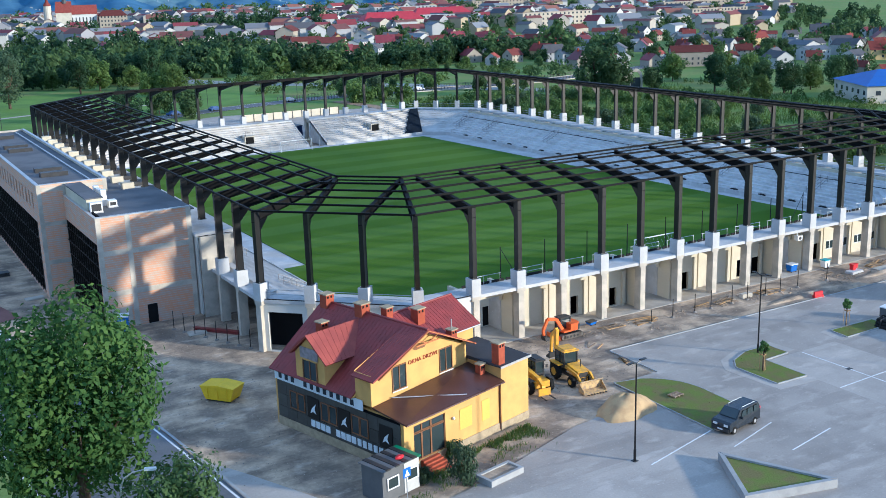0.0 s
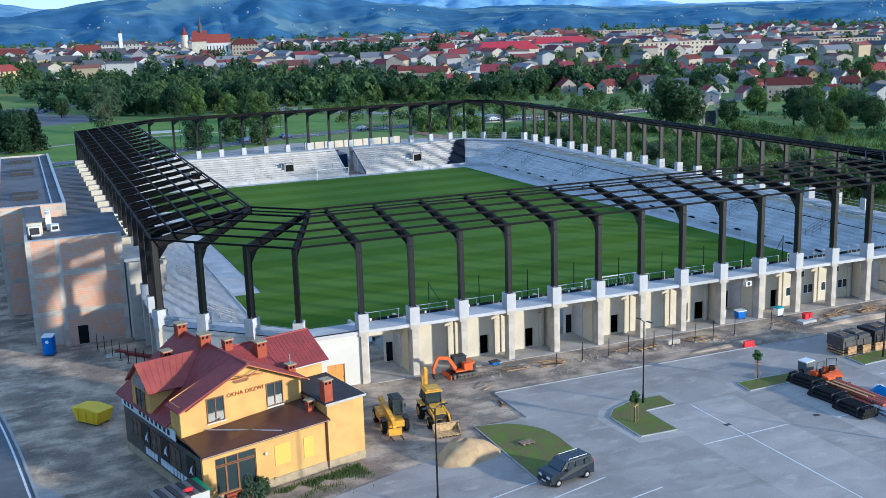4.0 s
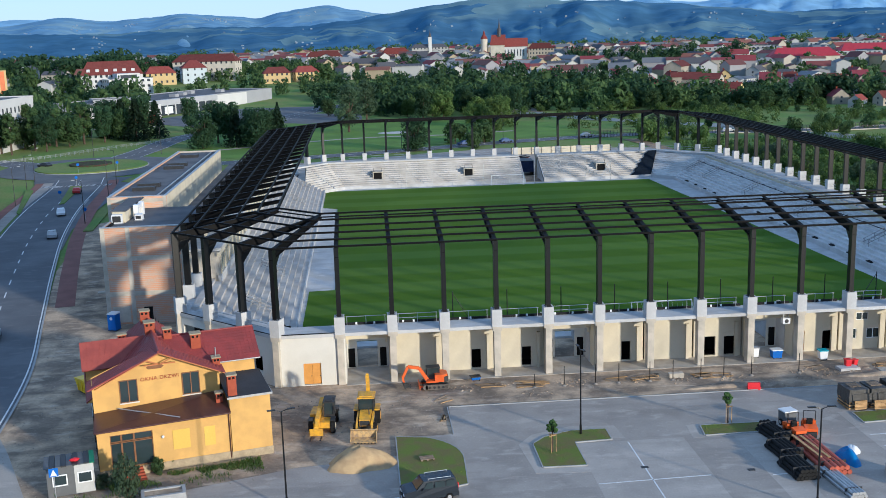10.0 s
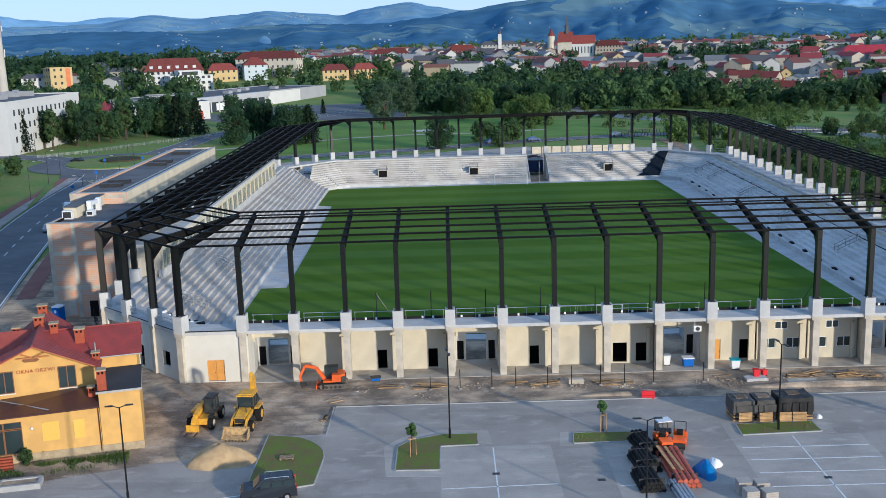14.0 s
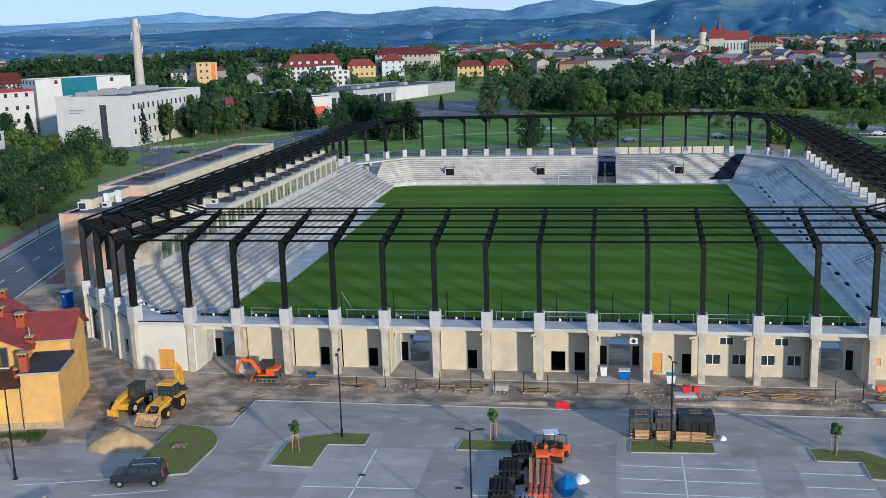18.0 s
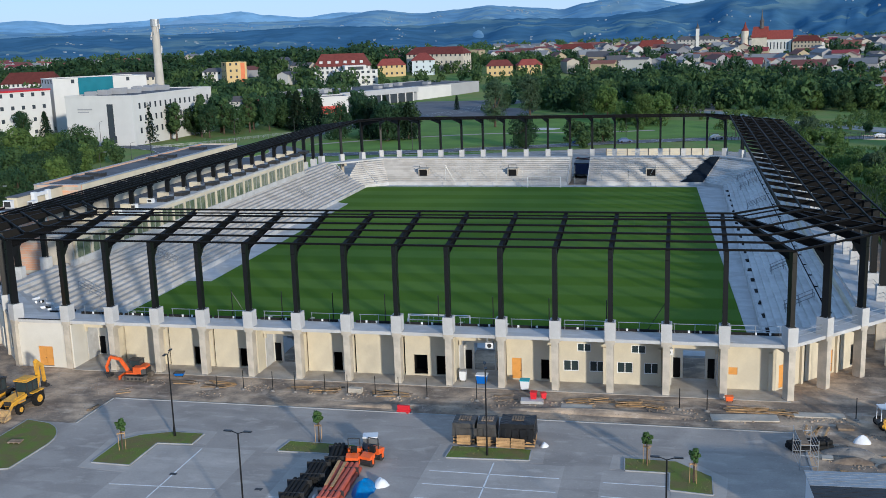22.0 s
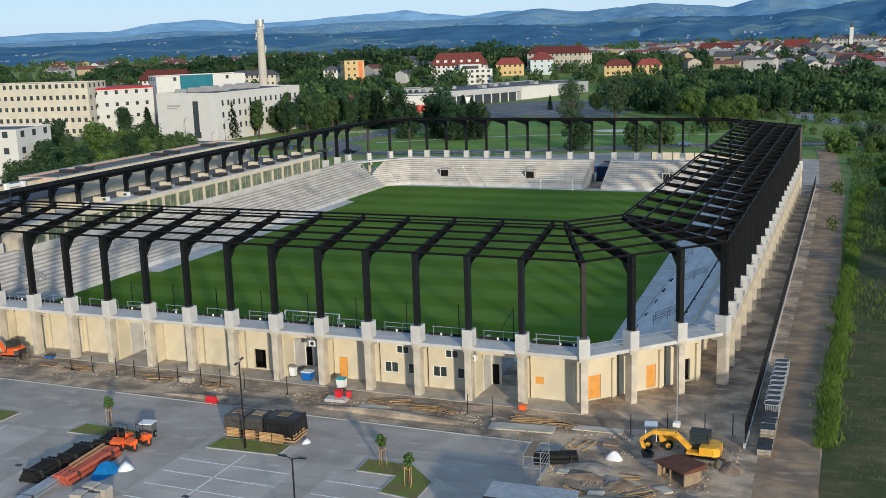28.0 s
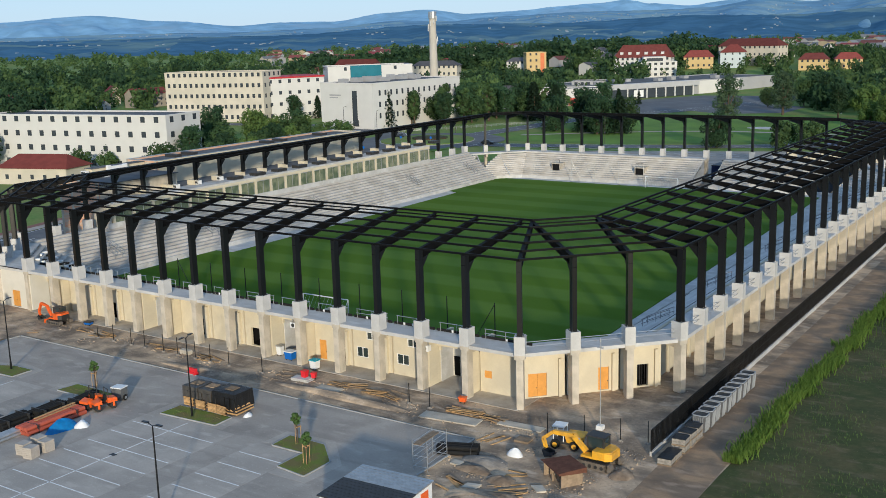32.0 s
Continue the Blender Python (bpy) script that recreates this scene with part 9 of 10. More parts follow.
# ---- hills ----
# crest elevations in degrees by bearing (west positive)
CRESTS = {
    "mountains": [(-80, 0.5), (-45, 0.4), (-36, 0.3), (-34, 0.6), (-32, 1.05), (-29, 1.6), (-25, 2.0), (-21.5, 1.85), (-19.6, 1.35), (-18.4, 1.2), (-17.2, 1.25), (-15.9, 1.5), (-14, 1.3), (-8, 0.9), (8, 0.8), (13, 0.9), (17.9, 1.23), (20, 1.03), (22, 1.2), (23.4, 1.43), (25, 1.3), (27, 1.2), (29, 1.05), (30.6, 0.98), (32, 0.95), (34.4, 1.24), (36.6, 1.12), (39.5, 0.74), (42.5, 0.76), (44.6, 0.64), (48.3, 0.97), (52.5, 1.35), (56.6, 1.1), (66, 1.2), (80, 1.0), (110, 0.9)],
    "middle_hills": [(-80, 0.3), (-30, 0.4), (-10, 0.7), (-4, 1.0), (-0.9, 1.1), (0.7, 1.37), (2, 1.65), (3.2, 1.5), (4.4, 1.33), (5.8, 1.02), (7, 1.16), (8.4, 1.25), (9.8, 1.36), (11.6, 1.2), (13.5, 1.05), (15.9, 1.28), (18.7, 0.92), (21, 0.85), (25.6, 0.87), (30, 0.75), (33, 0.58), (36, 0.68), (39.5, 0.4), (45, 0.3), (51, 0.36), (57, 0.3), (110, 0.4)],
    "foothills": [(-80, 0.3), (-35.4, 0.28), (-32, 0.31), (-29, 0.55), (-26, 0.62), (-23, 0.52), (-20, 0.85), (-16.7, 1.19), (-13.5, 1.43), (-11.2, 1.52), (-8.8, 1.77), (-6.7, 1.74), (-3.7, 1.46), (-1.2, 1.1), (1, 0.75), (4, 0.5), (9, 0.62), (14, 0.4), (20, 0.5), (26, 0.3), (34, 0.4), (42, 0.05), (52, 0.1), (110, 0.1)],
}


def crest(name, az):
    line = CRESTS[name]
    for (a, e), (b, f) in zip(line, line[1:]):
        if a <= az <= b:
            t = (az - a) / (b - a)
            t = t * t * (3 - 2 * t)
            return e + (f - e) * t
    return 0.5


def hill_point(name, dist, depth, seed, az, f):
    """A place on a range: f runs from its foot to its crest; spurs and hollows run down from it."""
    r = dist + depth * f
    top = 35 + math.tan(radians(crest(name, az))) * (dist + depth)
    env = 4 * f * (1 - f)
    spur = noise.noise((az * 0.28, f * 1.3, seed)) + 0.55 * noise.noise((az * 0.7, f * 2.6, seed + 3)) + 0.3 * noise.noise((az * 1.7, f * 6, seed + 6)) + 0.16 * noise.noise((az * 4.2, f * 13, seed + 9))
    h = top * (f ** 1.25 + 0.22 * env * spur) + (2.5 * noise.noise((az * 5, 0, seed)) if f > 0.9 else 0)
    h = min(h, top + 4, 35 + (top + 4 - 35) * r / (dist + depth) + 2)
    return 20 - r * math.sin(radians(az)), r * math.cos(radians(az)), h + 2


def hill_range(name, dist, depth, seed, material, label, n=560, m=34):
    vs = [hill_point(name, dist, depth, seed, -62 + 172 * i / n, j / m) for i in range(n + 1) for j in range(m + 1)]
    fs = [(i * (m + 1) + j, i * (m + 1) + j + 1, (i + 1) * (m + 1) + j + 1, (i + 1) * (m + 1) + j) for i in range(n) for j in range(m)]
    struct(name, Solid().add(vs, fs), material, label, "hills", True)


def hillside(name, hazed_wood_col, hazed_field_col, var, share):
    """Forest with a patchwork of fields let into it; both colours carry the distance haze."""
    m = mat(name, hazed_wood_col, 1.0, var=var, scale=90, fine=0.09, bump=0, col2=tuple(c * 1.25 for c in hazed_wood_col), spec=0.0, mix=(0.4, 0.62))
    n, l = m.node_tree.nodes, m.node_tree.links
    hsv = next(k for k in n if k.bl_idname == "ShaderNodeHueSaturation")
    tc, vo, nz, th, rg, ml, mx, sp = (n.new("ShaderNode" + k) for k in ("TexCoord", "TexVoronoi", "TexNoise", "MapRange", "MapRange", "Math", "Mix", "SeparateColor"))
    vo.inputs["Scale"].default_value = 0.011
    nz.inputs["Scale"].default_value, nz.inputs["Detail"].default_value = 0.0022, 4
    th.inputs[1].default_value, th.inputs[2].default_value = 0.45, 0.75
    rg.inputs[1].default_value, rg.inputs[2].default_value = share, share + 0.08
    ml.operation = "MULTIPLY"
    mx.data_type = "RGBA"
    mx.inputs[7].default_value = (*hazed_field_col, 1)
    for k in (vo, nz):
        l.new(tc.outputs["Object"], k.inputs["Vector"])
    l.new(vo.outputs["Color"], sp.inputs[0])
    l.new(sp.outputs[0], th.inputs[0])
    l.new(nz.outputs["Fac"], rg.inputs[0])
    l.new(th.outputs[0], ml.inputs[0])
    l.new(rg.outputs[0], ml.inputs[1])
    l.new(ml.outputs[0], mx.inputs[0])
    l.new(hsv.inputs["Color"].links[0].from_socket, mx.inputs[6])
    l.new(mx.outputs[2], hsv.inputs["Color"])
    return m


# blue air haze is mixed into these base colours, paler range by range
HILL_NEAR = hillside("hazed_foothills", (0.068, 0.142, 0.235), (0.16, 0.25, 0.29), 0.2, 0.46)
HILL_MID = hillside("hazed_wooded_slopes", (0.16, 0.275, 0.405), (0.25, 0.365, 0.44), 0.14, 0.38)
HILL_FAR = hillside("hazed_mountain_woods", (0.22, 0.37, 0.54), (0.27, 0.41, 0.57), 0.1, 0.5)
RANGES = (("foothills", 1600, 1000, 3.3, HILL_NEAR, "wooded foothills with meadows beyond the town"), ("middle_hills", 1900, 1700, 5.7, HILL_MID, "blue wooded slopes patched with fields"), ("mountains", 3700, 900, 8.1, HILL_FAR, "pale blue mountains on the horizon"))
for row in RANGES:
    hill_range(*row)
hr = random.Random(5)
s = Solid()
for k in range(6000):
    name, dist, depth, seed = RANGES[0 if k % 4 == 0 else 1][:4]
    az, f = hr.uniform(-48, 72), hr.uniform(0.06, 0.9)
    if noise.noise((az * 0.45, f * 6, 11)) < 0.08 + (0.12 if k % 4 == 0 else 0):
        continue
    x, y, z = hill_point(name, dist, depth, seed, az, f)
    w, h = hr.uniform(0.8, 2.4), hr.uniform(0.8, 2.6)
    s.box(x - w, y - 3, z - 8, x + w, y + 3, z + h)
# wall colour is blued and dulled in place of haze over the distance
tagged(part("far_houses", s, mat("hazed_far_walls", (0.26, 0.32, 0.39), 0.9, var=0.3, scale=40, fine=0.1)), "far houses scattered over the hillsides, haze in their bluish colour", "houses", kind="stuff")

# ---- trees, bushes and grass ----
def leafy(name, col, col2, rough=0.75):
    """Foliage: each leaf spray has a tone of its own, each plant another."""
    m = bpy.data.materials.new(name)
    m.use_nodes = True
    n, l = m.node_tree.nodes, m.node_tree.links
    b = n["Principled BSDF"]
    b.inputs["Roughness"].default_value, b.inputs["Specular IOR Level"].default_value = rough, 0.25
    geo, info, mx, hsv, r2, tc, nz, ad = n.new("ShaderNodeNewGeometry"), n.new("ShaderNodeObjectInfo"), n.new("ShaderNodeMix"), n.new("ShaderNodeHueSaturation"), n.new("ShaderNodeMapRange"), n.new("ShaderNodeTexCoord"), n.new("ShaderNodeTexNoise"), n.new("ShaderNodeMath")
    mx.data_type = "RGBA"
    mx.inputs[6].default_value, mx.inputs[7].default_value = (*col, 1), (*col2, 1)
    nz.inputs["Scale"].default_value, nz.inputs["Detail"].default_value = 0.12, 3
    l.new(tc.outputs["Object"], nz.inputs["Vector"])
    ad.operation = "MULTIPLY_ADD"
    ad.inputs[1].default_value, ad.inputs[2].default_value = 0.5, -0.25
    l.new(geo.outputs["Random Per Island"], ad.inputs[0])
    a2 = n.new("ShaderNodeMath")
    l.new(ad.outputs[0], a2.inputs[0])
    l.new(nz.outputs["Fac"], a2.inputs[1])
    l.new(a2.outputs[0], mx.inputs[0])
    r2.inputs[3].default_value, r2.inputs[4].default_value = 0.75, 1.25
    l.new(info.outputs["Random"], r2.inputs[0])
    l.new(r2.outputs[0], hsv.inputs["Value"])
    l.new(mx.outputs[2], hsv.inputs["Color"])
    l.new(hsv.outputs[0], b.inputs["Base Color"])
    tl, ms = n.new("ShaderNodeBsdfTranslucent"), n.new("ShaderNodeMixShader")
    ms.inputs[0].default_value = 0.4
    l.new(hsv.outputs[0], tl.inputs[0])
    l.new(b.outputs[0], ms.inputs[1])
    l.new(tl.outputs[0], ms.inputs[2])
    l.new(ms.outputs[0], n["Material Output"].inputs[0])
    return m


LEAF = leafy("broad_leaves", (0.034, 0.078, 0.032), (0.125, 0.19, 0.06))
LEAF_DARK = leafy("shaded_broad_leaves", (0.028, 0.068, 0.034), (0.06, 0.11, 0.045))
LEAF_MID = leafy("mid_broad_leaves", (0.03, 0.07, 0.03), (0.085, 0.135, 0.045))
LEAF_LIME = leafy("lime_leaves", (0.034, 0.085, 0.024), (0.095, 0.16, 0.032))
LEAF_PALE = leafy("willow_leaves", (0.055, 0.095, 0.05), (0.09, 0.13, 0.07))
LEAF_YELLOW = leafy("light_green_leaves", (0.06, 0.115, 0.03), (0.15, 0.215, 0.055))
NEEDLE = leafy("dark_needles", (0.012, 0.032, 0.016), (0.03, 0.055, 0.026))
BARK = mat("grey_brown_bark", (0.1, 0.075, 0.055), 0.95, var=0.3, scale=0.4, bump=0.5)
GRASS = leafy("tall_grass_blades", (0.08, 0.15, 0.022), (0.15, 0.22, 0.04))


def quick_mesh(name, v, material, quad=4):
    """A mesh of separate quads from an array of their corners."""
    v = np.asarray(v, dtype=np.float32).reshape(-1, 3)
    n = len(v) // quad
    me = bpy.data.meshes.new(name)
    me.vertices.add(len(v))
    me.vertices.foreach_set("co", v.ravel())
    me.loops.add(len(v))
    me.loops.foreach_set("vertex_index", np.arange(len(v), dtype=np.int32))
    me.polygons.add(n)
    me.polygons.foreach_set("loop_start", np.arange(0, len(v), quad, dtype=np.int32))
    me.polygons.foreach_set("loop_total", np.full(n, quad, dtype=np.int32))
    me.materials.append(material)
    me.update(calc_edges=True)
    me.validate()
    return me


def sprays(c, nrm, size, rng, flat=0.38):
    """Diamond leaf sprays at the points c, turned loosely along nrm."""
    n = len(c)
    d = nrm + rng.normal(0, flat, (n, 3))
    d /= np.linalg.norm(d, axis=1)[:, None] + 1e-6
    a = np.cross(d, rng.normal(0, 1, (n, 3)))
    a /= np.linalg.norm(a, axis=1)[:, None] + 1e-6
    b = np.cross(d, a)
    s = (size * rng.uniform(0.6, 1.3, n))[:, None]
    return np.stack([c - a * s, c - b * s * 0.55 + d * s * 0.12, c + a * s, c + b * s * 0.55 + d * s * 0.12], axis=1)


def lobes(rng, n, r, h0, h1, lob=0.42, top=0.75):
    """Centres and sizes of the leaf masses of a crown."""
    out = []
    for k in range(n):
        z = (k + 0.5) / n
        w = r * math.sin(math.pi * min(1, 0.16 + z * 0.66)) ** top
        a = k * 2.4 + rng.uniform(-0.5, 0.5)
        q = w * (0.35 + 0.4 * rng.random())
        out.append((q * math.cos(a), q * math.sin(a), h0 + (h1 - h0) * (0.1 + 0.8 * z), lob * r * rng.uniform(0.75, 1.2)))
    return out


def crown_points(rng, ls, count, squash=0.85):
    cs, ns = [], []
    w = np.array([q[3] ** 2 for q in ls])
    for (x, y, z, r), k in zip(ls, (count * w / w.sum()).astype(int)):
        d = rng.normal(0, 1, (k, 3))
        d /= np.linalg.norm(d, axis=1)[:, None]
        q = r * rng.uniform(0.35, 1.0, k) ** 0.4 * (1 + 0.22 * np.sin(5 * d[:, 0] + x) * np.sin(4 * d[:, 1] + y) + 0.1 * rng.normal(0, 1, k))
        cs.append(np.array([x, y, z]) + d * q[:, None] * np.array([1, 1, squash]))
        ns.append(d)
    return np.concatenate(cs), np.concatenate(ns)


def broadleaf(name, label, r, h0, h1, count, size, material, seed, n_lobes=16, category="tree"):
    """A tapered trunk that forks into limbs, and a crown of leaf sprays in uneven masses."""
    rng = np.random.default_rng(seed)
    t = thing(name, label, category)
    ls = lobes(rng, n_lobes, r, h0, h1)
    s = Solid()
    hub = h0 + (h1 - h0) * 0.3
    tr = max(0.05, 0.028 * h1)
    s.tube((0, 0, -0.3), (0, 0, hub), tr, 8, tr * 0.6)
    for x, y, z, q in ls[:: max(1, n_lobes // 9)]:
        b = hub * 0.75 + 0.2 * rng.random()
        s.tube((0, 0, b), (x * 0.55, y * 0.55, (b + z) / 2), tr * 0.5, 6, tr * 0.32)
        s.tube((x * 0.55, y * 0.55, (b + z) / 2), (x, y, z), tr * 0.32, 5, tr * 0.1)
    part("trunk", s, BARK, t)
    c, nr = crown_points(rng, ls, count)
    me = quick_mesh("crown", sprays(c, nr, size, rng), material)
    o = new("crown", me)
    o.parent = t
    return t


def conifer(name, label, r, h, count, size, seed):
    rng = np.random.default_rng(seed)
    t = thing(name, label, "tree")
    part("trunk", Solid().tube((0, 0, -0.3), (0, 0, h * 0.97), 0.02 * h, 7, 0.03), BARK, t)
    cs, ns = [], []
    tiers = 15
    for k in range(tiers):
        z = h * (0.1 + 0.88 * k / tiers)
        w = r * (1 - k / tiers) ** 0.85 + 0.15
        m = max(5, int(12 * (1 - k / tiers)))
        for j in range(m):
            a = 6.283 * j / m + k * 0.7 + rng.uniform(-0.25, 0.25)
            ln = w * rng.uniform(0.72, 1.12)
            q = max(3, int(count / tiers / m))
            f = rng.uniform(0.15, 1, q) ** 0.7
            p = np.stack([np.cos(a) * ln * f, np.sin(a) * ln * f, z - 0.28 * ln * f + rng.normal(0, 0.12, q)], axis=1) + rng.normal(0, 0.13, (q, 3))
            cs.append(p)
            ns.append(np.tile(np.array([0.5 * np.cos(a), 0.5 * np.sin(a), 0.8]), (q, 1)))
    o = new("crown", quick_mesh("crown", sprays(np.concatenate(cs), np.concatenate(ns), size, rng, 0.4), NEEDLE))
    o.parent = t
    return t


TREES = {
    "a": broadleaf("broadleaf_tree", "tall dark green broadleaf tree beside the road", 4.4, 2.2, 13.5, 3400, 0.37, LEAF_DARK, 3),
    "b": broadleaf("broadleaf_tree", "rounded mid-green broadleaf tree in the grass", 4.8, 1.4, 10.5, 3400, 0.37, LEAF_MID, 4, 13),
    "c": broadleaf("broadleaf_tree", "slim tall leafy tree in a street row", 2.9, 2.5, 14.0, 2600, 0.36, LEAF, 5, 14),
    "y": broadleaf("broadleaf_tree", "light yellow-green bushy tree on the river bank", 4.6, 0.8, 9.0, 3000, 0.37, LEAF_YELLOW, 6, 12),
    "w": broadleaf("willow_tree", "pale grey-green willow tree with a loose crown", 4.4, 1.5, 15.5, 3600, 0.33, LEAF_PALE, 7, 18),
    "s": broadleaf("bush", "dense green bush in rough grass", 2.6, 0.1, 3.8, 1600, 0.25, LEAF, 8, 9, "bush"),
    "t": broadleaf("bush", "bright green spreading bush in rough grass", 2.9, 0.1, 3.4, 1600, 0.27, LEAF_YELLOW, 9, 9, "bush"),
    "u": broadleaf("bush", "silvery willow bush by the track", 2.9, 0.1, 4.6, 1800, 0.25, LEAF_PALE, 10, 10, "bush"),
    "d": broadleaf("broadleaf_tree", "dense dark domed tree on the park lawn", 5.2, 0.3, 11.0, 4200, 0.36, LEAF_DARK, 13, 16),
    "k": conifer("conifer_tree", "dark spruce tree with drooping boughs", 3.0, 13.0, 3000, 0.32, 11),
    "l": conifer("conifer_tree", "broad dark conifer with ragged boughs", 4.0, 12.0, 3600, 0.36, 12),
}
PLACED = set()
tree_rng = random.Random(77)


def plant(kind, x, y, sc=1.0, tall=1.0, z=0.0):
    m = pose(x, y, z, 0, 0, tree_rng.uniform(0, 360)) @ Matrix.Diagonal((sc, sc, sc * tall, 1))
    if kind in PLACED:
        o = copy_thing(TREES[kind], m)
        o.matrix_basis = m
        return o
    PLACED.add(kind)
    TREES[kind].matrix_basis = m
    return TREES[kind]


# street row towards the roundabout and the conifers behind the north stand
for kind, x, y, sc in [("k", -124, 239, 1.2), ("c", -117, 247, 1.0), ("c", -113, 259, 1.05), ("a", -113, 276, 1.05), ("c", -109, 270, 1.0), ("a", -104, 287, 1.1), ("a", -97, 296, 1.1), ("c", -90, 300, 1.1), ("l", -84, 283, 1.3), ("l", -78, 290, 1.2), ("d", -55, 246, 1.1), ("l", -44, 247, 1.1), ("d", -36, 240, 1.15), ("l", -30, 246, 1.1), ("k", -50, 288, 1.0), ("a", -70, 318, 1.0), ("d", 14, 216, 0.92), ("s", 32, 217, 1.3)]:
    plant(kind, x, y, sc)
for kind, x, y, sc in [("w", 0, 331, 1.15), ("k", -40, 374, 0.55), ("k", -78, 372, 0.52), ("b", -17, 368, 0.75), ("a", 5, 374, 1.05), ("y", 48, 286, 1.2), ("y", 41, 291, 0.95), ("y", 32, 330, 1.3), ("s", 37, 231, 1.8), ("s", 28, 234, 1.7), ("t", 88, 218, 1.7), ("w", -7, 287, 1.2), ("y", 54, 312, 1.1), ("a", 23, 322, 1.0), ("b", 153, 179, 1.5), ("b", 157, 174, 1.15), ("b", 172, 174, 0.75), ("a", 186, 160, 0.9), ("b", 182, 146, 0.9), ("y", 178, 134, 0.8)]:
    plant(kind, x, y, sc)
for kind, x, y, sc in [("a", -122, 252, 1.0), ("b", -118, 264, 1.0), ("a", -108, 255, 0.95), ("b", -104, 268, 1.05), ("c", -101, 276, 1.05), ("a", -95, 281, 1.0), ("b", -90, 289, 1.1), ("a", -116, 284, 1.15), ("c", -120, 273, 1.1), ("b", -99, 303, 1.2), ("a", -86, 306, 1.15), ("d", -39, 252, 1.1), ("a", -47, 254, 1.1), ("b", -33, 256, 1.1), ("a", -52, 262, 1.1), ("l", -92, 296, 1.25)]:
    plant(kind, x, y, sc)
# west of the service road, in front of the hospital
for kind, x, y, sc in [("y", -129, 172, 1.3), ("y", -119, 170, 1.1), ("b", -107, 168, 1.15), ("a", -128, 152, 1.1), ("b", -123, 149, 1.0), ("k", -131, 149, 0.9), ("s", -122, 97, 1.7), ("b", -124, 109, 0.8), ("s", -118, 103, 1.4), ("k", -115, 112, 0.6), ("b", -161, 207, 0.75), ("a", -183, 252, 0.85), ("y", -143, 213, 0.7), ("l", -184, 268, 0.85), ("a", -169, 110, 1.5), ("b", -176, 96, 1.6), ("a", -180, 122, 1.6), ("b", -160, 92, 1.2), ("a", -190, 105, 1.7), ("b", -106, 150, 0.7), ("t", -112, 185, 1.2), ("s", -104, 182, 1.3)]:
    plant(kind, x, y, sc)


for kind, x, y, sc in [("a", -75, 82, 0.7), ("b", -79, 92, 0.8), ("d", -82, 101, 0.8), ("b", -85, 112, 0.85), ("a", -89, 118, 0.8), ("y", -90, 129, 0.9), ("b", -94, 138, 0.85), ("a", -97, 147, 0.8), ("y", -100, 157, 0.95), ("s", -80, 86, 1.2), ("s", -86, 106, 1.3), ("u", -92, 124, 1.2), ("b", -90, 98, 0.9), ("a", -98, 115, 0.95), ("b", -105, 134, 0.95)]:
    plant(kind, x, y, sc)


def grove(n, corner, kinds, lo, hi, seed, keep=lambda x, y: True):
    """n plants spread over the stretch between two lines of corners, never too close."""
    g, placed = random.Random(seed), []
    (ax, ay), (bx, by), (cx, cy), (dx, dy) = corner
    for _ in range(n * 12):
        if len(placed) >= n:
            break
        u, v = g.random(), g.random()
        x = (ax * (1 - u) + bx * u) * (1 - v) + (dx * (1 - u) + cx * u) * v
        y = (ay * (1 - u) + by * u) * (1 - v) + (dy * (1 - u) + cy * u) * v
        if keep(x, y) and all((x - p) ** 2 + (y - q) ** 2 > 9 for p, q in placed):
            placed.append((x, y))
            plant(g.choice(kinds), x, y, g.uniform(lo, hi), g.uniform(0.85, 1.15))


grove(34, [(101, 72), (128, 58), (128, 186), (96, 172)], "tuts", 0.55, 1.1, 21)
grove(22, [(129, 60), (165, 80), (165, 180), (130, 188)], "tuts", 0.5, 1.0, 22)
grove(14, [(108, 14), (150, 30), (150, 60), (104, 66)], "suts", 0.8, 1.5, 23)
grove(24, [(8, 335), (70, 345), (70, 385), (-20, 400)], "abyasb", 0.65, 1.05, 24)
grove(34, [(62, 352), (190, 300), (200, 340), (80, 395)], "bsbyt", 0.6, 0.95, 25)
grove(14, [(85, 215), (160, 205), (165, 240), (95, 275)], "stsu", 0.8, 1.5, 26)
grove(14, [(190, 300), (330, 230), (350, 260), (200, 335)], "bybs", 0.55, 0.85, 27)
grove(12, [(192, 130), (230, 130), (240, 190), (200, 200)], "abys", 0.7, 1.1, 28)

# the town's and the slopes' trees, too many to count
def wood(name, label, spots, seed, size, count, material):
    rng = np.random.default_rng(seed)
    protos = []
    for k in range(5):
        c, nr = crown_points(rng, lobes(rng, 7, 1.0, 0.15, 2.0, 0.5), count)
        protos.append(sprays(c, nr, size, rng, 0.4))
    vs = []
    for x, y, z, r, tall in spots:
        a = rng.uniform(0, 6.283)
        p = protos[rng.integers(5)]
        ca, sa = math.cos(a) * r, math.sin(a) * r
        vs.append(np.stack([p[..., 0] * ca - p[..., 1] * sa + x, p[..., 0] * sa + p[..., 1] * ca + y, p[..., 2] * r * tall + z], axis=-1))
    o = new(name, quick_mesh(name, np.concatenate(vs), material))
    return tagged(o, label, "trees", kind="stuff")


wr = random.Random(31)


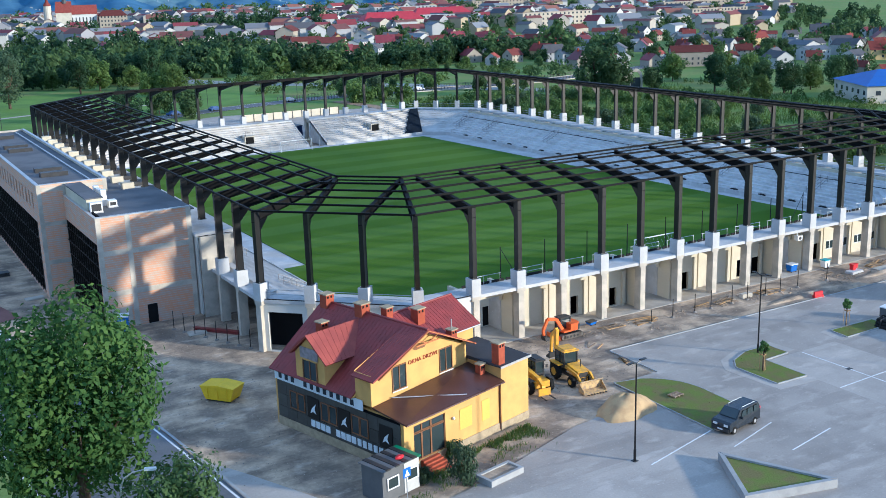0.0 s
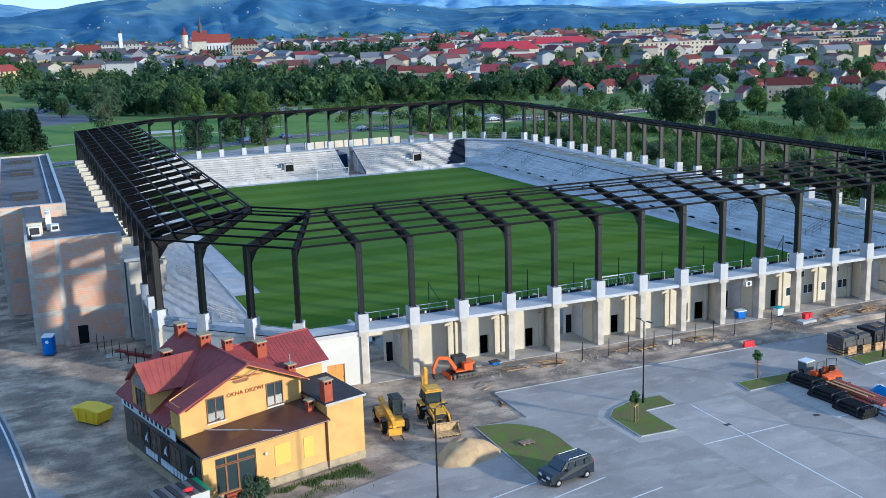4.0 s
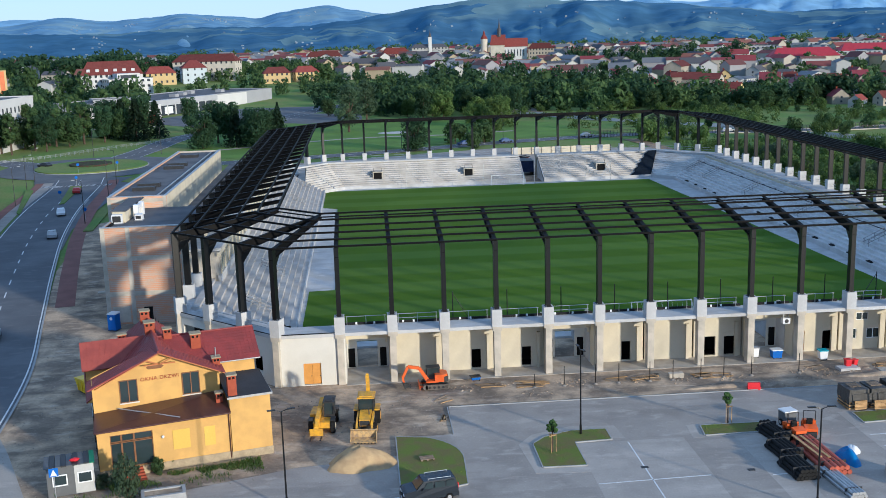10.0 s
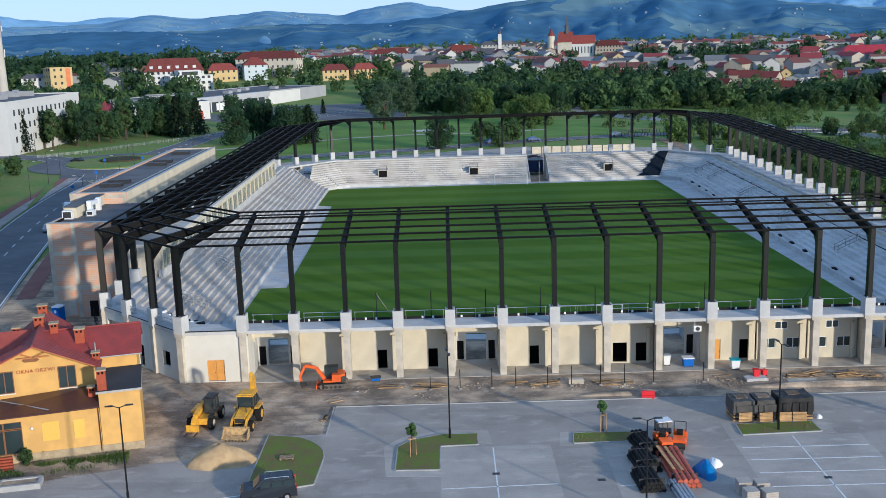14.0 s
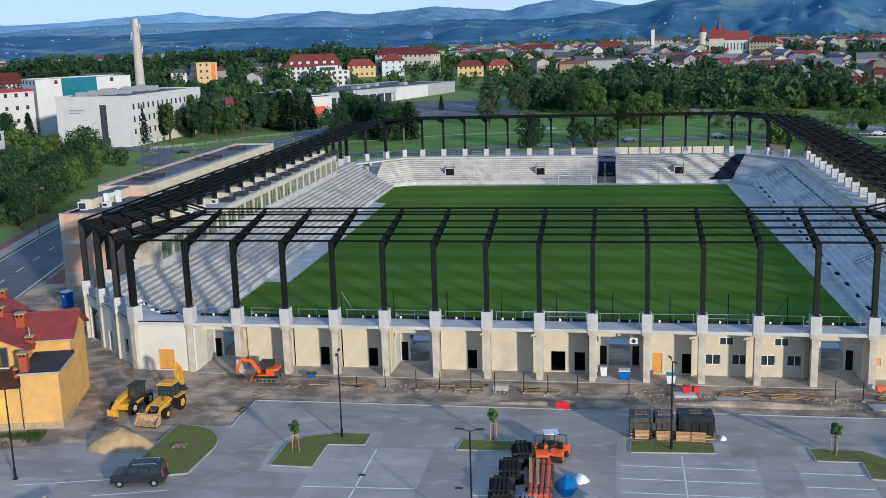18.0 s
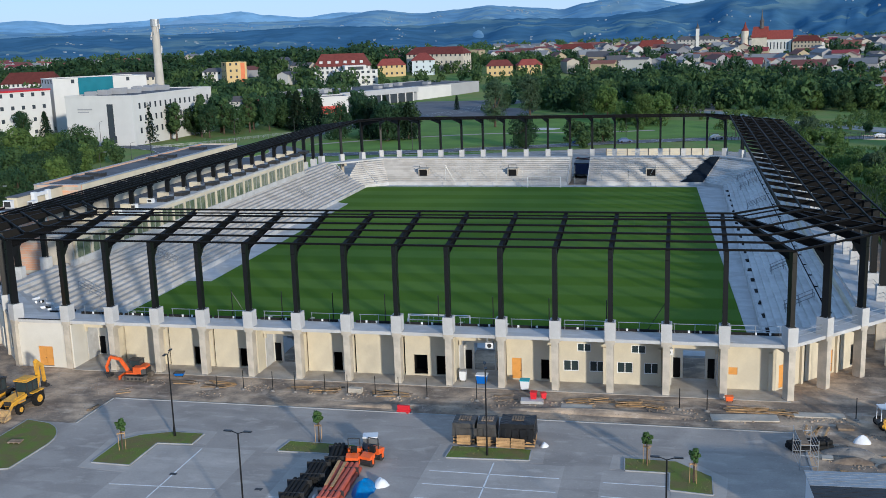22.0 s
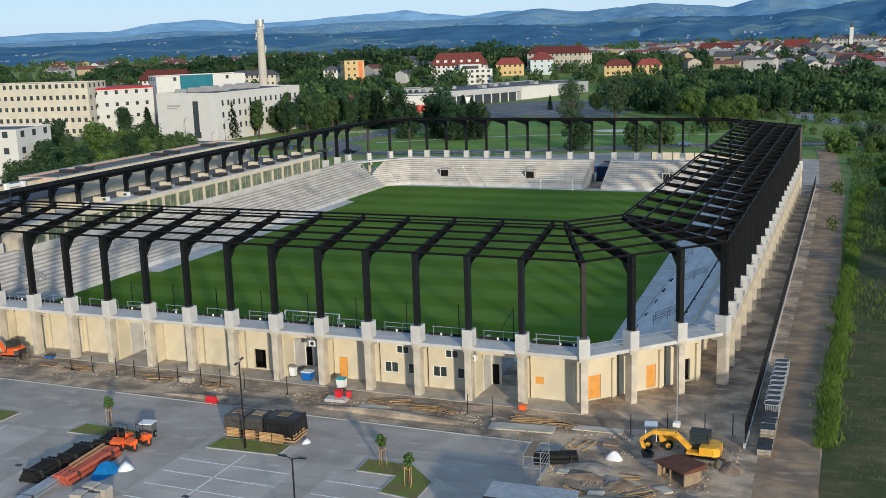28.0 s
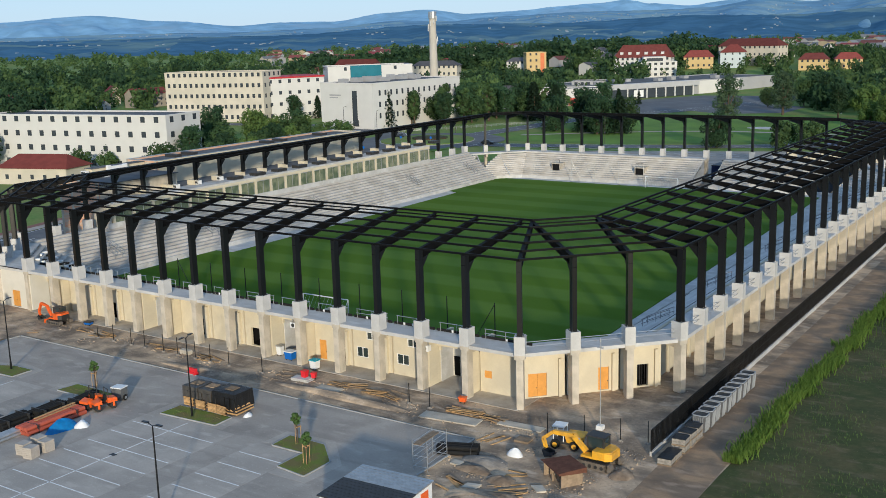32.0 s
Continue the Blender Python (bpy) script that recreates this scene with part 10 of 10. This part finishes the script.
def wedge_spots(n, b0, b1, r0, r1, lo, hi, t0, t1):
    """n crowns spread over a wedge of land, by bearing east of north and distance from the river."""
    out = []
    for _ in range(n):
        b, d = radians(wr.uniform(b0, b1)), math.sqrt(wr.uniform(r0 ** 2, r1 ** 2))
        x, y = 10 + d * math.sin(b), -90 + d * math.cos(b)
        if -185 < x < -15 and 490 < y < 600 and wr.random() < 0.6:
            continue
        out.append((x, y, rise(x, y) - 0.5, wr.uniform(lo, hi), wr.uniform(t0, t1)))
    return out


# thick between the river and the old town, thinner among the houses
wood("town_trees", "dark broadleaf trees between the town houses", wedge_spots(150, -2, 15, 470, 590, 3.0, 5.4, 0.9, 1.3) + wedge_spots(150, -2, 15, 600, 860, 2.2, 4.2, 0.9, 1.25) + wedge_spots(330, 14, 50, 470, 950, 1.8, 4.4, 0.9, 1.35) + wedge_spots(50, 24, 50, 390, 480, 1.6, 3.4, 0.8, 1.1) + wedge_spots(300, -14, -2, 590, 920, 2.4, 4.4, 1.0, 1.4) + wedge_spots(320, -46, -12, 480, 960, 3.0, 5.4, 1.0, 1.4) + wedge_spots(160, 14, 46, 900, 1300, 3.0, 5.0, 0.9, 1.2), 41, 0.25, 150, LEAF)
wood("knoll_wood", "tall dark park trees on the knoll behind the town", wedge_spots(210, -36, -10, 740, 900, 5.0, 9.0, 0.75, 1.05) + wedge_spots(60, -46, -34, 620, 820, 4.5, 7.0, 0.8, 1.1) + wedge_spots(36, 10.5, 20, 800, 960, 4.0, 7.0, 0.8, 1.2) + wedge_spots(60, -6, 8, 740, 930, 3.5, 6.0, 0.8, 1.1) + wedge_spots(170, -66, -40, 560, 950, 4.0, 7.5, 0.8, 1.15) + wedge_spots(70, 46, 62, 560, 900, 2.5, 5.0, 0.8, 1.15) + wedge_spots(70, -4, 14, 480, 640, 4.0, 6.5, 0.8, 1.15) + wedge_spots(70, -26, -13, 560, 700, 3.5, 6.0, 0.8, 1.15), 48, 0.2, 260, LEAF_DARK)
wood("woods_edge", "dark belt of trees at the edge of town", [(20 - r * math.sin(az), r * math.cos(az), rise(0, 1200) - 1, wr.uniform(4, 7), wr.uniform(0.6, 1.0)) for az, r in ((radians(wr.uniform(-48, 62)), wr.uniform(1150, 1750)) for _ in range(900))], 42, 0.32, 60, LEAF)
spots = [(wr.uniform(165, 420), wr.uniform(90, 300), -0.4, wr.uniform(1.8, 4.0), wr.uniform(0.8, 1.1)) for _ in range(64)]
spots = [q for q in spots if q[0] > 240 or q[1] > 210]
wood("river_wood", "broadleaf wood along the river valley", spots, 43, 0.2, 220, LEAF)
spots = [(wr.uniform(-420, -195), wr.uniform(120, 420), -0.4, wr.uniform(3, 5.5), wr.uniform(0.9, 1.3)) for _ in range(170)]
spots += [(wr.uniform(-1000, -260), wr.uniform(180, 900), -0.4, wr.uniform(3.5, 6.5), wr.uniform(0.9, 1.3)) for _ in range(250)]
wood("hospital_wood", "dark broadleaf trees behind the hospital", [q for q in spots if q[1] > 330 or q[0] < -300], 44, 0.24, 150, LEAF)

spots = []
for _ in range(700):
    v = wr.random()
    x, y = wr.uniform(102 - 7 * v, 150), 48 + 150 * v
    if noise.noise((x * 0.05, y * 0.05, 2)) > 0.1 or (x < 118 and y > 90 and wr.random() < 0.5):
        spots.append((x + 2, y, -0.5, wr.uniform(1.0, 2.3), wr.uniform(0.75, 1.1)))
wood("scrub_wood", "thick green scrub and young trees beyond the track", spots, 45, 0.2, 170, leafy("scrub_leaves", (0.058, 0.115, 0.034), (0.145, 0.22, 0.058)))
spots = [(wr.uniform(-200, -92), wr.uniform(285, 345), -0.5, wr.uniform(2.2, 4.4), wr.uniform(0.8, 1.1)) for _ in range(56)]
spots += [(wr.uniform(-260, -150), wr.uniform(310, 420), -0.5, wr.uniform(3, 5), wr.uniform(1.0, 1.4)) for _ in range(90)]
spots += [(wr.uniform(-150, -115), wr.uniform(215, 245), -0.5, wr.uniform(1.2, 2.2), wr.uniform(0.9, 1.2)) for _ in range(14)]
wood("street_wood", "dark broadleaf trees along the hospital street", spots, 46, 0.2, 300, LEAF)

spots = []
for _ in range(330):
    v = wr.random()
    x = 5 + 300 * v
    spots.append((x + wr.uniform(-8, 8), 362 - 0.12 * (x - 5) + wr.uniform(-6, 50), -0.4, wr.choice((1.6, 2.2, 3.0, 4.0, 5.4)) * wr.uniform(0.85, 1.15), wr.uniform(0.8, 1.2)))
wood("river_belt", "dense broadleaf belt along the river", spots[:150], 47, 0.2, 230, LEAF)
wood("river_shade_wood", "darker alders and ashes in the belt along the river", spots[150:290], 52, 0.2, 230, LEAF_DARK)

wood("valley_shrubs", "low bright shrubs and young willows in the valley grass", [(x, y, -0.4, wr.uniform(0.6, 1.7), wr.uniform(0.8, 1.2)) for x, y in ((wr.uniform(88, 210), wr.uniform(60, 330)) for _ in range(900)) if noise.noise((x * 0.03, y * 0.03, 4)) > -0.05 and not (205 < y < 258)] + [(x, y, -0.4, wr.uniform(0.8, 2.0), wr.uniform(0.8, 1.2)) for x, y in ((wr.uniform(40, 190), wr.uniform(262, 345)) for _ in range(420)) if noise.noise((x * 0.04, y * 0.04, 6)) > 0.0], 49, 0.24, 90, LEAF_YELLOW)
# the large lime and the bush beside the road at the house
lime = broadleaf("lime_tree", "large dense lime tree with bright leaf tips by the road", 5.9, 3.4, 16.6, 15000, 0.24, LEAF_LIME, 51, 30)
lime.matrix_basis = pose(-47.2, -17.8, 0, 0, 0, 40)
hedge = broadleaf("roadside_tree", "young grey-green ash tree beside the road lamp", 3.6, 2.0, 8.3, 6000, 0.17, LEAF, 52, 14)
hedge.matrix_basis = pose(-43.6, -26.2, 0, 0, 0, 10)
s = Solid()
t = thing("road_lamp", "slim grey road lamp with a curved arm", "street lamp", at=pose(-46.2, -24.6, 0, 0, 0, -25))
part("pole", Solid().tube((0, 0, 0), (0, 0, 6.9), 0.09, 10, 0.06), GALV, t)
part("arm", Solid().tube((0, 0, 6.9), (0.25, 0, 7.5), 0.05, 8).tube((0.25, 0, 7.5), (0.8, 0, 7.85), 0.045, 8).tube((0.8, 0, 7.85), (1.6, 0, 8.0), 0.04, 8), GALV, t)
part("lamp_head", Solid().box(1.5, -0.13, 7.93, 2.2, 0.13, 8.07), WHITE_PLASTIC, t)

# staked saplings on the islands
sap = broadleaf("sapling", "young staked tree with a small round crown", 0.5, 1.8, 2.8, 1000, 0.1, leafy("young_leaves", (0.09, 0.17, 0.05), (0.14, 0.23, 0.07)), 61, 7)
for a in (0, 2.1, 4.2):
    part("stake", Solid().tube((0.32 * math.cos(a), 0.32 * math.sin(a), -0.1), (0.32 * math.cos(a), 0.32 * math.sin(a), 1.7), 0.025, 6), TIMBER, sap)
part("tie", Solid().beam((-0.3, -0.28, 1.55), (0.33, 0, 1.55), 0.03, 0.07).beam((-0.3, 0.28, 1.55), (0.33, 0, 1.55), 0.03, 0.07).beam((-0.16, -0.28, 1.55), (-0.16, 0.28, 1.55), 0.03, 0.07), TIMBER, sap)
tagged(sap, "young staked tree with a small round crown", "tree", "saplings on the car park islands")

sap.matrix_basis = pose(12.7, -20.6, 0.1)
for x, y in ((29.5, -16.3), (58.1, -17.0), (61.8, -20.0)):
    copy_thing(sap, pose(x, y, 0.1, 0, 0, x * 40))


def blades(name, label, spots, h, seed, material, kind="stuff", cat="grass"):
    """Tufts of narrow bent blades standing on the spots."""
    rng = np.random.default_rng(seed)
    p = np.array([q[:2] for q in spots])
    n = len(p)
    a = rng.uniform(0, 6.283, n)
    d = np.stack([np.cos(a), np.sin(a), np.zeros(n)], axis=1)
    e = np.stack([-np.sin(a), np.cos(a), np.zeros(n)], axis=1)
    hh = h * rng.uniform(0.5, 1.2, n)[:, None]
    w = 0.035 * hh + 0.012
    base = np.concatenate([p, np.zeros((n, 1))], axis=1)
    up = np.array([0, 0, 1.0])
    v = np.stack([base - d * w, base + d * w, base + up * hh * 0.65 + d * w * 0.8 + e * hh * 0.15, base + up * hh + e * hh * 0.4], axis=1)
    return tagged(new(name, quick_mesh(name, v, material)), label, cat, kind=kind)


gr = random.Random(88)
spots = []
for k in range(20000):
    y = -2 + 150 * gr.random() ** 1.25
    spots.append((92.2 + 0.012 * y + 0.8 * noise.noise((y * 0.12, 3, 0)) + gr.gauss(0, 0.45 + 0.3 * noise.noise((y * 0.3, 9, 0))), y))
blades("tall_grass", "strip of tall sunlit grass beside the dirt track", spots, 0.75, 3, GRASS)
spots = []
for k in range(16000):
    x, y = 94 + 30 * gr.random(), -8 + 110 * gr.random()
    if noise.noise((x * 0.08, y * 0.08, 5)) > -0.02:
        spots.append((x, y))
blades("rough_grass", "thin rough grass on the bare field", spots, 0.28, 4, LEAF_YELLOW)
spots = []
for k in range(42000):
    x, y = 92 + 100 * gr.random(), 40 + 170 * gr.random()
    if noise.noise((x * 0.05, y * 0.05, 8)) > -0.15:
        spots.append((x, y))
blades("valley_grass", "tall sunlit meadow grass between the stadium and the bridge", spots, 1.0, 7, GRASS)
# weeds along the yellow house
hm = pose(-24.7, -21.5, 0, 0, 0, 15.5)
spots = []
for k in range(5200):
    q = hm @ Vector((gr.uniform(-3.5, 13), -abs(gr.gauss(0, 1.1)) - 0.1, 0))
    if noise.noise((q.x * 0.5, q.y * 0.5, 2)) > -0.1:
        spots.append((q.x, q.y))
blades("weeds", "weeds growing along the foot of the yellow house", spots, 0.35, 6, LEAF_YELLOW)

# potted shrubs by the house door
for x, y, sc, k in ((-22.0, -24.3, 1.0, "u"), (-20.4, -20.0, 0.7, "s"), (-19.4, -18.6, 0.6, "s"), (-24.3, -22.4, 0.55, "u")):
    plant(k, x, y, sc * 0.42, 1.7 if sc == 1.0 else 1.2)

# loose stones and lumps of soil over the trodden ground
def rubble(name, label, spots, seed, lo, hi, material):
    rng = random.Random(seed)
    s = Solid()
    for x, y in spots:
        r, a = rng.uniform(lo, hi), rng.uniform(0, 3.14)
        p = [(x + r * rng.uniform(0.7, 1.2) * math.cos(a + k * 1.257), y + r * rng.uniform(0.6, 1.2) * math.sin(a + k * 1.257)) for k in range(5)]
        h = r * rng.uniform(0.35, 0.9)
        s.add([(*q, -0.03) for q in p] + [((x + q[0] * 2) / 3, (y + q[1] * 2) / 3, h * rng.uniform(0.7, 1.1)) for q in p], [tuple(range(5, 10))] + [(i, (i + 1) % 5, 5 + (i + 1) % 5, 5 + i) for i in range(5)])
    return tagged(part(name, s, material), label, "rubble", kind="stuff")


def litter(n, x0, x1, y0, y1, cut=0.0):
    out = []
    for _ in range(n):
        x, y = gr.uniform(x0, x1), gr.uniform(y0, y1)
        if noise.noise((x * 0.25, y * 0.35, 7)) > cut:
            out.append((x, y))
    return out


rubble("loose_stones", "grey stones and broken concrete on the dirt", litter(900, -1, 88, -7.8, -0.6) + litter(2600, 71, 86, -34, -3) + litter(500, -12, 4, -14, -1) + litter(900, -40, -26, -16, 30), 5, 0.02, 0.07, GRAVEL)
rubble("soil_clods", "brown lumps of soil along the trench", litter(1300, 5, 71, -6.4, -2.4, 0.08) + litter(1400, 71, 86, -34, -4, 0.02), 6, 0.04, 0.14, DIRT)
